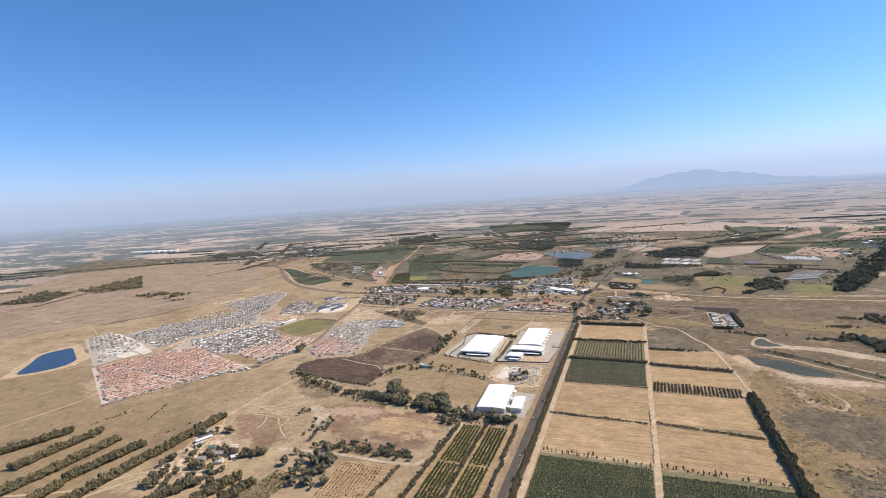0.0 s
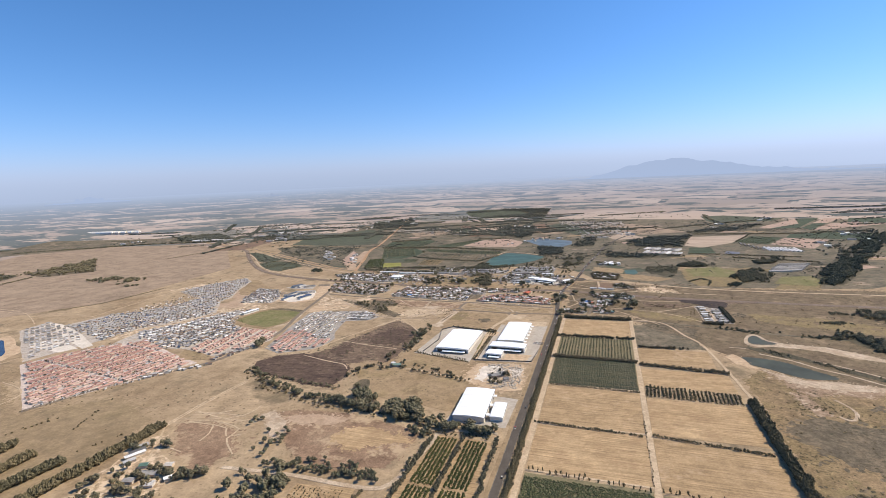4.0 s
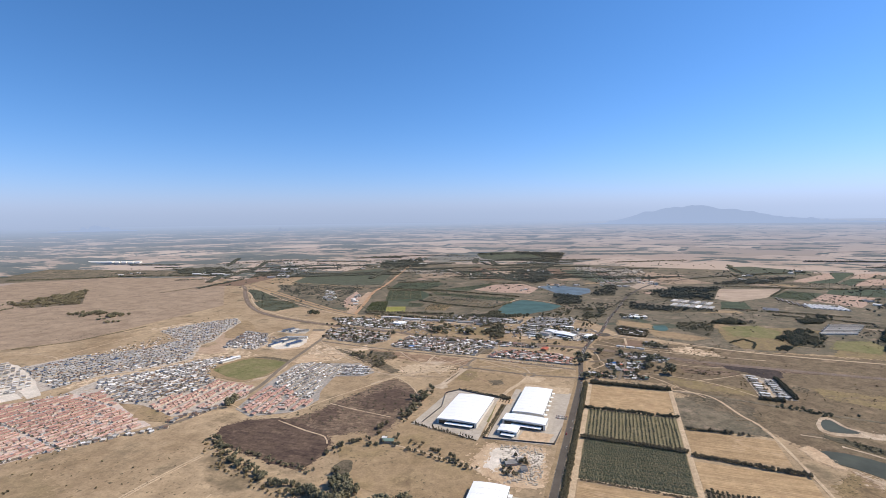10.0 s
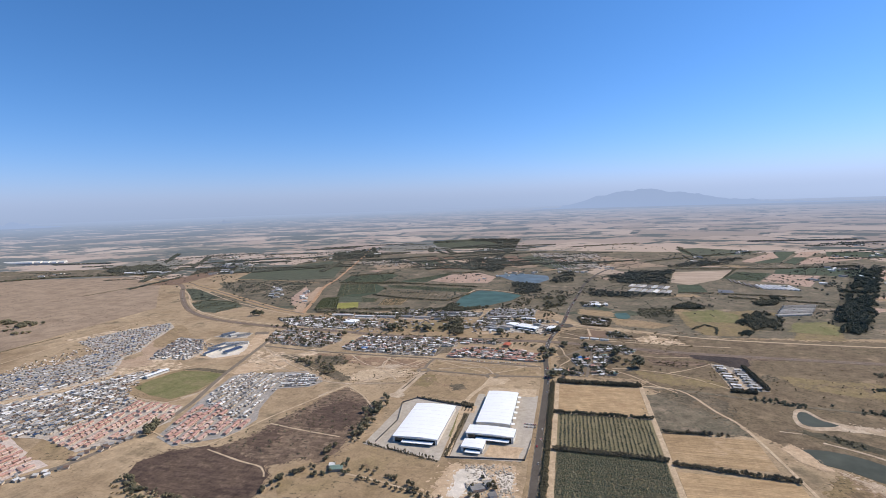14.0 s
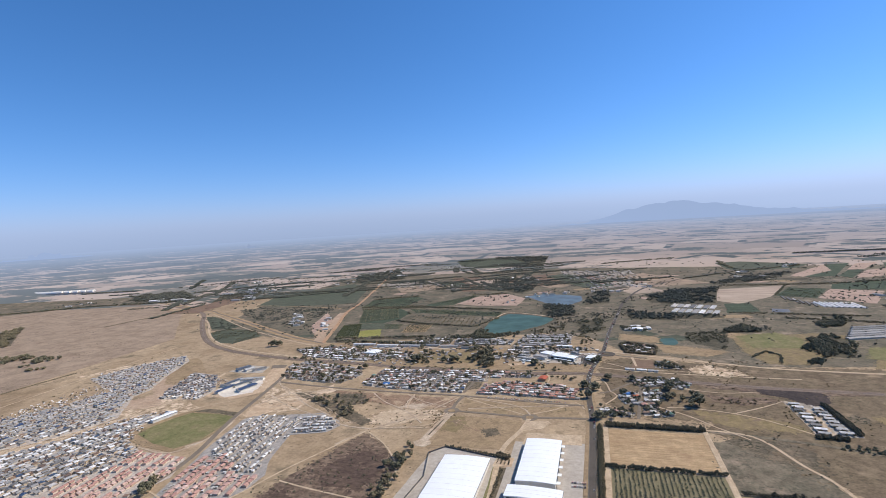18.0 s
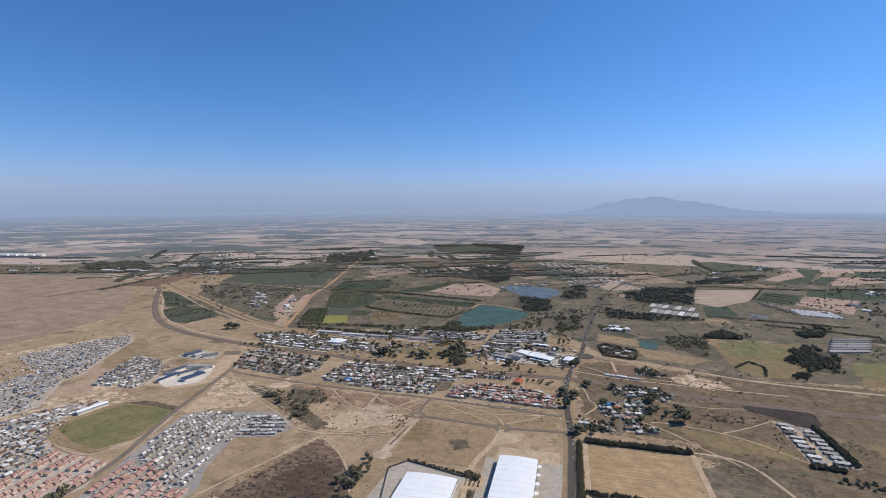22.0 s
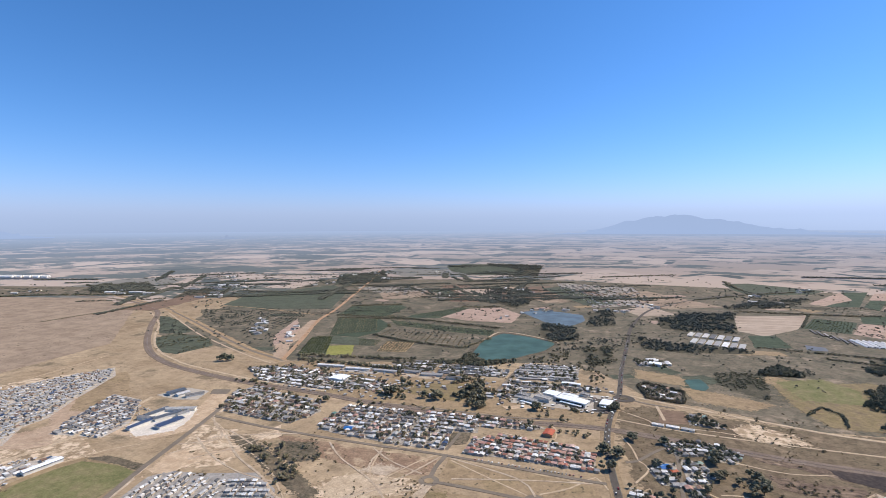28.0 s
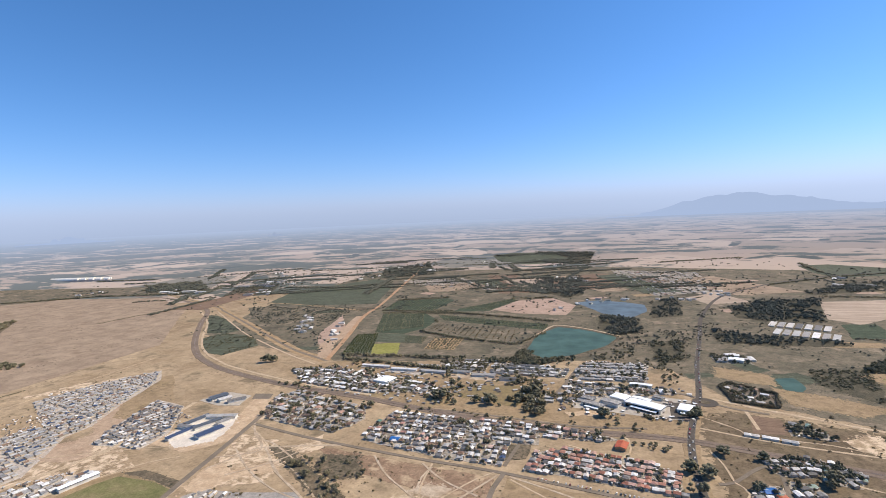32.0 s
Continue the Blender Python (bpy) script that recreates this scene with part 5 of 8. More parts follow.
# a patchwork of fields farther out
FAR_MATS = ["wheat", "stubble_dark", "plough", "crop", "meadow", "scrub", "wheat", "hillside", "wheat", "hillside"]
FAR_WORDS = {"wheat": "pale tan wheat stubble field", "stubble_dark": "straw-coloured far field", "plough": "reddish ploughed field", "crop": "dark green crop field", "meadow": "dry pasture field", "hillside": "dry grass field", "scrub": "dark scrubland on the plain"}
far_rng = np.random.default_rng(21)
for i in range(330):
    b = radians(far_rng.uniform(-74, 52))
    d = 2200 * (1 / far_rng.uniform(0.42, 1.0)) ** 0.95
    x, y = CX + d * math.sin(b), CY + d * math.cos(b)
    if (-1600 < x < 900 and y < 1500) or (300 < x < 1300 and y < 2300) or on_hillside(x, y) or d > 2600:
        continue
    ang = 0.45 + far_rng.choice([0, 1.57]) + far_rng.normal(0, 0.15)
    lx, ly = far_rng.uniform(80, 330) * (d / 3000) ** 0.6, far_rng.uniform(40, 140) * (d / 3000) ** 0.6
    c, s = math.cos(ang), math.sin(ang)
    mat = FAR_MATS[far_rng.integers(len(FAR_MATS))]
    patch("far_field", [(x + c * u - s * v, y + s * u + c * v) for u, v in ((-lx, -ly), (lx, -ly * far_rng.uniform(0.7, 1.1)), (lx * far_rng.uniform(0.8, 1), ly), (-lx, ly))], mat, 0.5 + 0.02 * i, FAR_WORDS[mat], 6, 60)

# ---- roads, tracks, railway ----
main_line = [(0, -1250), (0, -600), (0, -200), (0, -20), (-6, 75), (-9, 156), (-2, 252), (21, 380), (39, 572), (68, 793), (97, 1022), (163, 1288), (240, 1450), (420, 1700), (700, 1950), (1000, 2080)]
ribbon("road_verge", main_line[:8], 19, "meadow", 3, "dusty mown road verge", rough=0.15)
road = ribbon("road", main_line, 9.5, "asphalt", 5, "two-lane tarred main road")
for o in (-4.3, 4.3):
    ribbon("edge_line", main_line[:10], 0.16, "paint", 5.4, parent=road, offset=o, thick=0.02)
dash = bmesh.new()
for i in range(120):
    y = -1200 + i * 10
    box(dash, -0.09, 0.09, y, y + 4, 0.24, 0.27)
part("centre_line", dash, M["paint"], road, "white broken centre line")
ribbon("street", [(-226, -4), (-160, -8), (-95, -13), (-40, -8), (0, -5)], 6, "street", 4, "tarred street between two traffic circles")
ribbon("street", [(-226, -4), (-228, 30), (-224, 66)], 6, "street", 4.2, "short tarred street")
ribbon("street", [(-636, 96), (-513, 79), (-352, 69), (-224, 66), (-64, 51), (-14, 48)], 6, "street", 4.1, "tarred street along the town's edge")
ribbon("street", [(-225, -14), (-230, -64), (-236, -124)], 13, "pale", 3.6, "wide pale unfinished street", rough=0.15)
patch("street_end", [(-258, -122), (-241, -113), (-222, -116), (-217, -126), (-227, -142), (-240, -142)], "pale", 3.2, "pale graded turning place at a street's end", 2, category="road", soft=1)
ribbon("street_island", [(-228, -42), (-231, -70), (-234, -100)], 2.6, "scrub", 4.4, "weedy strip between two lanes", "road", rough=0.4)
ribbon("street", [(-95, -13), (-101, -60), (-118, -130), (-112, -230), (-108, -300)], 7, "track", 3.4, "pale access road to the warehouses")
for cx, cy in ((-226, -4), (-95, -13)):
    bm = bmesh.new()
    bmesh.ops.create_cone(bm, cap_ends=True, segments=28, radius1=13, radius2=13, depth=0.4)
    part_ob = tagged(link("traffic_circle", mesh_bm("traffic_circle", bm, M["street"]), None, place(cx, cy, 0.05)), "small tarred traffic circle", "road", kind="structure")
    bm = bmesh.new()
    bmesh.ops.create_cone(bm, cap_ends=True, segments=24, radius1=6.5, radius2=6, depth=0.6)
    part("island", bm, M["meadow"], part_ob, "grassy island", place(0, 0, 0.2))
ribbon("street", [(-685, 214), (-668, 180), (-642, 97), (-598, -78), (-579, -141), (-552, -225), (-545, -303), (-562, -396), (-590, -445), (-640, -500), (-697, -630)], 8, "street", 4.3, "tarred road past the settlements")
rail_line = [(-3400, 900), (-2776, 1120), (-2106, 1090), (-1762, 984), (-1628, 907), (-1530, 827), (-1411, 694), (-1278, 556), (-1171, 455), (-1081, 385), (-1000, 340), (-922, 309), (-818, 282), (-695, 258), (-523, 240), (-359, 216), (-159, 208), (-10, 216), (160, 188), (320, 167), (700, 150), (1500, 150)]
ribbon("railway_bed", rail_line, 17, "ballast", 4, "brown ballast bed of a railway line", "railway", rough=0.1)
for o in (-0.8, 0.8):
    ribbon("rail", rail_line[3:], 0.18, "steel", 6, "steel rail", "railway", offset=o, thick=0.1)
ribbon("service_road", [(-1600, 860), (-1380, 690), (-1252, 556), (-1148, 458), (-1064, 398), (-985, 358), (-905, 326), (-690, 276), (-520, 256)], 6, "track", 3.6, "dusty service road beside the railway", rough=0.2)
ribbon("highway", [(-2400, 1280), (-1651, 960), (-1493, 869), (-1272, 733), (-1040, 586), (-867, 481), (-772, 438), (-724, 416)], 30, "stubble_dark", 3, "wide bare earth road reserve", rough=0.25)
ribbon("highway", [(-2400, 1280), (-1651, 960), (-1493, 869), (-1272, 733), (-1040, 586), (-867, 481), (-772, 438), (-724, 416)], 8, "street", 4, "grey road on the bare reserve")
ribbon("dirt_road", [(-1511, 858), (-1161, 615), (-1039, 544), (-937, 487), (-827, 430), (-739, 391)], 5, "track", 3.5, "pale gravel road beside a field", rough=0.3)
ribbon("gravel_road", [(-1700, 1060), (-1495, 1052), (-1246, 1026), (-974, 966)], 8, "stubble_dark", 3.2, "pale gravel road between plantations", rough=0.2)
ribbon("orange_road", [(-728, 420), (-807, 633), (-902, 880), (-950, 1085), (-1093, 1558), (-1289, 2200), (-1420, 2560)], 12, "orange", 3.5, "orange gravel road", rough=0.25)
patch("bare_margin", [(-735, 440), (-800, 560), (-815, 640), (-905, 880), (-925, 870), (-850, 640), (-830, 540), (-760, 430)], "tan_earth", 2.9, "bare tan margin of a gravel road", 5, 8, fringe=10)
ribbon("old_rail_road", [(40, 382), (116, 352), (250, 308), (377, 278), (700, 262), (1400, 270)], 7, "track", 3, "pale gravel road", rough=0.2)
ribbon("gravel_road", [(8, 262), (97, 240), (230, 228), (352, 222)], 4, "track", 3, "pale gravel track", rough=0.2)
ribbon("gravel_road", [(140, -22), (207, -34), (240, -110), (260, -156), (276, -275), (281, -330), (286, -372)], 4, "track", 3, "pale farm track", rough=0.2)
ribbon("track_bed", [(150, -26), (217, -34), (285, -48), (354, -67), (466, -82), (560, -100), (760, -150)], 8, "farmland", 2.5, "brown overgrown track bed", rough=0.3)
ribbon("gravel_road", [(338, -182), (376, -205), (404, -234), (433, -253), (470, -287), (560, -350)], 3.4, "pale", 3, "pale track on a pond's bank", rough=0.4)
ribbon("gravel_road", [(300, -158), (350, -166), (394, -192), (440, -222), (500, -276)], 3, "pale", 2.8, "pale track above a pond", rough=0.5)
ribbon("levee", [(310, -150), (336, -158), (394, -195), (430, -220), (473, -266), (560, -330)], 5, "scrub", 2.7, "dark brushy levee above a pond", "ground", rough=0.5)
ribbon("farm_track", [(150, -28), (150, -500), (150, -1100)], 6.5, "track", 3.2, "pale sandy farm track between fields", rough=0.12)
ribbon("farm_track", [(18, -30), (18, -500), (18, -1100)], 6.5, "track", 3.2, "pale sandy strip beside the hedge", rough=0.2)
for y in (-151, -260, -373, -491, -593):
    ribbon("field_path", [(20, y + 3.5), (147, y + 3.5)], 2.6, "track", 2.6, "pale path between fields", rough=0.3)
plan_2 = []
plan_2 += [[(-532, -314), (-441, -341), (-415, -304), (-393, -239), (-368, -179), (-344, -124), (-323, -86), (-268, -75), (-241, -59), (-228, -15)], [(-332, -104), (-291, -137), (-256, -180), (-240, -212), (-239, -232), (-247, -251)], [(-380, -259), (-327, -269), (-261, -278)], [(-417, -342), (-357, -359), (-320, -367), (-304, -385)], [(-320, -78), (-305, -55), (-276, -1), (-254, 41), (-235, 66)], [(-311, -80), (-274, -49), (-229, -24)], [(-303, -11), (-311, 16), (-317, 62)], [(-213, 54), (-154, 22), (-105, -4)], [(-91, 2), (-57, 26), (-27, 60), (-13, 34)], [(113, 58), (135, 62), (165, 56), (197, 49), (240, 27), (286, -16)], [(202, 45), (245, 74), (284, 106)], [(-1638, -200), (-1416, -210), (-1300, -250), (-1212, -294)], [(-443, -614), (-412, -655), (-385, -700)], [(-541, 6), (-494, 1), (-430, -38), (-401, -65), (-372, -92)], [(-640, 90), (-560, 40), (-541, 6)], [(-553, 3), (-500, 60), (-440, 76)]]
plan_2 += [[(-2012, -112), (-1700, -170), (-1423, -224), (-1128, -214), (-1000, -330)], [(-1128, -214), (-1150, 60), (-1169, 336)], [(-1250, -540), (-1000, -520), (-965, -470), (-940, -485)], [(-790, -770), (-760, -600), (-860, -560)], [(-700, 0), (-760, -30), (-900, -110)], [(-840, -345), (-760, -190), (-700, -60), (-660, -20)]]
for pts in plan_2:
    ribbon("dirt_track", pts, 2.4, "track", 3.3, "pale worn dirt track", rough=0.4)
ribbon("dirt_road", [(-300, -668), (-213, -661), (-150, -662), (-112, -657), (-100, -630), (-90, -560), (-84, -536), (-20, -526)], 6, "pale", 3.3, "white gravel farm road", rough=0.25)
ribbon("dirt_road", [(-600, -860), (-480, -812), (-440, -770), (-405, -745), (-380, -730)], 4, "track", 3.3, "white gravel farm drive", rough=0.25)
ribbon("dirt_road", [(-470, -850), (-420, -770), (-380, -745), (-350, -735)], 4, "track", 3.4, "white gravel farm drive", rough=0.25)
for o in (-2.2, 2.2):
    ribbon("dirt_track", [(-439, -464), (-446, -540), (-446, -622)], 2.3, "track", 3.4, "bright pale double wheel track", rough=0.4, offset=o)
for pts in ([(-436, -571), (-396, -564), (-357, -563)], [(-424, -594), (-388, -584), (-342, -593), (-340, -617), (-307, -644)], [(-436, -566), (-378, -574), (-358, -550), (-358, -531)], [(-442, -600), (-415, -594), (-384, -592), (-359, -596)], [(-446, -592), (-418, -582), (-390, -578), (-366, -574)], [(-448, -578), (-424, -574), (-402, -564), (-388, -552)], [(-359, -596), (-345, -612), (-330, -604)],
            [(-384, -592), (-372, -612), (-370, -630)], [(-330, -556), (-352, -574), (-366, -574)], [(-430, -640), (-400, -650), (-372, -655)]):
    ribbon("dirt_track", pts, 1.9, "track", 3.2, "pale wheel tracks on dry veld", rough=0.7)
ribbon("dam_wall_road", [(-318, 700), (-304, 770), (-276, 856), (-190, 828), (-108, 766)], 5, "track", 3.4, "pale track on a lake's dam wall", rough=0.2)
ribbon("dirt_road", [(-950, -340), (-883, -270), (-853, -241), (-822, -192), (-807, -138), (-792, -89), (-784, -5), (-814, 140)], 8, "track", 3.4, "dusty main street between settlements", rough=0.25)


# ---- warehouses ----
def warehouse(x, y, L, W, H, turn=0.0, label="", bays=8, front=True, docks=0, rise=2.2, cover="roof_white"):
    """L along x, W along y; the ridge runs along y. Sheet roof with standing seams, clad walls, glazed front, dock doors."""
    top = tagged(new("warehouse"), label, "warehouse")
    top.matrix_local = place(x, y, 0, turn)
    bm = bmesh.new()
    box(bm, -L / 2, L / 2, -W / 2, W / 2, 0, H)
    part("wall", bm, M["wall_white"], top)
    bm = bmesh.new()
    n = 12
    prof = [(-L / 2 - 0.6 + (L + 1.2) * i / n, H - 0.2 + rise * (1 - (2 * i / n - 1) ** 2)) for i in range(n + 1)]
    lo = [[bm.verts.new((px, s * (W / 2 + 0.6), pz)) for px, pz in prof] for s in (-1, 1)]
    hi = [[bm.verts.new((px, s * (W / 2 + 0.6), pz + 0.35)) for px, pz in prof] for s in (-1, 1)]
    for i in range(n):
        bm.faces.new((hi[0][i], hi[0][i + 1], hi[1][i + 1], hi[1][i]))
        bm.faces.new((lo[0][i], lo[1][i], lo[1][i + 1], lo[0][i + 1]))
        for k in (0, 1):
            bm.faces.new((lo[k][i], lo[k][i + 1], hi[k][i + 1], hi[k][i]))
            g = [lo[k][i], lo[k][i + 1]] + [bm.verts.new((q.co.x, q.co.y * 0.985, H - 0.3)) for q in (lo[k][i + 1], lo[k][i])]
            bm.faces.new(g)
    for k in (0, n):
        bm.faces.new((lo[0][k], hi[0][k], hi[1][k], lo[1][k]))
    bmesh.ops.recalc_face_normals(bm, faces=bm.faces)
    roof = part("roof", bm, M[cover], top, "white sheet-metal roof" if cover == "roof_white" else "grey sheet-metal roof")
    for i in range(1, bays):
        bm = bmesh.new()
        yy = -W / 2 + W * i / bays
        for a, b in zip(prof, prof[1:]):
            q = [bm.verts.new(p) for p in ((a[0], yy - 0.2, a[1] + 0.4), (b[0], yy - 0.2, b[1] + 0.4), (b[0], yy + 0.2, b[1] + 0.4), (a[0], yy + 0.2, a[1] + 0.4))]
            bm.faces.new(q)
        part("seam", bm, M["wall_white"], roof)
    for s in (-1, 1):
        bm = bmesh.new()
        box(bm, s * (L / 2 + 0.7) - 0.25, s * (L / 2 + 0.7) + 0.25, -W / 2, W / 2, H - 0.5, H)
        part("gutter", bm, M["wall_dark"], top)
    if front:
        bm = bmesh.new()
        box(bm, -L / 2 + 3, L / 2 - 3, -W / 2 - 0.35, -W / 2 - 0.03, 0.2, H - 1.6)
        part("glazed_front", bm, M["glass"], top, "dark glazed front")
        bm = bmesh.new()
        box(bm, -L * 0.28, L * 0.42, -W / 2 - 7, -W / 2 - 0.4, H * 0.45, H * 0.45 + 0.5)
        part("canopy", bm, M["roof_white"], top, "white canopy")
    for i in range(docks):
        yy = -W / 2 + W * (i + 0.5) / docks
        bm = bmesh.new()
        box(bm, L / 2 + 0.04, L / 2 + 0.3, yy - 2, yy + 2, 0.3, 4.6)
        part("dock_door", bm, M["wall_dark"], top)
        bm = bmesh.new()
        box(bm, L / 2 + 0.4, L / 2 + 5.2, yy - 3, yy + 3, 5.0, 5.35)
        part("dock_canopy", bm, M["roof_white"], top)
    return top


patch("concrete_yard", [(-104, -100), (-10, -92), (-10, -258), (-18, -296), (-109, -304), (-104, -236)], "yard", 2.2, "pale concrete and gravel yard", 1, category="yard")
patch("sandy_yard", [(-92, -70), (-14, -66), (-14, -98), (-94, -106)], "track", 2.6, "bare sandy bank beside a warehouse", 3, category="yard")
patch("sandy_yard", [(-96, -28), (-62, -26), (-70, -52), (-96, -62)], "track", 2.4, "bare sandy corner beside a street", 4, category="yard", fringe=8)
patch("planted_plot", [(-121, -150), (-98, -148), (-98, -172), (-122, -174)], "bare_sand", 2.7, "sandy garden plot with rows of shrubs", 1, category="yard")
patch("green_strip", [(-121, -176), (-112, -176), (-112, -250), (-118, -250)], "green", 2.7, "green lawn strip beside a warehouse", 1.5, category="lawn")
patch("sandy_yard", [(-60, -262), (-18, -262), (-22, -294), (-64, -292)], "bare_sand", 2.6, "bare sandy ground with spoil", 4, category="yard")
patch("concrete_yard", [(-212, -150), (-198, -132), (-118, -150), (-114, -312), (-222, -290)], "yard", 2.2, "pale concrete yard round a warehouse", 1, category="yard")
patch("dark_strip", [(-114, -176), (-104, -176), (-104, -300), (-114, -302)], "scrub", 2.9, "dark planted strip between two yards", 1)
warehouse(-156, -223, 60, 106, 7.5, 0.0, "large white-roofed packing warehouse with a dark glazed front", 9, rise=1.5)
warehouse(-63, -162, 46, 112, 8.5, 0.0, "long white-roofed warehouse with a row of loading docks", 10, front=False, docks=6, rise=1.2)
warehouse(-62, -241, 62, 23, 8.5, -0.04, "low white-roofed annex warehouse", 3, front=True, rise=1.2)
warehouse(-79, -275, 27, 20, 6.5, -0.04, "small white-roofed shed beside the warehouses", 2, front=True, rise=1.0)
patch("concrete_yard", [(-92, -512), (-82, -424), (-12, -432), (-14, -512)], "yard", 2.2, "pale yard round a packing shed", 1, category="yard")
warehouse(-64, -466, 40, 82, 7.5, 0.05, "white-roofed packing shed behind gum trees", 7, front=False, docks=3, rise=1.3)
warehouse(-29, -478, 16, 40, 6, 0.05, "small white lean-to shed", 3, front=False, rise=0.8)
for i in range(20):
    t = i / 19
    h = hedge(-214 + 92 * t, -291 - 20 * t, -213.5 + 92 * t, -291.2 - 20 * t, 1.3, 4.5, 0.6, label="clipped round shrub in a row by a fence", shapes=COLUMNS, name="shrub", spread=0.1)
hedge(-224, -286, -114, -315, 0.9, 2.2, 2, mat="hedge", label="low dark boundary hedge by a warehouse")
hedge(-198, -131, -122, -148, 1.6, 4, 2.4, label="dark hedge behind a warehouse")
hedge(-122, -146, -104, -152, 2, 5, 2, rows=3, label="planted shrubs between two warehouses")
for x, y in [(a, b) for a in (-118, -113, -108, -103) for b in (-154, -158, -162, -166)]:
    hedge(x, y, x, y - 0.4, 1.1, 1.8, 0.6, label="small round shrub in a garden plot", name="shrub", spread=0.1)
hedge(-109, -180, -109, -300, 1.2, 2.0, 2.0, rows=2, label="low shrubs between two yards")

def boundary_wall(pts, height, label):
    top = tagged(new("boundary_wall"), label, "wall")
    for (x0, y0), (x1, y1) in zip(pts, pts[1:]):
        d = math.hypot(x1 - x0, y1 - y0)
        k = max(1, round(d / 6))
        for i in range(k):
            bm = bmesh.new()
            box(bm, -d / k / 2 + 0.05, d / k / 2 - 0.05, -0.15, 0.15, 0, height)
            a = (i + 0.5) / k
            part("panel", bm, M["wall_dark"], top, m=place(x0 + (x1 - x0) * a, y0 + (y1 - y0) * a, 0, math.atan2(y1 - y0, x1 - x0)))
    return top


boundary_wall([(-208, -282), (-201, -215), (-215, -155), (-197, -134), (-122, -152)], 2.2, "dark panel wall round a warehouse yard")
boundary_wall([(-109, -303), (-14, -292), (-10, -240)], 2.0, "dark panel wall along a warehouse yard")
ribbon("dirt_track", [(-222, -360), (-199, -362), (-160, -369), (-116, -382), (-88, -389)], 2.6, "track", 3.3, "pale drive to a cottage along trees", rough=0.3)
for q in along(-199, -365, -96, -391, 7.5, 0.8):
    tree(q[0], q[1], rng.uniform(3, 5), None, "hedge", "small round tree in a row along a drive", "drive trees")

# rubble yard by the road
patch("rubble_yard", [(-100, -318), (-24, -306), (-14, -402), (-56, -412), (-104, -380)], "bare_sand", 2.4, "bare pale ground with heaps of rubble", 9, 5, category="yard", fringe=16)
patch("spoil_ground", [(-86, -326), (-62, -318), (-50, -338), (-70, -352), (-74, -385), (-88, -378)], "white_sand", 2.9, "white lime spoil on bare ground", 7, 4, category="yard", fringe=10)
patch("spoil_ground", [(-44, -330), (-24, -326), (-22, -360), (-36, -350)], "white_sand", 2.9, "white lime spoil on bare ground", 6, 4, category="yard", fringe=9)
bm = bmesh.new()
for q in sample([(-84, -314), (-24, -308), (-16, -398), (-56, -408)], 620):
    s = abs(rng.normal(0, 0.9)) + 0.35
    bmesh.ops.create_icosphere(bm, subdivisions=1, radius=s, matrix=place(q[0], q[1], s * 0.25, rng.uniform(0, 6), (1.3, 0.8, 0.6)))
tagged(link("rubble", mesh_bm("rubble", bm, M["rubble"])), "broken concrete rubble strewn over bare ground", "rubble", kind="stuff")
for x, y, L, W in ((-58, -362, 14, 9), (-48, -352, 10, 8), (-40, -372, 8, 6)):
    house(x, y, 0.5, L, W, 3.4, "mono", "wall", "tin_grey", "half-ruined grey-roofed shed among rubble", name="shed", category="shed")
for q in sample([(-75, -340), (-30, -335), (-28, -395), (-60, -395)], 12):
    tree(q[0], q[1], rng.uniform(4, 8), None, "hedge", "dark ragged tree among rubble", "rubble yard trees")

# ---- hedges of the eastern fields ----
hedge(10.5, -1050, 10.5, -30, 2.0, 4.6, 1.7, rows=2, mat="pine", label="tall dark roadside windbreak hedge", spread=0.7)
hedge(20, -26, 150, -25, 2.6, 6.5, 2.2, rows=2, label="tall dense dark hedge beside the junction")
hedge(14, -150, 150, -149, 2.4, 6.0, 2.6, keep=0.95)
hedge(18, -258, 149, -263, 2.4, 5.5, 2.0, rows=2)
hedge(24, -371, 148, -374, 1.3, 2.8, 2.6, keep=0.95)
hedge(18, -487, 143, -494, 1.5, 3.4, 2.7, keep=0.97, label="thin row of young trees between fields", shapes=MID_CROWNS, mat="pine", spread=0.4)
hedge(24, -589, 145, -597, 1.0, 4.4, 4.6, keep=0.9, label="thin row of young trees between fields", shapes=COLUMNS, mat="pine", spread=0.4)
hedge(156, -187, 214, -184, 2.4, 5.5, 2.6)
hedge(218, -184, 236, -184, 2.4, 5.0, 5.0)
hedge(153, -269, 276, -282, 2.6, 6.0, 2.4, keep=0.96)
hedge(154, -490, 272, -503, 1.5, 3.6, 2.7, keep=0.97, mat="pine", spread=0.4)
hedge(152, -594, 273, -601, 1.1, 4.0, 5.0, keep=0.9, label="thin row of young trees between fields", shapes=COLUMNS, mat="bush")
hedge(281, -376, 283, -900, 3.2, 8.0, 1.9, rows=2, mat="pine", label="tall dark windbreak of evergreens")
hedge(147, -455, 147, -590, 0.9, 2.0, 5.0, keep=0.7, mat="bush", label="sparse bushes along a farm track")

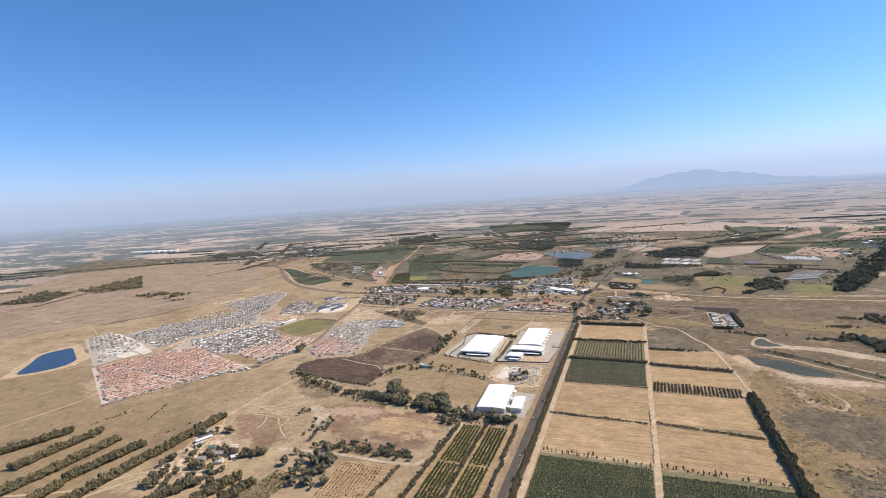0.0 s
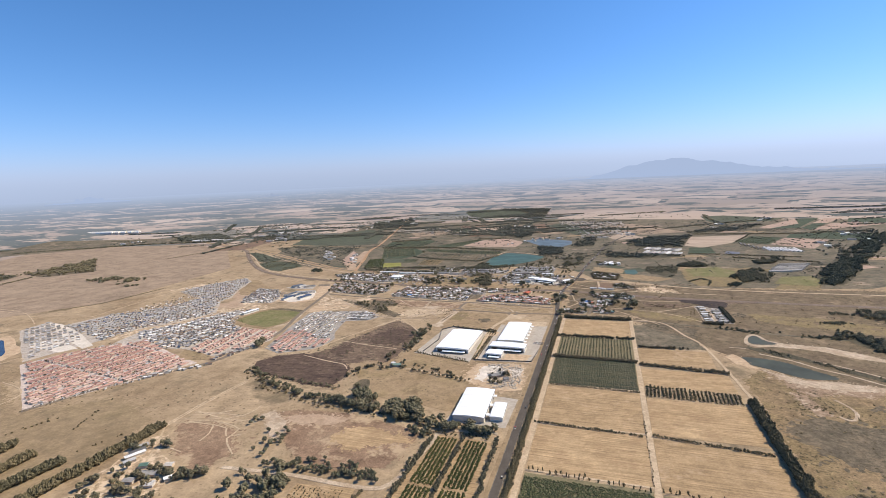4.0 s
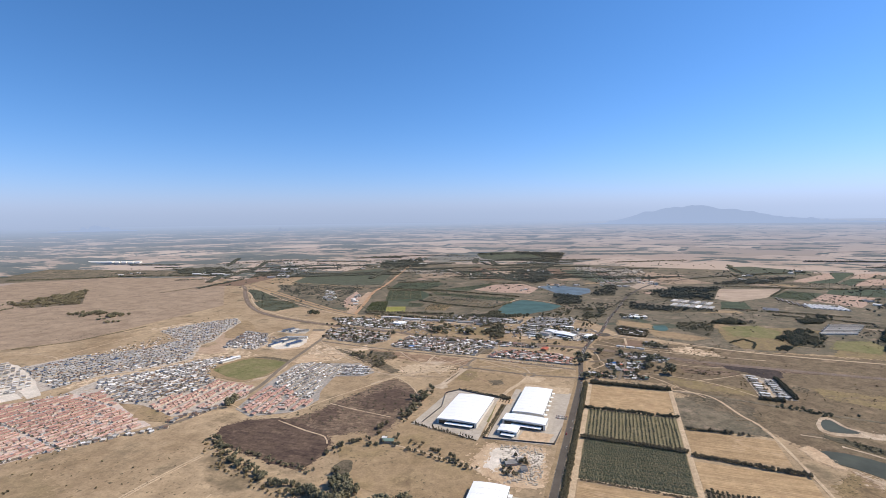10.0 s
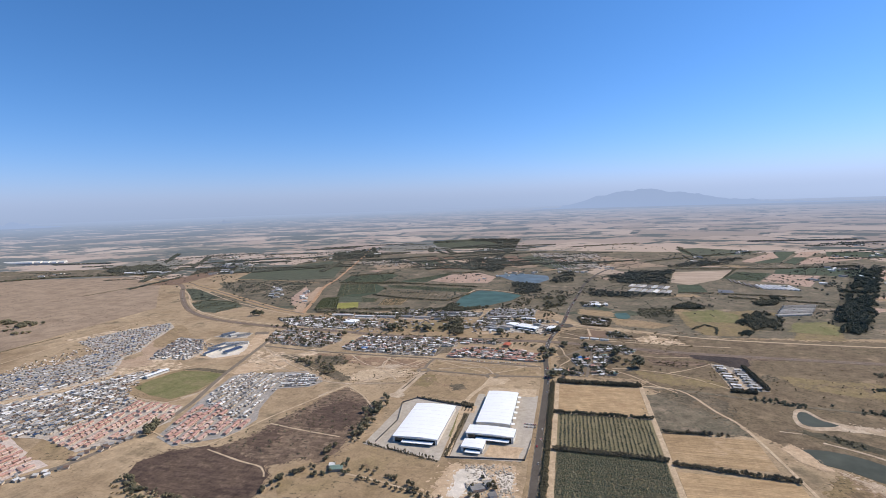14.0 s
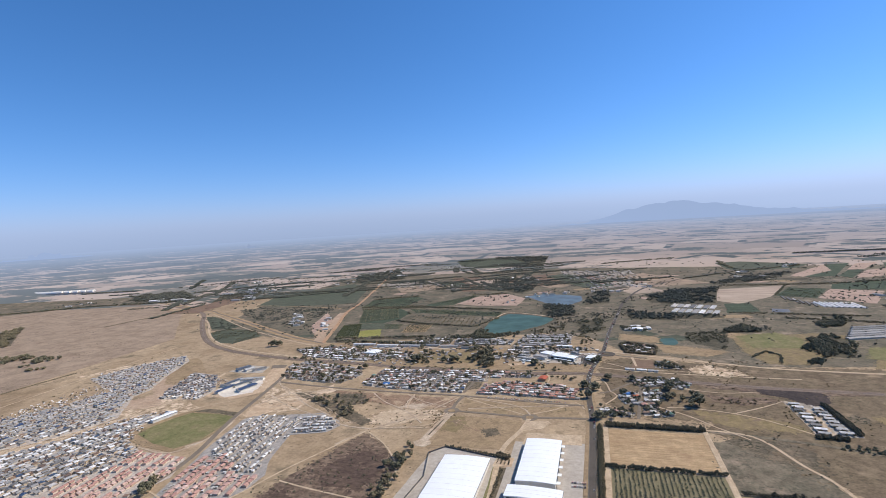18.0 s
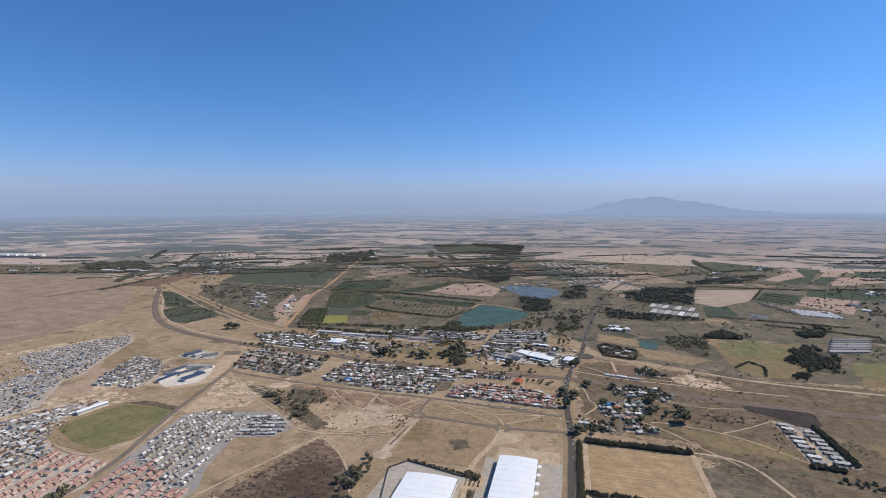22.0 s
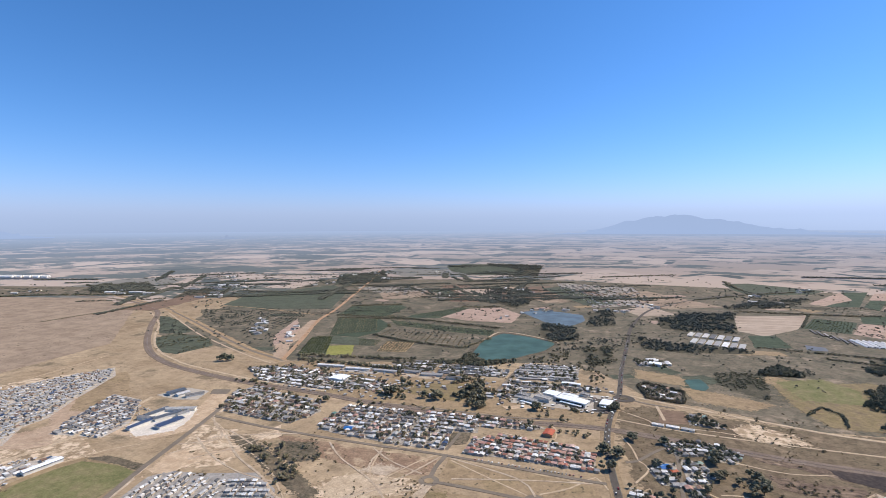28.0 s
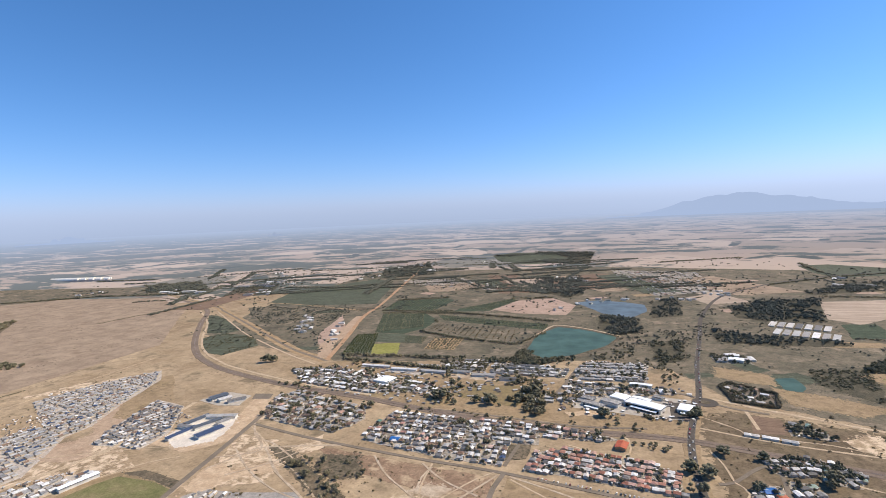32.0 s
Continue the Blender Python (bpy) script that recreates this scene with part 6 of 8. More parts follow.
# orchards and vines as rows
def rows_of(name, label, x0, x1, y0, y1, pitch, gap, r, h, mat, shapes, keep=0.95, along_x=True, turn=0.0, part_name="tree_row", category="orchard"):
    top = tagged(new(name), label, category)
    c, s = math.cos(turn), math.sin(turn)
    mx, my = (x0 + x1) / 2, (y0 + y1) / 2
    k = int(abs((y1 - y0) if along_x else (x1 - x0)) / pitch)
    for i in range(k):
        o = (i + 0.5) * pitch
        p = along(x0, y0 + o, x1, y0 + o, gap, 0.15, keep) if along_x else along(x0 + o, y0, x0 + o, y1, gap, 0.15, keep)
        if len(p) == 0:
            continue
        q = p - (mx, my)
        p = np.column_stack([q[:, 0] * c - q[:, 1] * s + mx, q[:, 0] * s + q[:, 1] * c + my])
        stuff(part_name, p, r, h, shapes, mat, "", "", 0.3, 0.4, parent=top)
    return top


rows_of("orchard", "young olive orchard in grassy rows", 24, 145, -254, -154, 5.0, 3.6, 1.35, 2.6, "olive", BUSHES, 0.9, False)
rows_of("orchard", "dense dark green orchard in close rows", 23, 145, -368, -264, 3.1, 1.25, 1.3, 2.0, "olive", TUFTS, 0.97)
rows_of("orchard", "rows of round dark bushes", 154, 272, -386, -352, 4.9, 2.3, 1.6, 3.6, "pine", BUSHES, 0.97, False, -0.05)
rows_of("vineyard", "dark green vineyard in close rows", 24, 145, -720, -600, 2.7, 1.15, 1.25, 1.8, "dark_vine", TUFTS, 0.98, part_name="vine_row", category="vineyard")
rows_of("vineyard", "dark green vineyard in close rows", 155, 274, -720, -608, 2.7, 1.15, 1.25, 1.8, "dark_vine", TUFTS, 0.98, part_name="vine_row", category="vineyard")
patch("vineyard_floor", [(-94, -546), (-18, -546), (-20, -760), (-110, -760)], "stubble_dark", 2.2, "tan soil between vine rows", 1)
for x0, x1 in ((-88, -62), (-52, -22)):
    for y0, y1 in ((-640, -551), (-745, -645)):
        rows_of("vineyard", "bright green vines on wires in straight rows", x0, x1, y0, y1, 4.3, 0.62, 1.2, 1.9, "vine", TUFTS, 1.0, False, 0.0, "vine_row", "vineyard")
hedge(-57, -548, -57, -760, 2.2, 5.5, 2.4, label="dark hedge between vineyard blocks")
hedge(-93, -556, -99, -760, 2.4, 6, 2.4, label="dark hedge beside a vineyard")
hedge(-17, -545, -14, -700, 2.2, 5, 2.8, keep=0.9, label="dark hedge between vineyard and road")
patch("vineyard_floor", [(-200, -672), (-136, -664), (-132, -760), (-192, -760)], "stubble_dark", 2.2, "tan soil between sparse vine rows", 2)
rows_of("vineyard", "sparse old vines in dry rows", -196, -138, -756, -672, 4.2, 2.6, 0.8, 1.4, "bush", TUFTS, 0.85, False, 0.08, "vine_row", "vineyard")
rows_of("vineyard", "bright green vine block", -272, -238, -790, -712, 3.4, 1.8, 1.0, 1.8, "vine", TUFTS, 0.95, False, -0.12, "vine_row", "vineyard")
hedge(-128, -668, -136, -760, 2, 4.5, 2.6, label="dark hedge beside a vineyard")

# ---- farm windbreaks, creek and farmstead in the west ----
for x0, y0, x1, y1, keep in ((-676, -786, -642, -706, 1), (-606, -800, -594, -697, 1), (-549, -812, -543, -707, 1), (-508, -798, -492, -708, 1), (-456, -800, -447, -613, 1), (-452, -880, -455, -806, 1), (-640, -880, -682, -788, 1), (-560, -880, -550, -815, 1),
                             (-496, -900, -500, -806, 1), (-392, -880, -345, -760, 0.8), (-330, -850, -300, -735, 0.9), (-300, -860, -276, -740, 0.9)):
    hedge(x0, y0, x1, y1, 3.6, 9.5, 1.6, keep, "pine", "long brown-green pine windbreak on dry farmland", 2, spread=0.7)
for x0, y0, x1, y1 in ((-560, -650, -600, -560), (-500, -690, -480, -640), (-640, -690, -620, -640)):
    hedge(x0, y0, x1, y1, 1.2, 2.5, 5, 0.6, "bush", "sparse row of bushes on dry veld")
hedge(-697, -634, -586, -455, 0.8, 1.8, 5, 0.4, "bush", "sparse bushes along a settlement road")
creek = [(-462, -420), (-400, -462), (-330, -484), (-270, -496), (-215, -502), (-136, -514), (-90, -530), (-20, -528)]
for (x0, y0), (x1, y1) in zip(creek, creek[1:]):
    for p in along(x0, y0, x1, y1, 3.0, 4.5):
        big = p[0] > -260
        tree(p[0], p[1], rng.uniform(6, 12) if big else rng.uniform(4, 8), None, "leaf", "dark gum tree along a dry creek", "creek trees", "gum_tree")
    stuff("undergrowth", along(x0, y0 - 12, x1, y1 - 12, 3.0, 5.0), 2.0, 3.2, BUSHES, "bush", "scrubby undergrowth along a creek", "bushes")
plan_3 = []
plan_3 += [([(-183, -486), (-142, -477), (-118, -516), (-156, -528)], 34, 13, 18), ([(-255, -443), (-206, -472), (-195, -504), (-225, -502)], 26, 10, 15), ([(-271, -692), (-272, -666), (-238, -649), (-209, -673), (-202, -694), (-191, -725), (-217, -744), (-252, -712)], 40, 7, 15), ([(-232, -638), (-190, -625), (-125, -632), (-120, -645), (-182, -654), (-222, -653)], 60, 5, 9), ([(-300, -590), (-285, -560), (-262, -600), (-270, -640), (-290, -640)], 16, 6, 10), ([(-262, -644), (-120, -642), (-120, -652), (-262, -654)], 34, 5, 9)]
plan_3 += [([(-105, -600), (-96, -560), (-90, -560), (-100, -630)], 14, 4, 7), ([(-345, -575), (-335, -545), (-325, -560), (-340, -590)], 6, 5, 9), ([(-130, -540), (-98, -540), (-96, -556), (-130, -552)], 16, 6, 10)]
for poly, count, lo, hi in plan_3:
    for p in sample(poly, count):
        tree(p[0], p[1], rng.uniform(lo, hi) * 0.78, None, "leaf", "dark gum tree in a farm wood", "farm wood trees", "gum_tree")
for p in np.vstack([sample([(-440, -700), (-345, -690), (-320, -760), (-400, -790)], 70), sample([(-405, -665), (-395, -650), (-425, -648), (-440, -668)], 10), sample([(-345, -690), (-300, -672), (-305, -690), (-345, -705)], 16)]):
    tree(p[0], p[1], rng.uniform(4, 10), None, random.choice(["leaf", "hedge"]), "garden tree round a farmstead", "farmstead trees")
for x, y, t, L, W, roof, words in ((-369, -701, 0.4, 22, 10, "tin_grey", "grey-roofed farmhouse among trees"), (-422, -670, 1.2, 16, 9, "tin_grey", "grey-roofed farm shed beside trees"), (-419, -676, 1.1, 20, 6, "tin_pale", "long pale open farm shelter"), (-428, -660, 1.1, 14, 7, "tin_pale", "pale-roofed farm shed beside trees"), (-413, -688, 1.1, 12, 6, "tin_pale", "small pale farm store"), (-360, -682, 0.3, 9, 7, "tin_pale", "white cottage beside the farmstead"), (-340, -702, 0.9, 8, 6, "tin_pale", "small white farm store"), (-378, -716, 0.2, 12, 8, "tin_grey", "grey farm cottage among trees"),
                                   (-352, -716, 0.4, 12, 8, "tin_pale", "white farm outbuilding beside trees"), (-388, -690, 0.5, 9, 7, "tin_green", "small green-roofed outbuilding among trees"), (-228, -354, 0.3, 15, 9, "tin_green", "green-roofed cottage in a pasture"),
                                   (-236, -348, 0.3, 7, 6, "tin_pale", "small white outbuilding in a pasture")):
    house(x, y, t, L, W, 3.2, "gable", "wall", roof, words, name="farmhouse", category="house")
for p in sample([(-250, -372), (-205, -360), (-206, -338), (-240, -330)], 12):
    tree(p[0], p[1], rng.uniform(4, 7), None, "leaf", "garden tree beside a cottage", "cottage trees")
for x0, y0, x1, y1, n in ((-205, -342, -100, -384, 26), (-294, -420, -262, -352, 24), (-250, -160, -238, -290, 34), (-262, -300, -246, -372, 14)):
    for p in along(x0, y0, x1, y1, math.hypot(x1 - x0, y1 - y0) / n, 3.5, 0.75):
        tree(p[0], p[1], rng.uniform(3, 7), None, "hedge", "small dark tree along a fence line", "fence line trees")
for p in sample([(-262, -140), (-238, -140), (-222, -200), (-238, -280), (-256, -260)], 22):
    tree(p[0], p[1], rng.uniform(5, 10), None, "leaf", "dark tree beside the warehouse fence", "fence line trees")
stuff("burnt_stubs", sample([(-430, -340), (-330, -125), (-250, -180), (-250, -345)], 160), 1.4, 1.8, TUFTS, "hedge", "charred bushes on burnt veld", "bushes")
stuff("burnt_stubs", along(-468, -428, -280, -456, 2.6, 3.0), 2.2, 3.6, BUSHES, "hedge", "charred hedge along burnt veld", "bushes")
stuff("marsh_tussocks", sample([(292, -320), (480, -340), (640, -430), (640, -760), (292, -760)], 500), 0.8, 0.7, TUFTS, "bush", "dark tussocks on a dry marsh", "tussocks")
stuff("marsh_tussocks", bunches(300, 640, -760, -330, 900, 120, 6, 12), 1.3, 0.9, TUFTS, "bush", "dark tussocks in patches on a dry marsh", "tussocks", 0.5)
stuff("veld_bushes", sample([(-700, -640), (-450, -640), (-450, -440), (-600, -540)], 24), 1.2, 1.6, TUFTS, "bush", "scattered low veld bushes", "bushes")
stuff("veld_bushes", sample([(152, -40), (340, 60), (620, 60), (620, -100), (300, -60), (262, -170)], 110), 1.1, 1.8, TUFTS, "bush", "scattered low veld bushes", "bushes")

plan_4 = []
plan_4 += [quad(18, 150, -1100, -30), quad(150, 278, -1100, -184), quad(-225, -8, -310, -60), [(-306, 590), (-310, 690), (-300, 760), (-272, 842), (-113, 757), (-196, 582), (-255, 538)], [(-262, 1205), (-191, 1260), (-46, 1198), (-40, 1085), (-83, 985), (-154, 1020)], [(400, 1000), (470, 1370), (713, 1379), (540, 1020)], [(-100, 2500), (-300, 3400), (1200, 3300), (1500, 2300), (700, 2100), (520, 2650)], [(-836, 712), (-880, 955), (-672, 947), (-622, 728)], [(-1440, 1050), (-1540, 1331), (-1332, 1756), (-1153, 1590), (-975, 1090), (-1250, 1010)]]
plan_4 += [[(-716, 474), (-800, 690), (-600, 720), (-572, 492)], [(-20, -1100), (-10, 700), (45, 700), (15, 0), (20, -1100)], quad(-200, 0, -15, 60), [(284, -208), (318, -197), (440, -290), (358, -280)]]
AVOID += plan_4
AVOID.append(HILLSIDE)
for x0, x1, y0, y1, n, g, sp, r, seed in ((-760, -330, -760, -430, 22, 8, 10, 0.8, 2), (-560, -230, -110, 60, 260, 22, 12, 1.1, 4), (10, 700, 60, 420, 170, 40, 14, 1.1, 5), (290, 760, -700, 40, 420, 50, 16, 0.9, 6)):
    stuff("veld_bushes", bunches(x0, x1, y0, y1, n, g, sp, seed), r, r * 1.3, TUFTS, "bush", "low bushes in bunches on dry veld", "bushes", 0.6)

# ---- settlements ----
plan_5 = []
plan_5 += [([(-922, -497), (-697, -628), (-588, -416), (-690, -382), (-804, -328), (-862, -384), (-902, -437)], "dusty ground of a red-roofed settlement"), ([(-1186, -342), (-1196, -268), (-1120, -290), (-1095, -186), (-1049, -173), (-1006, -103), (-995, -32), (-972, -12), (-1132, 56), (-1102, 181), (-1058, 268), (-998, 218), (-943, 94), (-897, 14), (-897, -26), (-819, -125), (-833, -181), (-861, -233), (-893, -268), (-905, -350), (-935, -486)], "dusty ground of a packed settlement")]
plan_5 += [([(-873, -300), (-871, -277), (-843, -247), (-812, -199), (-794, -148), (-745, -82), (-728, -80), (-736, -149), (-718, -190), (-651, -225), (-559, -229), (-534, -280), (-552, -340), (-588, -385), (-672, -362), (-722, -368), (-860, -360)], "dusty ground of a packed settlement"), ([(-829, -34), (-866, 44), (-898, 132), (-819, 122), (-746, 33), (-738, -22)], "dusty ground of a packed settlement"), ([(-548, -211), (-572, -92), (-558, -72), (-513, -66), (-443, -44), (-399, -73), (-388, -90), (-397, -117), (-450, -136), (-430, -209), (-408, -250), (-408, -282), (-420, -310), (-470, -345), (-513, -327), (-541, -228)], "pale dusty ground of a housing scheme")]
for poly, label in plan_5:
    patch("settlement_ground", poly, "pink_dust" if "red-roofed" in label else "scheme_grey" if "scheme" in label else "dust", 2.4, label, 2, category="ground")
GRID = math.atan2(178, 110)
RED = {"tile_red": 1}
TIN = {"tin_pale": 5, "tin_grey": 6, "tin_rust": 1.0, "tin_blue": 0.5}
PALE = {"tin_pale": 6, "tin_grey": 3}
settlement([(-914, -492), (-698, -620), (-640, -519), (-598, -420), (-690, -388), (-800, -338), (-851, -389), (-893, -437)], 1.42, 7.9, 9.8, (6.9, 5.6), RED, "wall_pink", "small pink-walled row house", "red-roofed settlement", 200, 5.0, 3, quarter=0.08, jitter=0.45, skip=0.07, name="row_house")
settlement([(-671, -357), (-666, -326), (-640, -284), (-651, -230), (-562, -231), (-540, -280), (-557, -312), (-556, -338), (-600, -380)], 1.7, 8.0, 10.5, (6.2, 5.6), RED, "wall_pink", "small pink-walled row house", "red-roofed settlement", 60, 6, 4, quarter=0.0, name="row_house")
settlement([(-510, -323), (-537, -228), (-505, -213), (-447, -258), (-414, -251), (-412, -279), (-424, -307), (-470, -340)], 1.71, 9.5, 10.5, (7.4, 6.4), RED, "wall_pink", "small pink-walled row house", "red-roofed settlement", 40, 5, 5, name="row_house")
settlement([(-1110, -292), (-1088, -255), (-1086, -190), (-1046, -173), (-1004, -103), (-993, -32), (-970, -10), (-1127, 58), (-1097, 181), (-1055, 262), (-1002, 215), (-947, 92), (-901, 14), (-901, -26), (-825, -125), (-839, -181), (-867, -233), (-897, -268), (-908, -352), (-1000, -325)], 1.42, 8.6, 9.6, (6.6, 5.6), TIN, "wall", "small packed dwelling", "tin-roofed settlement", 90, 3, 6, ("gable", "mono", "gable"), jitter=1.1, quarter=0.3, name="dwelling")
settlement([(-815, -336), (-880, -292), (-866, -279), (-840, -247), (-810, -199), (-792, -148), (-745, -86), (-732, -84), (-740, -149), (-720, -192), (-653, -229), (-642, -284), (-674, -321), (-674, -355), (-722, -364)], 1.42, 8.6, 9.8, (6.6, 5.8), TIN, "wall", "small packed dwelling", "tin-roofed settlement", 160, 3.5, 7, ("gable", "mono", "gable"), jitter=1.0, quarter=0.3, name="dwelling")
settlement([(-827, -30), (-864, 44), (-893, 128), (-819, 117), (-751, 33), (-742, -21)], 1.42, 8.6, 9.6, (6.6, 5.6), TIN, "wall", "small packed dwelling", "tin-roofed settlement", 50, 3, 8, ("gable", "mono"), jitter=1.0, quarter=0.3, name="dwelling")
settlement([(-1178, -336), (-1186, -274), (-1115, -300), (-1000, -336), (-950, -372), (-946, -468)], GRID, 9.5, 11, (6.2, 5.4), PALE, "wall", "new small plot house", "new housing", 40, 6, 9, skip=0.22)
for i in range(5):
    ribbon("graded_street", [(-1168 + 44 * i, -300 - 16 * i), (-1140 + 40 * i, -352 - 14 * i)], 9, "white_sand", 3.2, "bare pale graded street", rough=0.2)
settlement([(-542, -205), (-566, -92), (-556, -78), (-510, -74), (-470, -70), (-455, -100), (-458, -140), (-438, -205), (-425, -250), (-447, -252), (-500, -222)], 1.684, 7.6, 8.2, (5.4, 4.4), {"tin_pale": 5, "tin_grey": 4}, "wall", "small grey scheme house", "grey housing scheme", 200, 5.5, 10, ("gable", "gable", "hip"), jitter=0.3, quarter=0.0, skip=0.03, name="scheme_house")
settlement([(-466, -68), (-443, -52), (-404, -76), (-394, -90), (-402, -112), (-450, -130), (-452, -98)], 0.28, 7.6, 8.6, (5.4, 4.4), {"tin_pale": 6, "tin_grey": 3}, "wall", "small grey scheme house", "grey housing scheme", 60, 5.5, 13, ("gable", "gable", "hip"), jitter=0.3, quarter=0.0, skip=0.03, name="scheme_house")
patch("bare_lot", [(-1190, -279), (-1140, -279), (-1000, -330), (-890, -384), (-893, -404), (-1033, -352)], "white_sand", 3, "bare pale graded street lots", 3)
patch("bare_lot", [(-1050, -404), (-1023, -370), (-905, -404), (-920, -430), (-1009, -425)], "white_sand", 3, "bare pale graded street lots", 3)
stuff("yard_trees", np.vstack([sample([(-842, -320), (-763, -92), (-644, -231), (-672, -354)], 120), sample([(-1070, -180), (-1145, 240), (-903, 11), (-923, -285)], 110), sample([(-905, -490), (-700, -615), (-600, -455), (-860, -370)], 110)]), 1.8, 3.4, FAR_CROWNS, "hedge", "small dark trees in settlement yards", "trees")
for p in along(-570, -410, -640, -490, 6, 4):
    house(p[0] + 14, p[1] - 4, rng.uniform(0, 3), 6, 5, 2.4, "mono", "wall", random.choice(["tin_grey", "tin_pale", "tin_rust"]), "informal tin shack beside the road", "roadside shacks", "shack", "house")
for p in sample([(-552, -318), (-540, -318), (-560, -395), (-580, -400)], 18):
    house(p[0], p[1], rng.uniform(0, 3), 6, 5, 2.4, "mono", "wall", random.choice(["tin_grey", "tin_rust"]), "informal tin shack beside the road", "roadside shacks", "shack", "house")
for p in sample([(-545, -300), (-528, -300), (-530, -322), (-545, -322)], 5):
    tree(p[0], p[1], rng.uniform(9, 13), None, "leaf", "tall dark gum tree by the settlement road", "roadside trees")

for i, (poly, n) in enumerate((([(-915, -492), (-698, -622), (-588, -448), (-690, -398), (-868, -360)], 700), ([(-1075, -180), (-1062, 36), (-1148, 90), (-1042, 213), (-903, 11), (-885, -158), (-923, -285)], 800), ([(-842, -320), (-812, -142), (-763, -92), (-690, -212), (-644, -231), (-672, -354)], 600), ([(-834, -22), (-828, 104), (-757, 88), (-772, -18)], 150), ([(-545, -184), (-560, -90), (-448, -60), (-402, -86), (-445, -150)], 90), ([(-519, -316), (-527, -210), (-428, -232), (-440, -336)], 130))):
    clutter(poly, n, "small sheds and goods in settlement yards", 60 + i)
# school with blue roofs, sports stand
for x, y, t, L, W, roof in ((-721, 32, 1.45, 44, 9, "tin_blue"), (-738, 77, 1.4, 38, 11, "tin_blue"), (-709, 70, 1.25, 42, 10, "tin_blue"), (-681, 48, 1.35, 40, 14, "tin_blue"), (-735, 52, 0.0, 24, 9, "tin_grey"), (-722, 96, 0.3, 34, 10, "tin_pale"), (-700, 104, 0.3, 30, 9, "tin_pale"), (-788, 169, 1.2, 30, 16, "tin_blue"), (-768, 164, 1.2, 22, 12, "tin_pale"), (-742, 166, 0.9, 30, 9, "tin_grey"), (-690, 84, 1.3, 20, 8, "tin_grey")):
    house(x, y, t, L, W, 4.5, "gable", "wall_white", roof, f"school block with a {ROOF_WORDS[roof]}", "school blocks", "school_block", "school")
patch("school_yard", [(-815, 150), (-790, 200), (-735, 195), (-722, 150), (-760, 140)], "yard", 2.6, "paved school yard", 1, category="yard")
patch("sports_court", [(-735, 205), (-700, 214), (-690, 190), (-722, 182)], "street", 2.8, "grey fenced sports court", 0.5, category="court")
warehouse(-726, -112, 9, 44, 5, -0.2, "long white grandstand roof beside the sports field", 3, front=False, rise=0.6)


# ---- the town ----
def town_block(poly, ang, mix, words, group, single, seed, pu=13.0, pv=15.0, size=(10, 7.5), trees=40, skip=0.12, street=6.0, kinds=("gable", "hip", "gable"), ground="town_dust", wall="wall", h=2.9, quarter=0.4, loose=1.4):
    patch("town_ground", poly, ground, 2.2, "dusty town ground between houses", 2, category="ground")
    spots = settlement(poly, ang, pu, pv, size, mix, wall, words, group, single, street, seed, kinds, skip, h, loose, quarter=quarter, name="town_house")
    clutter(poly, len(spots) * 3, "small sheds and walls in town yards", seed)
    stuff("yard_trees", sample(poly, trees * 2), 2.0, 3.6, FAR_CROWNS, "leaf", "small dark trees in town yards", "trees", 0.5)
    for p in sample(poly, trees):
        tree(p[0], p[1], rng.uniform(3.5, 8), None, random.choice(["leaf", "hedge", "leaf"]), "dark garden tree between town houses", group + " trees", "garden_tree")
    return spots


MIXED = {"tin_pale": 4, "tin_grey": 3, "tin_rust": 2.2, "tile_red": 1.4, "tin_green": 0.4, "tin_blue": 0.3}
town_block([(-450, 119), (-441, 201), (-363, 204), (-290, 209), (-205, 212), (-197, 149), (-237, 145), (-231, 80), (-311, 79), (-381, 86), (-440, 95)], 0.06, {"tin_pale": 4.5, "tin_grey": 4, "tin_rust": 2.0, "tile_red": 1.2, "tin_green": 0.4, "tin_blue": 0.3}, "small town house", "town houses", 90, 31, 10.5, 11.5, (7.4, 6.0), 60, 0.05, 4.0)
patch("dark_plot", [(-234, 140), (-207, 147), (-206, 108), (-232, 96)], "scrub", 2.8, "dark overgrown vacant plot", 2)
town_block([(-203, 212), (-123, 210), (-96, 192), (-126, 180), (-165, 178), (-197, 170)], -0.05, MIXED, "small town house", "town houses by the railway", 24, 44, 11, 12.5, (8, 6.4), 14, 0.12, 3)
town_block([(-196, 130), (-162, 146), (-78, 144), (-59, 138), (-28, 127), (-24, 75), (-67, 73), (-153, 80), (-203, 78)], -0.1, {"tile_dark": 5, "tile_red": 2.5, "tin_pale": 2.5, "tin_grey": 2}, "small town house", "red-roofed town row", 110, 32, 7.6, 9.6, (6.3, 6.6), 26, 0.05, 3.0, quarter=0.4, loose=0.7)
town_block([(-683, 210), (-666, 243), (-498, 204), (-474, 161), (-495, 103), (-605, 112), (-652, 129)], -0.15, {"tin_grey": 4.5, "tin_rust": 3.0, "tin_pale": 3, "tile_dark": 0.6}, "old town house", "western town houses", 25, 33, 12, 13, (9.4, 7.6), 90, 0.1)
town_block([(-768, 350), (-669, 376), (-430, 336), (-402, 300), (-540, 262), (-690, 282)], -0.1, {"tin_pale": 5, "tin_grey": 4, "tin_rust": 1}, "town house among trees", "northern town houses", 10, 34, 14, 15, (11, 8), 150, 0.15)
town_block([(-352, 500), (-196, 482), (-200, 428), (-341, 421)], 0.1, {"tin_pale": 3, "tin_grey": 6}, "terrace house on a grey street", "northern terrace houses", 8, 35, 9.5, 15, (9.0, 7.5), 40, 0.05, 8)
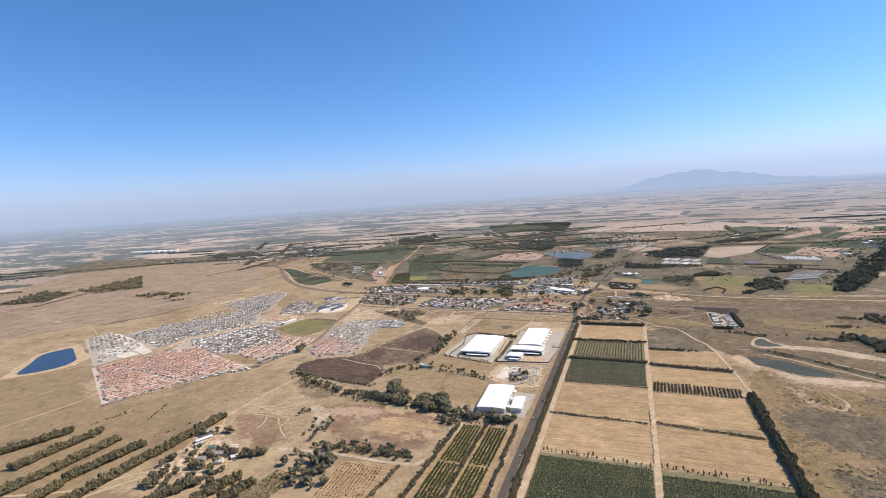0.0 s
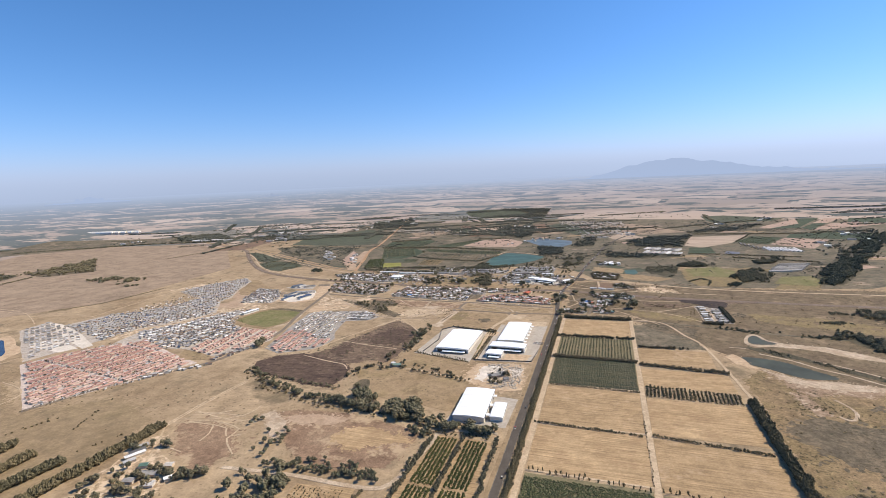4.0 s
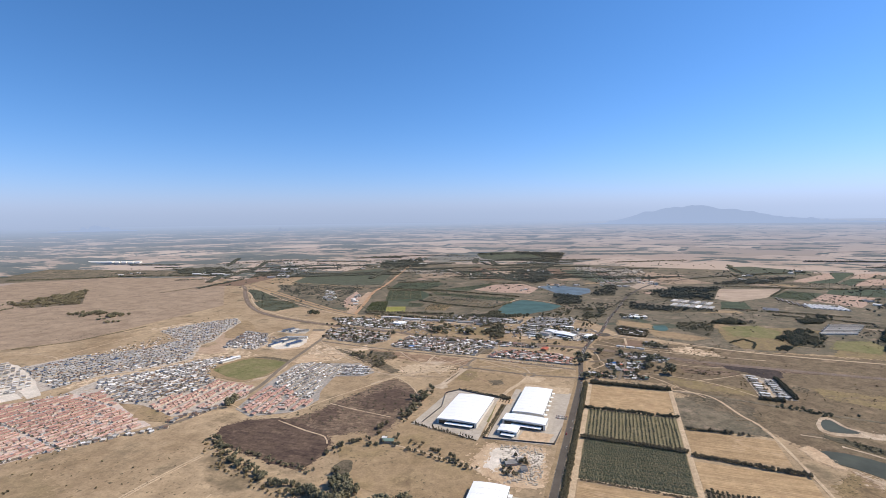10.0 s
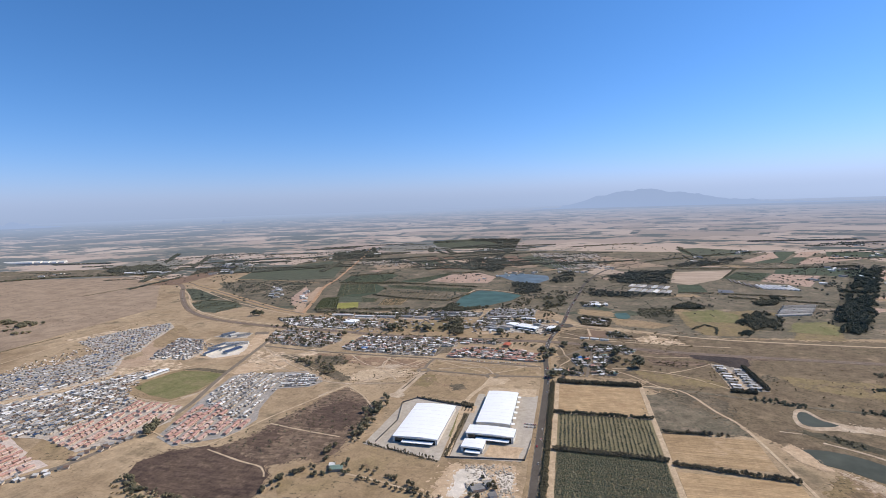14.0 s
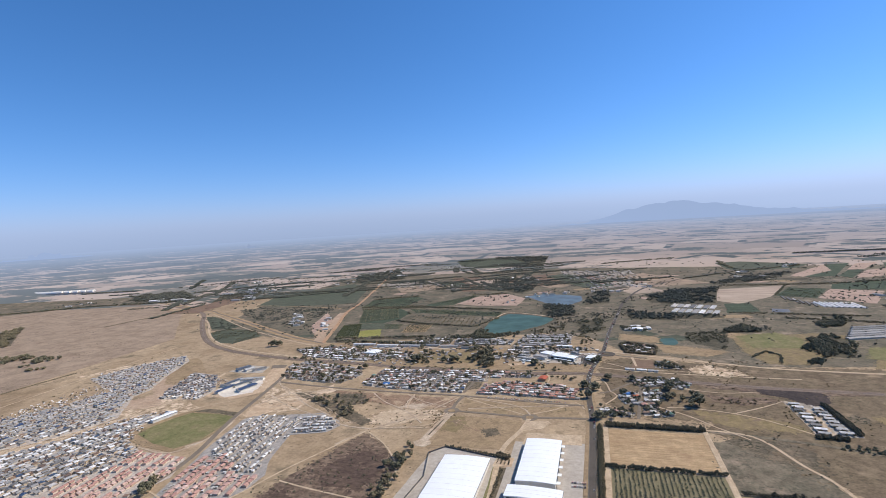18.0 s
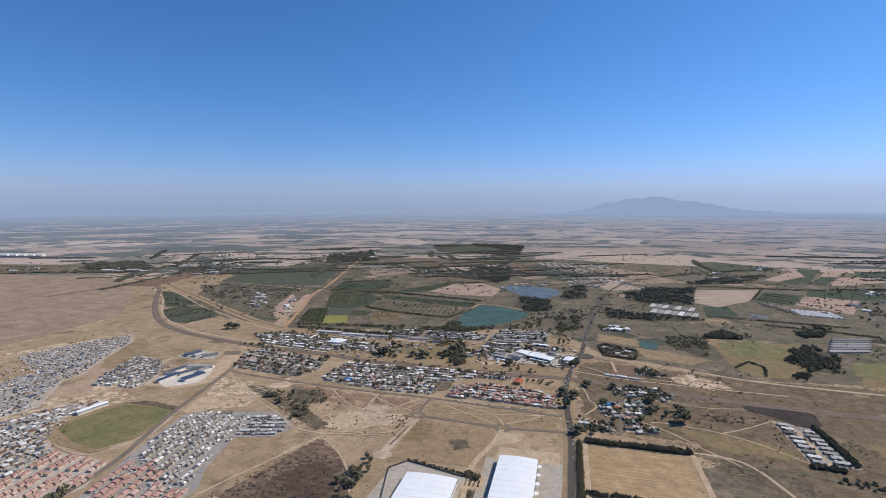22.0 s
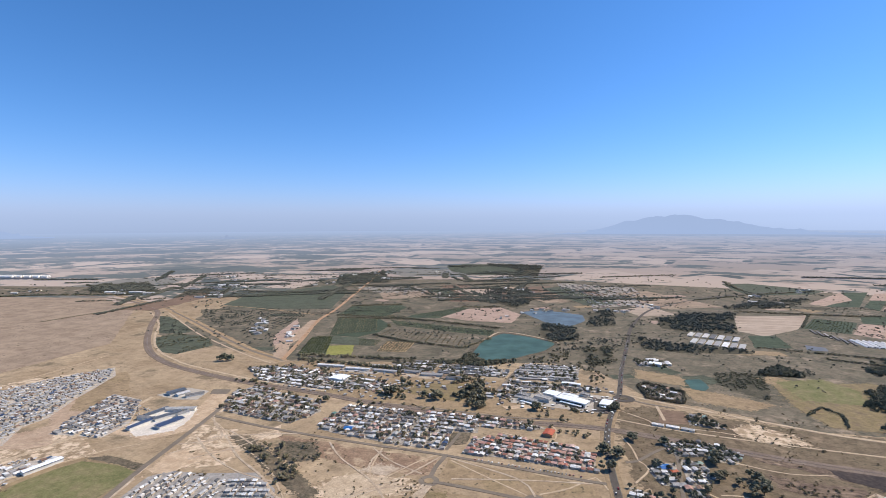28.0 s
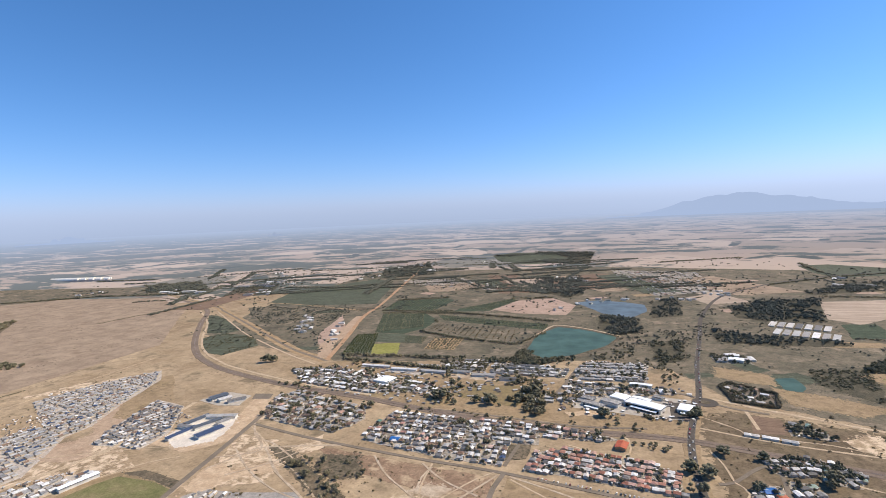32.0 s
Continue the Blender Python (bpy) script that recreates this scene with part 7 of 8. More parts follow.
town_block([(-187, 482), (-167, 542), (-50, 551), (-56, 433), (-177, 427)], 0.1, {"tin_pale": 3, "tin_grey": 6}, "terrace house on a grey street", "northern terrace houses", 8, 45, 9.5, 15, (9.0, 7.5), 50, 0.05, 8)
town_block([(-470, 470), (-360, 512), (-356, 425), (-440, 420)], 0.1, {"tin_pale": 4, "tin_grey": 4}, "low building among trees", "lakeside buildings", 10, 46, 18, 18, (13, 9), 90, 0.35, 7)
town_block([(-188, 412), (-20, 412), (-14, 386), (-190, 345)], 0.1, {"tin_pale": 3, "tin_grey": 3, "tin_rust": 1}, "flat-roofed shop building", "shops by the crossing", 10, 47, 17, 20, (13, 7), 40, 0.35, 8, ground="yard")
town_block([(69, 184), (102, 198), (117, 173), (112, 155), (84, 150), (74, 156)], 0.3, MIXED, "small house in a leafy yard", "eastern town houses", 14, 36, 10.5, 11.5, (7.5, 6), 14, 0.1)
town_block([(121, 174), (154, 188), (162, 167), (154, 144), (130, 146), (119, 152)], 0.3, {"tin_green": 2, "tin_grey": 4, "tin_pale": 3}, "small house in a leafy yard", "eastern town houses", 10, 48, 10.5, 11.5, (8, 6), 14, 0.1)
town_block([(52, 123), (76, 127), (75, 62), (50, 64), (40, 95)], 0.3, MIXED, "small house in a leafy yard", "eastern town houses", 12, 49, 11, 12, (8.5, 6.5), 12, 0.15)
town_block([(83, 141), (108, 141), (118, 100), (106, 80), (82, 72)], 0.3, {"tin_green": 2, "tin_grey": 4, "tin_pale": 3}, "small house in a leafy yard", "eastern town houses", 10, 50, 11, 12, (8.5, 6.5), 14, 0.15)
town_block([(92, 207), (135, 203), (168, 180), (160, 156), (129, 167), (93, 178)], -0.25, {"tin_grey": 4, "tin_pale": 2, "tin_green": 1}, "small house in a leafy yard", "eastern town houses", 20, 51, 10.5, 11.5, (7.5, 6), 24, 0.1)
town_block([(12, 48), (34, 40), (63, 29), (60, 10), (28, 9), (12, 22)], -0.3, MIXED, "small house by the junction", "junction houses", 14, 52, 11, 12, (8, 6.5), 16, 0.2)
town_block([(78, 69), (98, 76), (101, 40), (122, 33), (110, 17), (75, 19)], 0.2, MIXED, "small house in a leafy yard", "eastern town houses", 14, 53, 11, 12, (8.5, 6.5), 18, 0.2)
for x, y, h in ((162, 72, 19), (150, 68, 15), (164, 105, 13), (101, 61, 10), (120, 95, 12), (123, 135, 11), (129, 106, 9), (31, 2, 9), (21, 8, 8), (140, 90, 9), (60, 45, 8)):
    tree(x, y, h, h * 0.5, "leaf", "large dark round tree among eastern houses", "eastern landmark trees")
town_block([(-235, 335), (-160, 350), (-150, 322), (-228, 296)], 0.0, {"tin_grey": 3, "tin_pale": 3, "tin_rust": 1}, "workshop building", "factory sheds", 10, 37, 17, 16, (13, 8), 26, 0.15, 4, ("gable",), ground="yard")
town_block([(64, 446), (78, 460), (134, 424), (124, 374), (74, 382)], -0.35, MIXED, "small holding building", "smallholding", 24, 38, 18, 17, (10, 7), 34, 0.45, ground="street")
for a, b in (((60, 446), (77, 466)), ((77, 466), (139, 427)), ((139, 427), (128, 366)), ((128, 366), (70, 376)), ((70, 376), (60, 446))):
    hedge(*a, *b, 2.6, 5.5, 2.2, label="dark hedge round a walled lot", shapes=MID_CROWNS)
town_block([(70, 640), (130, 640), (140, 590), (75, 590)], 0.0, {"tin_pale": 3, "tin_grey": 3}, "estate building among trees", "estate", 8, 39, 24, 22, (14, 10), 40, 0.3)
town_block([(122, 305), (150, 313), (172, 264), (119, 268)], -0.3, {"tin_grey": 4, "tin_green": 2}, "low shed in a fenced plot", "plots by the railway", 10, 40, 16, 14, (11, 7), 30, 0.3)
town_block([(-190, 2150), (190, 2030), (227, 1500), (-9, 1366), (-120, 1700)], 0.2, {"tin_pale": 4, "tin_grey": 3, "tile_red": 1.5}, "house in a far leafy suburb", "far suburb", 1, 41, 34, 40, (13, 10), 150, 0.3, 10)
town_block([(-1160, 1690), (-1000, 1560), (-620, 1440), (-590, 1560), (-900, 1800)], 0.3, {"tin_pale": 4, "tin_grey": 3}, "far farm dwelling", "far hamlet", 1, 42, 40, 48, (14, 10), 70, 0.4, 10)
house(-393, 107, 0.1, 13, 10, 3.4, "gable", "wall", "bright_blue", "house with a bright blue roof", "town houses")
house(-92, 172, 1.4, 19, 13, 4.4, "gable", "wall_dull", "bright_red", "hall with an orange-red roof", name="church_hall", category="hall")
house(60, 108, 0.4, 14, 10, 3.2, "gable", "wall", "bright_blue", "house with a bright blue roof", "eastern town houses")
house(70, 100, 0.4, 9, 7, 3.0, "hip", "wall", "bright_red", "small house with an orange roof", "eastern town houses")
for x, y, L, W, t in ((66, 253, 8, 7, -0.15), (75, 251, 8, 7, -0.15), (87, 250, 9, 7, -0.15), (96, 248, 9, 7, -0.15), (108, 245, 9, 7, -0.15), (117, 243, 8, 7, -0.15)):
    house(x, y, t, L, W, 3.0, "hip", "wall_white", "tin_pale", "small white house beside the railway", "row by the railway")
# the white factory beside the main road
for x, y, L, W, H, t, words, front in ((-62, 318, 58, 20, 7, -0.42, "long white factory hall beside the main road", True), (-98, 338, 26, 22, 8, -0.42, "tall white factory block", False), (-112, 318, 30, 14, 6, -0.42, "grey-roofed factory hall beside a yard", False),
                                       (-138, 304, 34, 12, 5, -0.42, "long grey-roofed factory hall beside a yard", True), (-148, 326, 22, 12, 5, -0.42, "low grey-roofed factory annex", False), (-66, 344, 30, 9, 5, -0.42, "low white factory annex", False),
                                       (-2, 322, 22, 26, 5, -0.25, "pale-roofed store beside the main road", True), (-66, 416, 36, 8, 4, -0.1, "long low white shed", False), (-40, 360, 16, 10, 4, -0.4, "small grey-roofed workshop beside a paved yard", False)):
    warehouse(x, y, L, W, H, t, words, 4, front=front, rise=0.8, cover="tin_grey" if x < -105 or L < 20 else "roof_white")
warehouse(-526, 324, 34, 30, 6, -0.1, "pale ribbed-roof workshop among trees", 5, front=False, rise=1.4)
patch("factory_yard", [(-172, 290), (-168, 330), (-110, 362), (-40, 372), (14, 366), (10, 286), (-40, 280), (-110, 288)], "yard", 2.4, "paved factory yard", 1, category="yard")
patch("car_park", [(-24, 350), (12, 356), (6, 288), (-26, 284)], "asphalt", 2.9, "dark tarred forecourt", 1, category="yard")
bm = bmesh.new()
bmesh.ops.create_cone(bm, cap_ends=True, segments=32, radius1=19, radius2=19, depth=0.4)
circle = tagged(link("traffic_circle", mesh_bm("traffic_circle", bm, M["asphalt"]), None, place(28, 364, 0.35)), "large tarred traffic circle on the main road", "road", kind="structure")
bm = bmesh.new()
bmesh.ops.create_cone(bm, cap_ends=True, segments=28, radius1=8, radius2=7.6, depth=0.6)
part("island", bm, M["scrub"], circle, "grassy island", place(0, 0, 0.25))
warehouse(112, 606, 26, 18, 5, -0.2, "white-roofed hall among trees", 3, front=False, rise=1.2)
# filling station forecourt and side roads at the crossing
ribbon("street", [(28, 366), (46, 358), (66, 348), (110, 338)], 6, "street", 3.8, "side street by the crossing")
ribbon("street", [(-440, 224), (-300, 226), (-160, 222), (-60, 240)], 5, "street", 3.6, "street along the railway")
ribbon("street", [(-222, 250), (-205, 330), (-193, 400), (-184, 470), (-160, 545)], 7, "street", 3.8, "tarred street north of the railway")
for x in (-380, -330, -272, -228):
    ribbon("street", [(x, 82), (x + 10, 205)], 5, "street", 3.4, "narrow town street")
ribbon("street", [(12, 112), (29, 121), (50, 150), (71, 171), (81, 150), (76, 96), (70, 40), (66, 4)], 5, "street", 3.4, "pale curving street")
ribbon("street", [(-187, 400), (-120, 392), (-20, 398), (24, 380)], 7, "street", 3.6, "shop street north of the factory")
for pts in ([(14, 190), (24, 160), (29, 121)], [(29, 121), (40, 100), (20, 60)], [(129, 160), (157, 148), (208, 136), (255, 145)], [(72, 81), (102, 56), (129, 36), (148, 17), (167, -8), (185, -26), (202, -45)], [(-100, 130), (-82, 160), (-84, 196), (-92, 206)], [(-160, 160), (-130, 150), (-104, 134)], [(20, 300), (60, 268), (64, 248)], [(64, 248), (160, 250), (240, 220)]):
    ribbon("dirt_track", pts, 2.4, "track", 3.3, "pale worn footpath on dry grass", rough=0.5)
ribbon("street", [(84, 276), (80, 345)], 5, "track", 3.4, "pale gravel street")

# yards, sheds and trees between the town's blocks
TOWN_EDGE = [(-700, 262), (-560, 246), (-420, 236), (-250, 300), (-200, 392), (-240, 420), (-440, 430), (-690, 400)]
clutter(TOWN_EDGE, 300, "small sheds and stacked goods on town land", 91, 2.5, 9.0)
clutter([(-190, 270), (10, 270), (16, 420), (-190, 420)], 150, "small sheds and stacked goods in works yards", 92, 2.5, 8.0)
stuff("town_trees", bunches(-700, -240, 240, 420, 190, 34, 9, 61), 2.8, 5.0, MID_CROWNS, "leaf", "dark trees scattered on town land", "trees", 0.5)
stuff("town_trees", bunches(-190, 10, 250, 540, 130, 30, 8, 62), 2.4, 4.4, MID_CROWNS, "leaf", "dark trees scattered on town land", "trees", 0.5)
stuff("town_trees", sample([(-440, 215), (-200, 205), (-30, 160), (-30, 190), (-200, 226), (-430, 232)], 60), 2.2, 3.8, MID_CROWNS, "leaf", "dark trees along the railway", "trees", 0.5)
stuff("town_bushes", bunches(20, 300, 50, 330, 260, 40, 10, 14), 1.5, 2.0, TUFTS, "bush", "low bushes in bunches on dry grass", "bushes", 0.6)
for poly, mat in (([(-420, 400), (-300, 398), (-290, 380), (-410, 380)], "pale"), ([(-560, 400), (-460, 396), (-470, 376), (-560, 380)], "dust"), ([(-180, 270), (-130, 286), (-120, 272), (-170, 256)], "bare_sand"), ([(-660, 262), (-600, 256), (-610, 244), (-650, 250)], "dust")):
    patch("bare_yard", poly, mat, 2.9, "bare pale yard between town blocks", 5)
patch("bare_earth", [(-322, -4), (-303, 18), (-272, 15), (-282, -6)], "pale", 2.3, "bare pale earth scar on veld", 5, 4, fringe=10)
for pts in ([(-334, -93), (-291, -84), (-240, -76)], [(-361, -153), (-348, -124), (-330, -92)], [(-330, -92), (-298, -58), (-268, -30), (-238, -22)], [(-311, -2), (-317, 28), (-314, 54)], [(-318, -77), (-290, -38), (-262, -6), (-230, 60)], [(-640, 100), (-600, 60), (-560, 50), (-500, 20)], [(-560, -40), (-520, 10), (-500, 60)], [(-600, 20), (-540, -20), (-470, -50), (-400, -60)], [(-330, 60), (-290, 30), (-240, 10)], [(-215, 60), (-120, 30), (-95, -5)], [(-30, 44), (-110, 30), (-200, 8)], [(-400, 60), (-360, 20), (-300, -20), (-260, -60)]):
    ribbon("dirt_track", pts, 2.6, "pale", 3.5, "bright worn path on bare veld", rough=0.5)

# trees that stand out
for x, y, h, r, words in ((-860, 378, 15, 11, "large dark spreading tree alone on veld"), (-846, 384, 12, 9, "large dark spreading tree alone on veld"), (-10, 84, 12, 8, "large round tree beside the main road"), (8, -2, 11, 9, "large dark round tree by the junction"),
                          (27, 188, 9, 9, "flat-crowned thorn tree on dry grass"), (-16, 133, 12, 9, "large round tree beside the main road"), (2, 126, 12, 10, "large round tree beside the main road"), (128, 146, 13, 9, "large dark gum tree by the houses"),
                          (49, 112, 8, 7, "round dark tree on dry grass"), (69, 186, 9, 7, "round dark tree on dry grass"), (-298, 270, 14, 11, "large dark round tree beside the railway"), (-325, 272, 11, 8, "large dark round tree beside the railway"), (-385, 275, 14, 11, "large dark round tree beside the railway"), (-398, 270, 13, 9, "large dark round tree beside the railway"),
                          (-119, 267, 11, 10, "round dark tree beside the railway"), (-492, 205, 10, 8, "large dark round tree by the houses"), (-2, 296, 9, 7, "dark tree by the store"), (12, 300, 9, 7, "dark tree by the store"), (10, 316, 9, 7, "dark tree by the store")):
    tree(x, y, h * 1.25, r * 0.92, "leaf", words, "landmark trees")
plan_6 = []
plan_6 += [([(-505, 20), (-470, 40), (-440, 10), (-455, -20), (-490, -5)], 14, 5, 10), ([(-440, 10), (-420, 0), (-380, -50), (-400, -70), (-430, -40)], 22, 4, 9), ([(-440, 60), (-400, 40), (-380, 0), (-420, 5)], 14, 3, 6), ([(-267, 347), (-228, 357), (-204, 245), (-249, 232), (-262, 290)], 46, 8, 14), ([(-340, 400), (-240, 410), (-230, 372), (-290, 360)], 20, 6, 10), ([(-60, 560), (-20, 640), (20, 600), (0, 440), (-40, 440)], 34, 4, 7)]
plan_6 += [([(-200, 230), (-60, 225), (-60, 245), (-190, 260)], 14, 4, 7), ([(-190, 560), (-130, 620), (-110, 700), (-70, 640), (-90, 560)], 40, 5, 9)]
for poly, count, lo, hi in plan_6:
    for p in sample(poly, count):
        tree(p[0], p[1], rng.uniform(lo, hi), None, "leaf", "scrubby dark tree in a hollow", "hollow trees")
plan_7 = []
plan_7 += [("scrubby trees beside the lakes", [(-110, 760), (30, 880), (40, 700), (-20, 640), (-90, 640)], 110, 4.0, 6), ("row of trees along a lake shore", [(-330, 520), (-250, 500), (-180, 560), (-250, 535), (-312, 590)], 90, 4.5, 8), ("dark wood round a far lake", [(-30, 1000), (-20, 1250), (60, 1340), (50, 1030)], 110, 4.5, 8), ("dark pine wood on the plain", [(-800, 3400), (-360, 3250), (-324, 2446), (-695, 2534)], 500, 9, 11)]
plan_7 += [("dark pine wood on the plain", [(-1094, 3100), (-704, 3150), (-660, 2744)], 160, 9, 11), ("dark wood on a dry slope", [(-2128, 234), (-2204, 583), (-1841, 308), (-1945, 186)], 280, 6, 9), ("dark wood on a dry slope", [(-1660, 150), (-1640, 210), (-1450, 200), (-1450, 150)], 70, 6, 9), ("belt of dark trees below a slope", [(-2163, -60), (-2300, 200), (-2100, 200), (-2000, 20)], 120, 6, 9), ("dark wood along the railway", [(-2660, 1421), (-2439, 1611), (-1981, 1255), (-2106, 1160)], 420, 7, 10), ("dark wood beside an orange road", [(-1513, 2153), (-1387, 2570), (-1088, 1950), (-1303, 1763)], 320, 7, 9)]
plan_7 += [("brush beside the main road", [(15, 590), (30, 760), (-40, 720), (-30, 560)], 110, 4, 6), ("broad dark wood on the plain", [(191, 1165), (285, 1299), (464, 1368), (380, 1023), (318, 993), (187, 1028)], 420, 6, 10), ("dark wood north of a lake", [(-532, 1761), (-407, 1803), (-292, 1805), (-257, 1364), (-310, 1296), (-370, 1371), (-490, 1529)], 420, 6, 10), ("dark wood beside the lakes", [(-168, 990), (-77, 985), (-56, 810), (-132, 770), (-165, 853)], 170, 5.5, 10), ("dark wood on a rise", [(478, 1524), (598, 1631), (848, 1819), (853, 1767), (616, 1503), (470, 1443)], 300, 6, 9), ("dark wood on pasture", [(327, 620), (366, 660), (415, 630), (394, 590), (316, 585)], 120, 5, 9)]
plan_7 += [("scrubby low trees in the bushland", [(227, 580), (316, 593), (300, 500), (277, 418), (236, 466), (212, 502)], 170, 2.6, 3), ("dark wood beside a green pasture", [(422, 436), (452, 462), (510, 528), (530, 520), (478, 440), (470, 400), (443, 392)], 80, 4, 8), ("dark wood beside a green pasture", [(399, 318), (405, 334), (440, 372), (452, 362), (420, 322)], 26, 4, 8), ("dark wood on the eastern plain", [(544, 680), (615, 780), (632, 745), (588, 664), (547, 650)], 110, 5.5, 9), ("belt of tall dark trees", [(1206, 1521), (1060, 1120), (700, 440), (600, 420), (650, 500), (980, 1120), (1130, 1500)], 260, 4, 9), ("scrubby trees in a clearing", [(-1448, 944), (-1193, 1020), (-1012, 973), (-933, 770), (-917, 613), (-1071, 667), (-1268, 774)], 520, 3.6, 4.5)]
plan_7 += [("scrubby trees in a field", [(-1216, 521), (-1208, 584), (-1090, 579), (-992, 495), (-1015, 394), (-1091, 411)], 150, 2.6, 3), ("scrubby trees in a field", [(-1486, 795), (-1449, 799), (-1178, 633), (-1191, 586), (-1260, 577)], 110, 2.6, 3), ("dark row of trees by the hut site", [(236, -20), (290, -30), (290, -46), (240, -34)], 40, 3, 6), ("brush along the old track bed", [(300, -40), (354, -58), (466, -72), (540, -86), (540, -96), (460, -84), (350, -72), (300, -54)], 90, 2.6, 3.4), ("brush along a levee", [(330, -148), (394, -186), (470, -256), (560, -320), (556, -332), (466, -268), (390, -200), (326, -160)], 110, 2, 2.6), ("dark wood beyond the marsh", [(489, -51), (505, -40), (560, -100), (620, -150), (560, -160), (521, -148), (496, -99)], 120, 4.5, 7)]
plan_7 += [("clump of dark trees on dry grass", [(560, 95), (620, 109), (660, 80), (620, 40), (574, 39)], 60, 5, 8), ("low dark bushes on dry grass", [(472, 82), (487, 84), (492, 58), (480, 56)], 20, 2.6, 3.4), ("low dark bushes on dry grass", [(530, 92), (574, 102), (576, 86), (534, 80)], 26, 2.6, 3.4), ("low dark bushes on dry grass", [(486, 20), (531, 24), (533, 12), (488, 10)], 22, 2.6, 3.4), ("dark trees between town and lake", [(-420, 500), (-330, 520), (-240, 510), (-250, 490), (-330, 492), (-400, 480)], 90, 4, 7), ("trees along a tarred road", [(50, 760), (82, 1020), (140, 1180), (180, 1160), (128, 1010), (92, 750)], 46, 3.4, 5.5)]
plan_7 += [("dark wood along an estate road", [(100, 880), (194, 830), (354, 800), (354, 770), (190, 740), (100, 760)], 170, 4.5, 8), ("dark trees round a far hamlet", [(-1953, 1417), (-1792, 1533), (-1655, 1315), (-1792, 1159)], 160, 4.5, 7), ("dark wood along the railway", [(-2545, 1354), (-2299, 1516), (-2041, 1294), (-2325, 1198)], 240, 7, 10)]
plan_7 += [("dense dark belt of tall gum trees", [(612, 371), (658, 371), (793, 621), (936, 890), (1194, 1369), (1160, 1376), (870, 880), (700, 570)], 520, 6, 11), ("dark wood beside a green pasture", [(468, 520), (535, 575), (540, 478), (497, 375), (445, 375), (458, 450)], 130, 4.5, 8)]
WOODS = plan_7
for words, poly, count, r, h in WOODS:
    near = poly[0][1] < 700
    # dark sheet under each wood; shade between the trees is in its colour
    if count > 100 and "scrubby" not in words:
        patch("wood_floor", poly, "wood_floor", 3.0, "dark wood floor with shade put into its colour", 8, fringe=r * 2.2)
    spots = sample(poly, int(count * 2.0))
    spots = spots + rng.normal(0, r * 1.1, spots.shape)
    spots = spots[[noise.noise((x / 38, y / 38, 5.5)) > -0.22 for x, y in spots]]
    stuff("woodland", spots, r * 0.72, h * 0.9, MID_CROWNS if poly[0][1] < 760 else FAR_CROWNS, "leaf" if near else "haze_leaf", words, "trees", 0.35, 0.48)
plan_8 = [(40, 2470, 497, 2716, 8, 10), (684, 2394, 668, 2036, 9, 10), (-887, 970, -599, 968, 5, 8), (-599, 968, -289, 898, 5, 8), (-630, 718, -493, 666, 5, 7), (-493, 666, -342, 639, 5, 7), (-342, 639, -289, 771, 4, 6), (-720, 462, -560, 486, 5, 9), (-560, 486, -420, 500, 5, 9), (-700, 440, -400, 420, 5, 9), (-640, 860, -617, 830, 4, 7),
          (-852, 925, -640, 960, 4, 7), (-920, 1160, -741, 1234, 5, 8), (-700, 1000, -632, 997, 4, 7), (-497, 1250, -351, 1285, 5, 8), (595, 1146, 700, 1386, 4, 6), (480, 1400, 860, 1400, 5, 7), (860, 1400, 1180, 1500, 5, 8), (380, 840, 700, 780, 4, 6), (500, 760, 720, 690, 4, 6), (311, 358, 350, 405, 2.4, 5), (350, 405, 368, 374, 2.4, 5), (368, 374, 353, 319, 2.4, 5),
          (-3000, 700, -2500, 1050, 6, 8), (-2500, 1060, -2080, 1180, 6, 8), (-1989, 176, -1918, -51, 4, 5), (-1592, 150, -1560, 130, 6, 8), (-1468, 112, -1450, 124, 5, 7), (-1400, 90, -1366, 116, 6, 9), (650, 1870, 980, 2070, 5, 7), (400, 1660, 640, 1860, 4, 6), (-1310, -200, -1244, -103, 1.6, 2), (-1244, -103, -1225, 94, 1.6, 2), (-1786, 598, -1754, 917, 2.4, 2.4)]
for x0, y0, x1, y1, r, h in plan_8:
    hedge(x0, y0, x1, y1, r, h, r * 0.95, 0.92, "leaf", "dark belt of trees between fields", 1, FAR_CROWNS, "tree_belt", r * 0.3)
belts = np.random.default_rng(5)
for i in range(250):
    b = radians(belts.uniform(-74, 52))
    d = 1900 * (1 / belts.uniform(0.47, 1.0)) ** 0.95
    x, y = CX + d * math.sin(b), CY + d * math.cos(b)
    if (-1500 < x < 700 and y < 1400) or (-300 < x < 1500 and 2150 < y < 3300) or (300 < x < 1300 and y < 2150) or on_hillside(x, y):
        continue
    a = 0.45 + belts.choice([0, 1.57], p=[0.7, 0.3]) + belts.normal(0, 0.2)
    L = belts.uniform(60, 330) * (d / 3000) ** 0.5
    g = (d / 2600) ** 0.5
    hedge(x - L * math.cos(a), y - L * math.sin(a), x + L * math.cos(a), y + L * math.sin(a), 6 * g, 7 * g, 6.5 * g, 0.9, "haze_leaf", "far dark belt of trees", int(belts.integers(1, 4)), FAR_CROWNS, "tree_belt", 4)
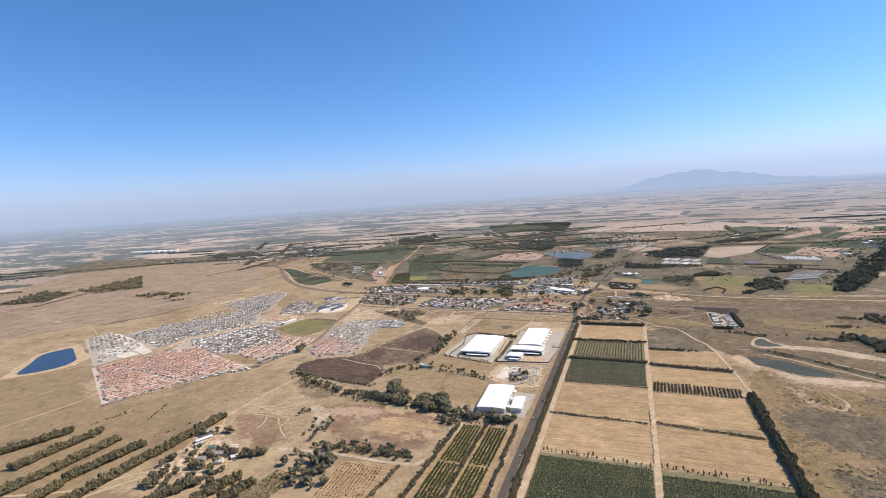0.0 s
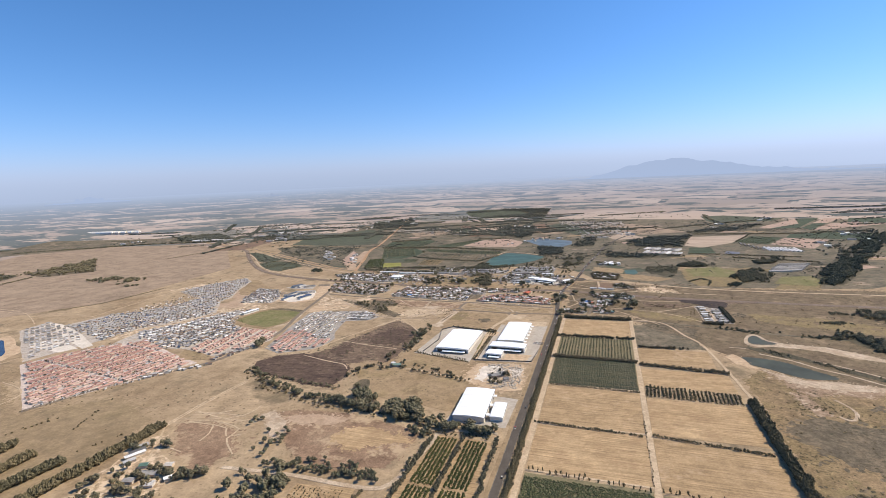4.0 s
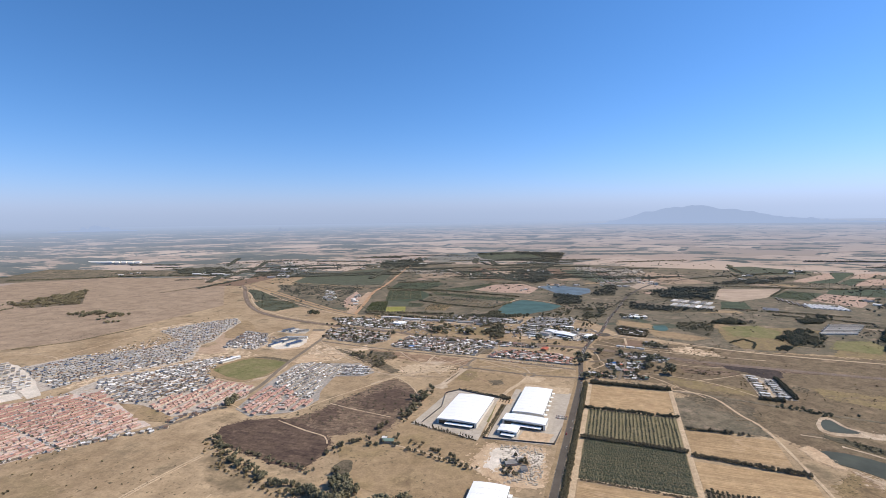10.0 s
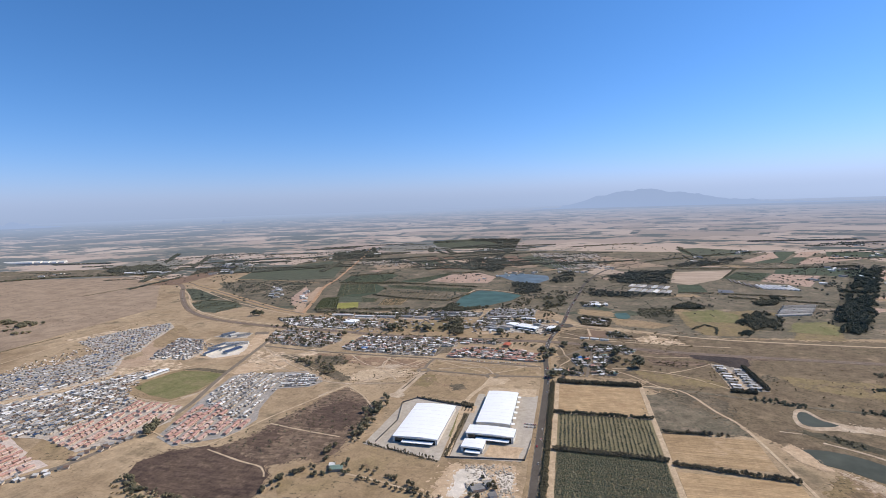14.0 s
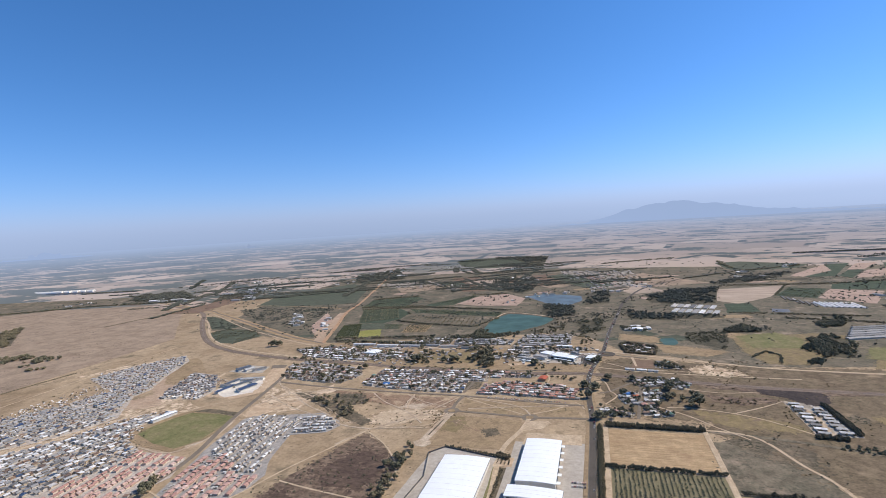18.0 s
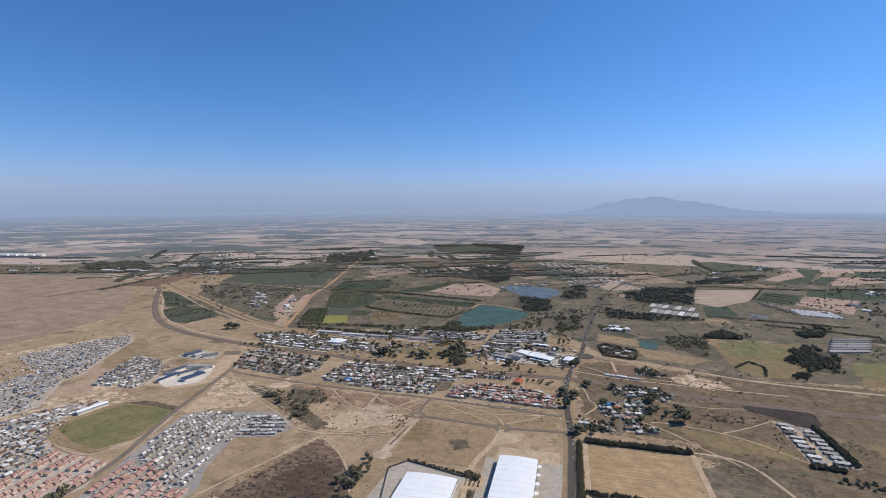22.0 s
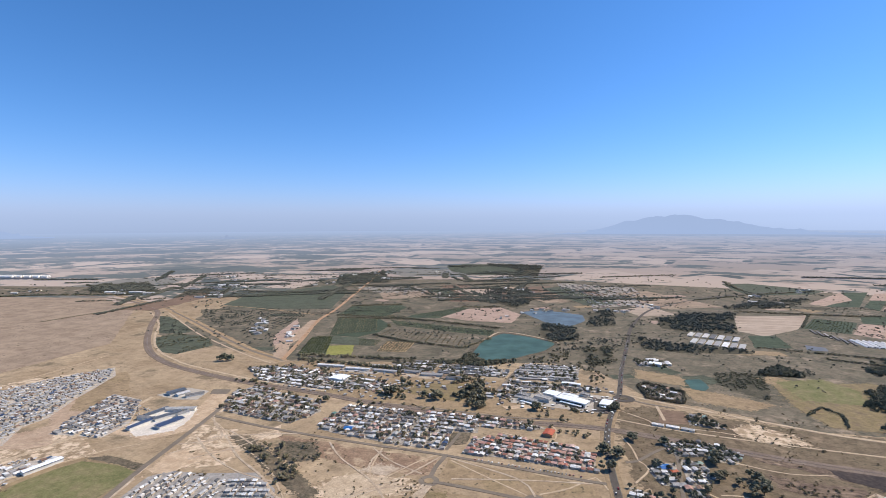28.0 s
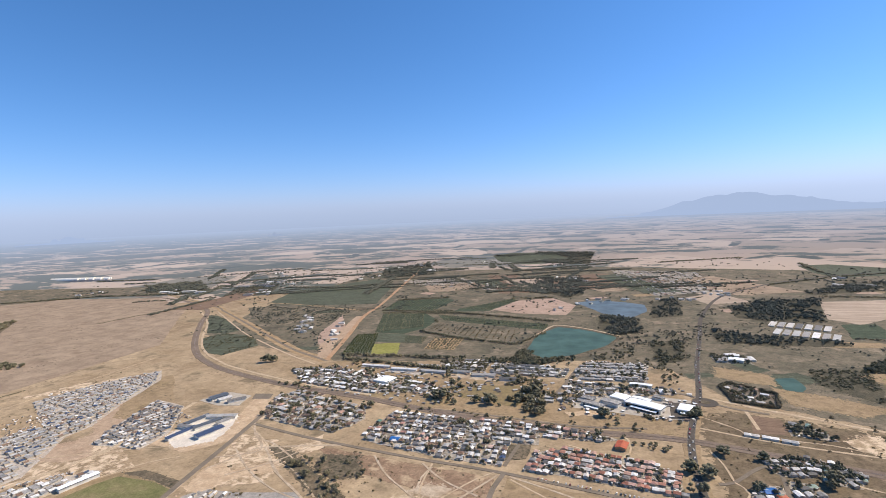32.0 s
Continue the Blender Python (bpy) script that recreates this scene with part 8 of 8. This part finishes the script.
for i in range(46):
    b = radians(belts.uniform(-72, 50))
    d = belts.uniform(2000, 3700)
    x, y = CX + d * math.sin(b), CY + d * math.cos(b)
    if (-1500 < x < 700 and y < 1400) or (-300 < x < 1500 and 2150 < y < 3300) or on_hillside(x, y):
        continue
    for k in range(int(belts.integers(2, 5))):
        house(x + belts.normal(0, 40), y + belts.normal(0, 40), belts.uniform(0, 3), belts.uniform(14, 40), belts.uniform(10, 16), 4.5, "gable", "wall_white", ["tin_pale", "tin_grey", "tin_pale"][k % 3], "pale far farm building on the plain", "far farm buildings", "farm_building", "building")
    stuff("farm_trees", np.column_stack([belts.normal(x, 70, 26), belts.normal(y, 70, 26)]), 6, 8, FAR_CROWNS, "haze_leaf", "dark trees round a far farm", "trees")
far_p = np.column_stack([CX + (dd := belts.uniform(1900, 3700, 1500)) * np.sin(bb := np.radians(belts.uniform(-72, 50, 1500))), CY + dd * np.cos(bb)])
stuff("plain_trees", open_ground(far_p), 4.0, 6, FAR_CROWNS, "haze_leaf", "scattered trees on the far plain", "trees", 0.5)

stuff("plain_trees", bunches(-1250, 20, 500, 1900, 1500, 120, 26, 8), 2.8, 4.4, FAR_CROWNS, "haze_leaf", "bunched trees among far fields", "trees", 0.5)
stuff("plain_trees", bunches(60, 1200, 440, 1800, 1300, 120, 26, 9), 2.5, 3.8, FAR_CROWNS, "haze_leaf", "bunched trees among far fields", "trees", 0.5)
stuff("plain_trees", bunches(-2600, -1300, 700, 2400, 700, 50, 50, 10), 4, 6, FAR_CROWNS, "haze_leaf", "bunched trees among far fields", "trees", 0.5)
for x, y, t, L, W in ((-590, 405, 0.05, 60, 9), (-520, 398, 0.05, 54, 9), (-455, 400, 0.0, 50, 9), (-400, 410, 0.0, 40, 10), (-480, 432, 0.05, 46, 8), (-350, 402, 0.1, 44, 12), (-300, 392, 0.1, 30, 12)):
    house(x, y, t, L, W, 4, "gable", "wall_white", "tin_pale" if L > 45 else "tin_grey", "long pale-roofed packing shed among trees", "packing sheds", "shed", "shed")
for poly in ([(327, 546), (424, 585), (456, 520), (432, 440), (338, 441)], [(552, 450), (625, 470), (628, 404), (592, 345), (515, 366)]):
    patch("pasture", poly, "green", 3.1, "green irrigated pasture among trees", 6, 5, fringe=14)
patch("yellow_field", [(-389, 338), (-273, 366), (-214, 345), (-262, 268), (-368, 288)], "olive_grass", 2.4, "olive-yellow fenced field behind the railway", 2)
patch("town_verge", [(-768, 345), (-600, 265), (-400, 232), (-10, 228), (-12, 380), (-200, 396), (-420, 470), (-700, 420)], "meadow", 1.6, "dry grass ground between town blocks", 6, fringe=14)
patch("town_verge", [(20, 240), (20, 60), (60, 50), (180, 60), (330, 120), (300, 165), (140, 195)], "reserve", 1.2, "dry brown grass round leafy plots", 6, fringe=14)

QUADS = [([(-726, 481), (-787, 648), (-733, 674), (-654, 491)], 10, 4, "vine", "striped vineyard block on tan soil"), ([(-544, 555), (-564, 663), (-483, 667), (-472, 565)], 10, 4, "leaf", "dark young tree rows on tan soil"),
         ([(-751, 684), (-852, 921), (-714, 940), (-640, 770)], 24, 6, "olive", "dense dark orchard block"), ([(-920, 1156), (-887, 984), (-704, 1000), (-720, 1200)], 16, 8, "olive", "dense dark orchard block"),
         ([(-629, 1047), (-497, 1246), (-465, 1224), (-525, 1017)], 12, 8, "olive", "dense dark orchard block"), ([(-665, 935), (-302, 864), (-298, 800), (-617, 867)], 9, 6, "olive", "dense dark orchard strip"),
         ([(-616, 727), (-619, 820), (-366, 770), (-353, 660)], 16, 9, "bush", "sparse olive-brown orchard block"), ([(-620, 602), (-650, 670), (-580, 664), (-572, 602)], 10, 5, "olive", "dense dark orchard block"),
         ([(692, 1322), (786, 1281), (691, 1088), (600, 1142)], 14, 8, "dark_vine", "dark green crop in close rows")]
for q, n, gap, mat, words in QUADS:
    rows_in("orchard", words, q, n, gap, 2.2, 2.6, mat, TUFTS)

# plastic tunnels, rows of sheds, the hut site
lot_rng = random.Random(12)


def tunnel(x, y, turn, L, R):
    bm = bmesh.new()
    n = 10
    a = [[bm.verts.new((s * L / 2, R * math.cos(math.pi * i / n), R * 0.8 * math.sin(math.pi * i / n))) for i in range(n + 1)] for s in (-1, 1)]
    for i in range(n):
        bm.faces.new((a[0][i], a[1][i], a[1][i + 1], a[0][i + 1]))
    for k in (0, 1):
        bm.faces.new(a[k])
    bmesh.ops.recalc_face_normals(bm, faces=bm.faces)
    top = tagged(new("greenhouse_tunnel"), "long white plastic growing tunnel", "greenhouse", "growing tunnels")
    top.matrix_local = place(*bowl(x, y), turn)
    part("cover", bm, M["plastic"], top)
    bm = bmesh.new()
    for s in (-1, 1):
        box(bm, s * L / 2 - 0.1, s * L / 2 + 0.1, -1.5, 1.5, 0.02, R * 0.7)
    part("door", bm, M["wall_dark"], top)
    return top


for i in range(8):
    tunnel(655 + i * 12.5, 960 - i * 3.0, 1.56, 86, 4.2)
for i in range(6):
    house(600 + i * 8, 1090 - i * 26, 1.45, 64, 5, 2.2, "mono", "timber", "tin_grey", "long low shade-net house", "shade houses", "shade_house", "greenhouse")
for i in range(5):
    tunnel(-3640 + i * 60, 1640 + i * 10, 0.3, 170, 16)
for row, (xa, ya) in enumerate(((253, 962), (244, 876))):
    for i in range(7):
        house(xa + i * 17.4, ya - 6.6 * i, -0.36, 13.0, 50, 2.6, "mono", "wall_white", "tin_grey" if i % 2 else "tin_pale", "long grey poultry shed in a row", "poultry sheds", "poultry_shed", "shed")
for i in range(6):
    house(585 + 11 * i, 545 + 22 * i - 8, 0.28, 84, 13, 3.2, "gable", "wall_white", "tin_grey", "long grey-roofed farm shed in a row", "eastern farm sheds", "farm_shed", "shed")
for x, y, t, L, W in ((-2217, 1215, 0.3, 60, 22), (-2140, 1190, 0.3, 44, 18), (-2100, 1250, 0.3, 70, 20), (-2010, 1230, 0.5, 50, 18), (-1930, 1420, 0.5, 60, 16), (-1850, 1470, 0.5, 70, 16), (-1780, 1440, 0.5, 50, 16), (-1720, 1330, 0.4, 40, 14), (-1690, 1200, 0.4, 40, 14)):
    house(x, y, t, L, W, 6, "gable", "wall_white", "tin_pale" if W > 16 else "tin_grey", "large pale works hall among dark trees", "western works halls", "works_hall", "building")
patch("solar_field", [(511, 905), (550, 887), (541, 848), (495, 848)], "wall_dark", 3, "dark blue-grey panelled yard", 0.5, category="yard")
patch("trailer_ground", [(286, 108), (334, 100), (340, -16), (286, -22)], "town_dust", 2.4, "pale ground of a hut site", 2, category="yard")
ribbon("hut_road", [(286, 110), (300, 92), (309, 60), (308, 20), (307, -18)], 6, "pale", 3.4, "pale gravel road between huts", rough=0.2)
ribbon("hut_road", [(288, 90), (288, 30), (287, -20)], 3, "pale", 3.4, "pale gravel lane beside huts", rough=0.3)
for side, x0, n in ((0, 297, 9), (1, 322, 8)):
    for i in range(n):
        y0 = (96 if side == 0 else 78) - i * (13.4 if side == 0 else 12.2)
        house(x0 + lot_rng.uniform(-1, 1), y0, -0.12, lot_rng.uniform(11, 15), lot_rng.uniform(5.5, 7), 2.7, "gable", "wall", ("tin_pale", "tin_pale", "tin_grey", "tin_pale")[(i + side) % 4], "long pale-roofed hut in a fenced rank", "fenced huts", "hut", "hut")
        if (i * 5 + side) % 3:
            house(x0 + lot_rng.uniform(-5, 5), y0 - 6.2, -0.12, lot_rng.uniform(3, 6), 3, 2.3, "mono", "wall", "tin_grey", "small grey shed between huts", "fenced hut sheds", "shed", "shed")
        for k in range(2):
            tree(x0 + lot_rng.uniform(-9, 9), y0 - 6.4, lot_rng.uniform(3, 5), None, "hedge", "small dark tree between huts", "hut site trees")
hedge(337, 100, 338, -12, 2.4, 6, 2.2, rows=2, label="tall dark hedge beside a fenced hut site")
hedge(283, -24, 318, -27, 2.4, 6, 2.2, rows=2, label="dark hedge beside a fenced hut site")

# ---- vehicles ----
def car_meshes():
    bm = bmesh.new()
    box(bm, -2.1, 2.1, -0.85, 0.85, 0.35, 0.95)
    bmesh.ops.bevel(bm, geom=bm.edges[:], offset=0.12, segments=1, affect="EDGES")
    body = mesh_bm("body", bm, M["car"])
    bm = bmesh.new()
    v = [bm.verts.new(p) for p in ((-1.5, -.78, .95), (1.1, -.78, .95), (1.1, .78, .95), (-1.5, .78, .95), (-1.1, -.66, 1.45), (0.5, -.66, 1.45), (0.5, .66, 1.45), (-1.1, .66, 1.45))]
    for f in ((0, 1, 5, 4), (1, 2, 6, 5), (2, 3, 7, 6), (3, 0, 4, 7)):
        bm.faces.new([v[i] for i in f])
    cabin = mesh_bm("window_band", bm, M["glass"])
    bm = bmesh.new()
    box(bm, -1.12, 0.52, -.68, .68, 1.44, 1.5)
    roof = mesh_bm("car_roof", bm, M["car"])
    bm = bmesh.new()
    bmesh.ops.create_cone(bm, cap_ends=True, segments=10, radius1=0.33, radius2=0.33, depth=0.22, matrix=Matrix.Rotation(math.pi / 2, 4, "X"))
    return body, cabin, roof, mesh_bm("wheel", bm, M["rubber"])


CAR = car_meshes()


def car(x, y, turn, label="car on the tarred road", group="road traffic", s=1.0, z=0.27):
    top = tagged(new("car"), label, "car", group)
    top.matrix_local = place(x, y, z, turn, (s, s, s))
    for name, me in zip(("body", "window_band", "car_roof"), CAR):
        link(name, me, top)
    for wx in (-1.3, 1.3):
        for wy in (-0.8, 0.8):
            link("wheel", CAR[3], top, place(wx, wy, 0.33))
    return top


line = curve(main_line, 12.0)
lane = random.Random(4)
for i, ((x0, y0), (x1, y1)) in enumerate(zip(line, line[1:])):
    busy = 0.85 if y0 > -40 else 0.12
    if y0 > 900 or lane.random() > busy:
        continue
    a = math.atan2(y1 - y0, x1 - x0)
    o = 2.1 if lane.random() < 0.65 else -2.1
    car(x0 + math.sin(a) * o, y0 - math.cos(a) * o, a + (math.pi if o < 0 else 0), s=lane.uniform(1.0, 1.3))
for i in range(34):
    x = -196 + i * 4.6
    if lane.random() < 0.8:
        car(x, 66 - (x + 196) * 0.06, 1.5 + lane.uniform(-0.1, 0.1), "parked car in a row beside town houses", "parked cars", 1.0, 0.0)
for i in range(12):
    car(-22 + (i % 6) * 2.9, -196 - (i // 6) * 8, 1.57, "car parked in a warehouse yard", "parked cars", 1.0, 0.14)

for poly, n, words in (([(-1120, 850), (-1000, 800), (-900, 600), (-1020, 640)], 16, "pale farm building on scrubland"), ([(-330, 1120), (-200, 1330), (-60, 1300), (-300, 1000)], 10, "pale farm building by a lake"), ([(70, 640), (170, 660), (160, 600), (80, 600)], 6, "estate building among trees"), ([(-950, 860), (-880, 700), (-800, 560), (-870, 640)], 10, "pale shed on bare ground"), ([(-20, 1300), (200, 1500), (300, 1400), (60, 1280)], 14, "house in a far leafy suburb")):
    for p in sample(poly, n):
        house(p[0], p[1], rng.uniform(0, 3), rng.uniform(10, 24), rng.uniform(7, 11), 3.6, "gable", "wall_white", random.choice(["tin_pale", "tin_grey", "tin_pale"]), words, "scattered buildings", "farm_building", "building")
for i in range(46):
    x = -186 + (i % 23) * 7.2
    car(x, 378 + (x + 186) * 0.12 + 9 * (i // 23), 1.45 + lane.uniform(-0.1, 0.1), "car parked in a shop car park", "parked cars", 1.0, 0.3)

plant_the_rest()
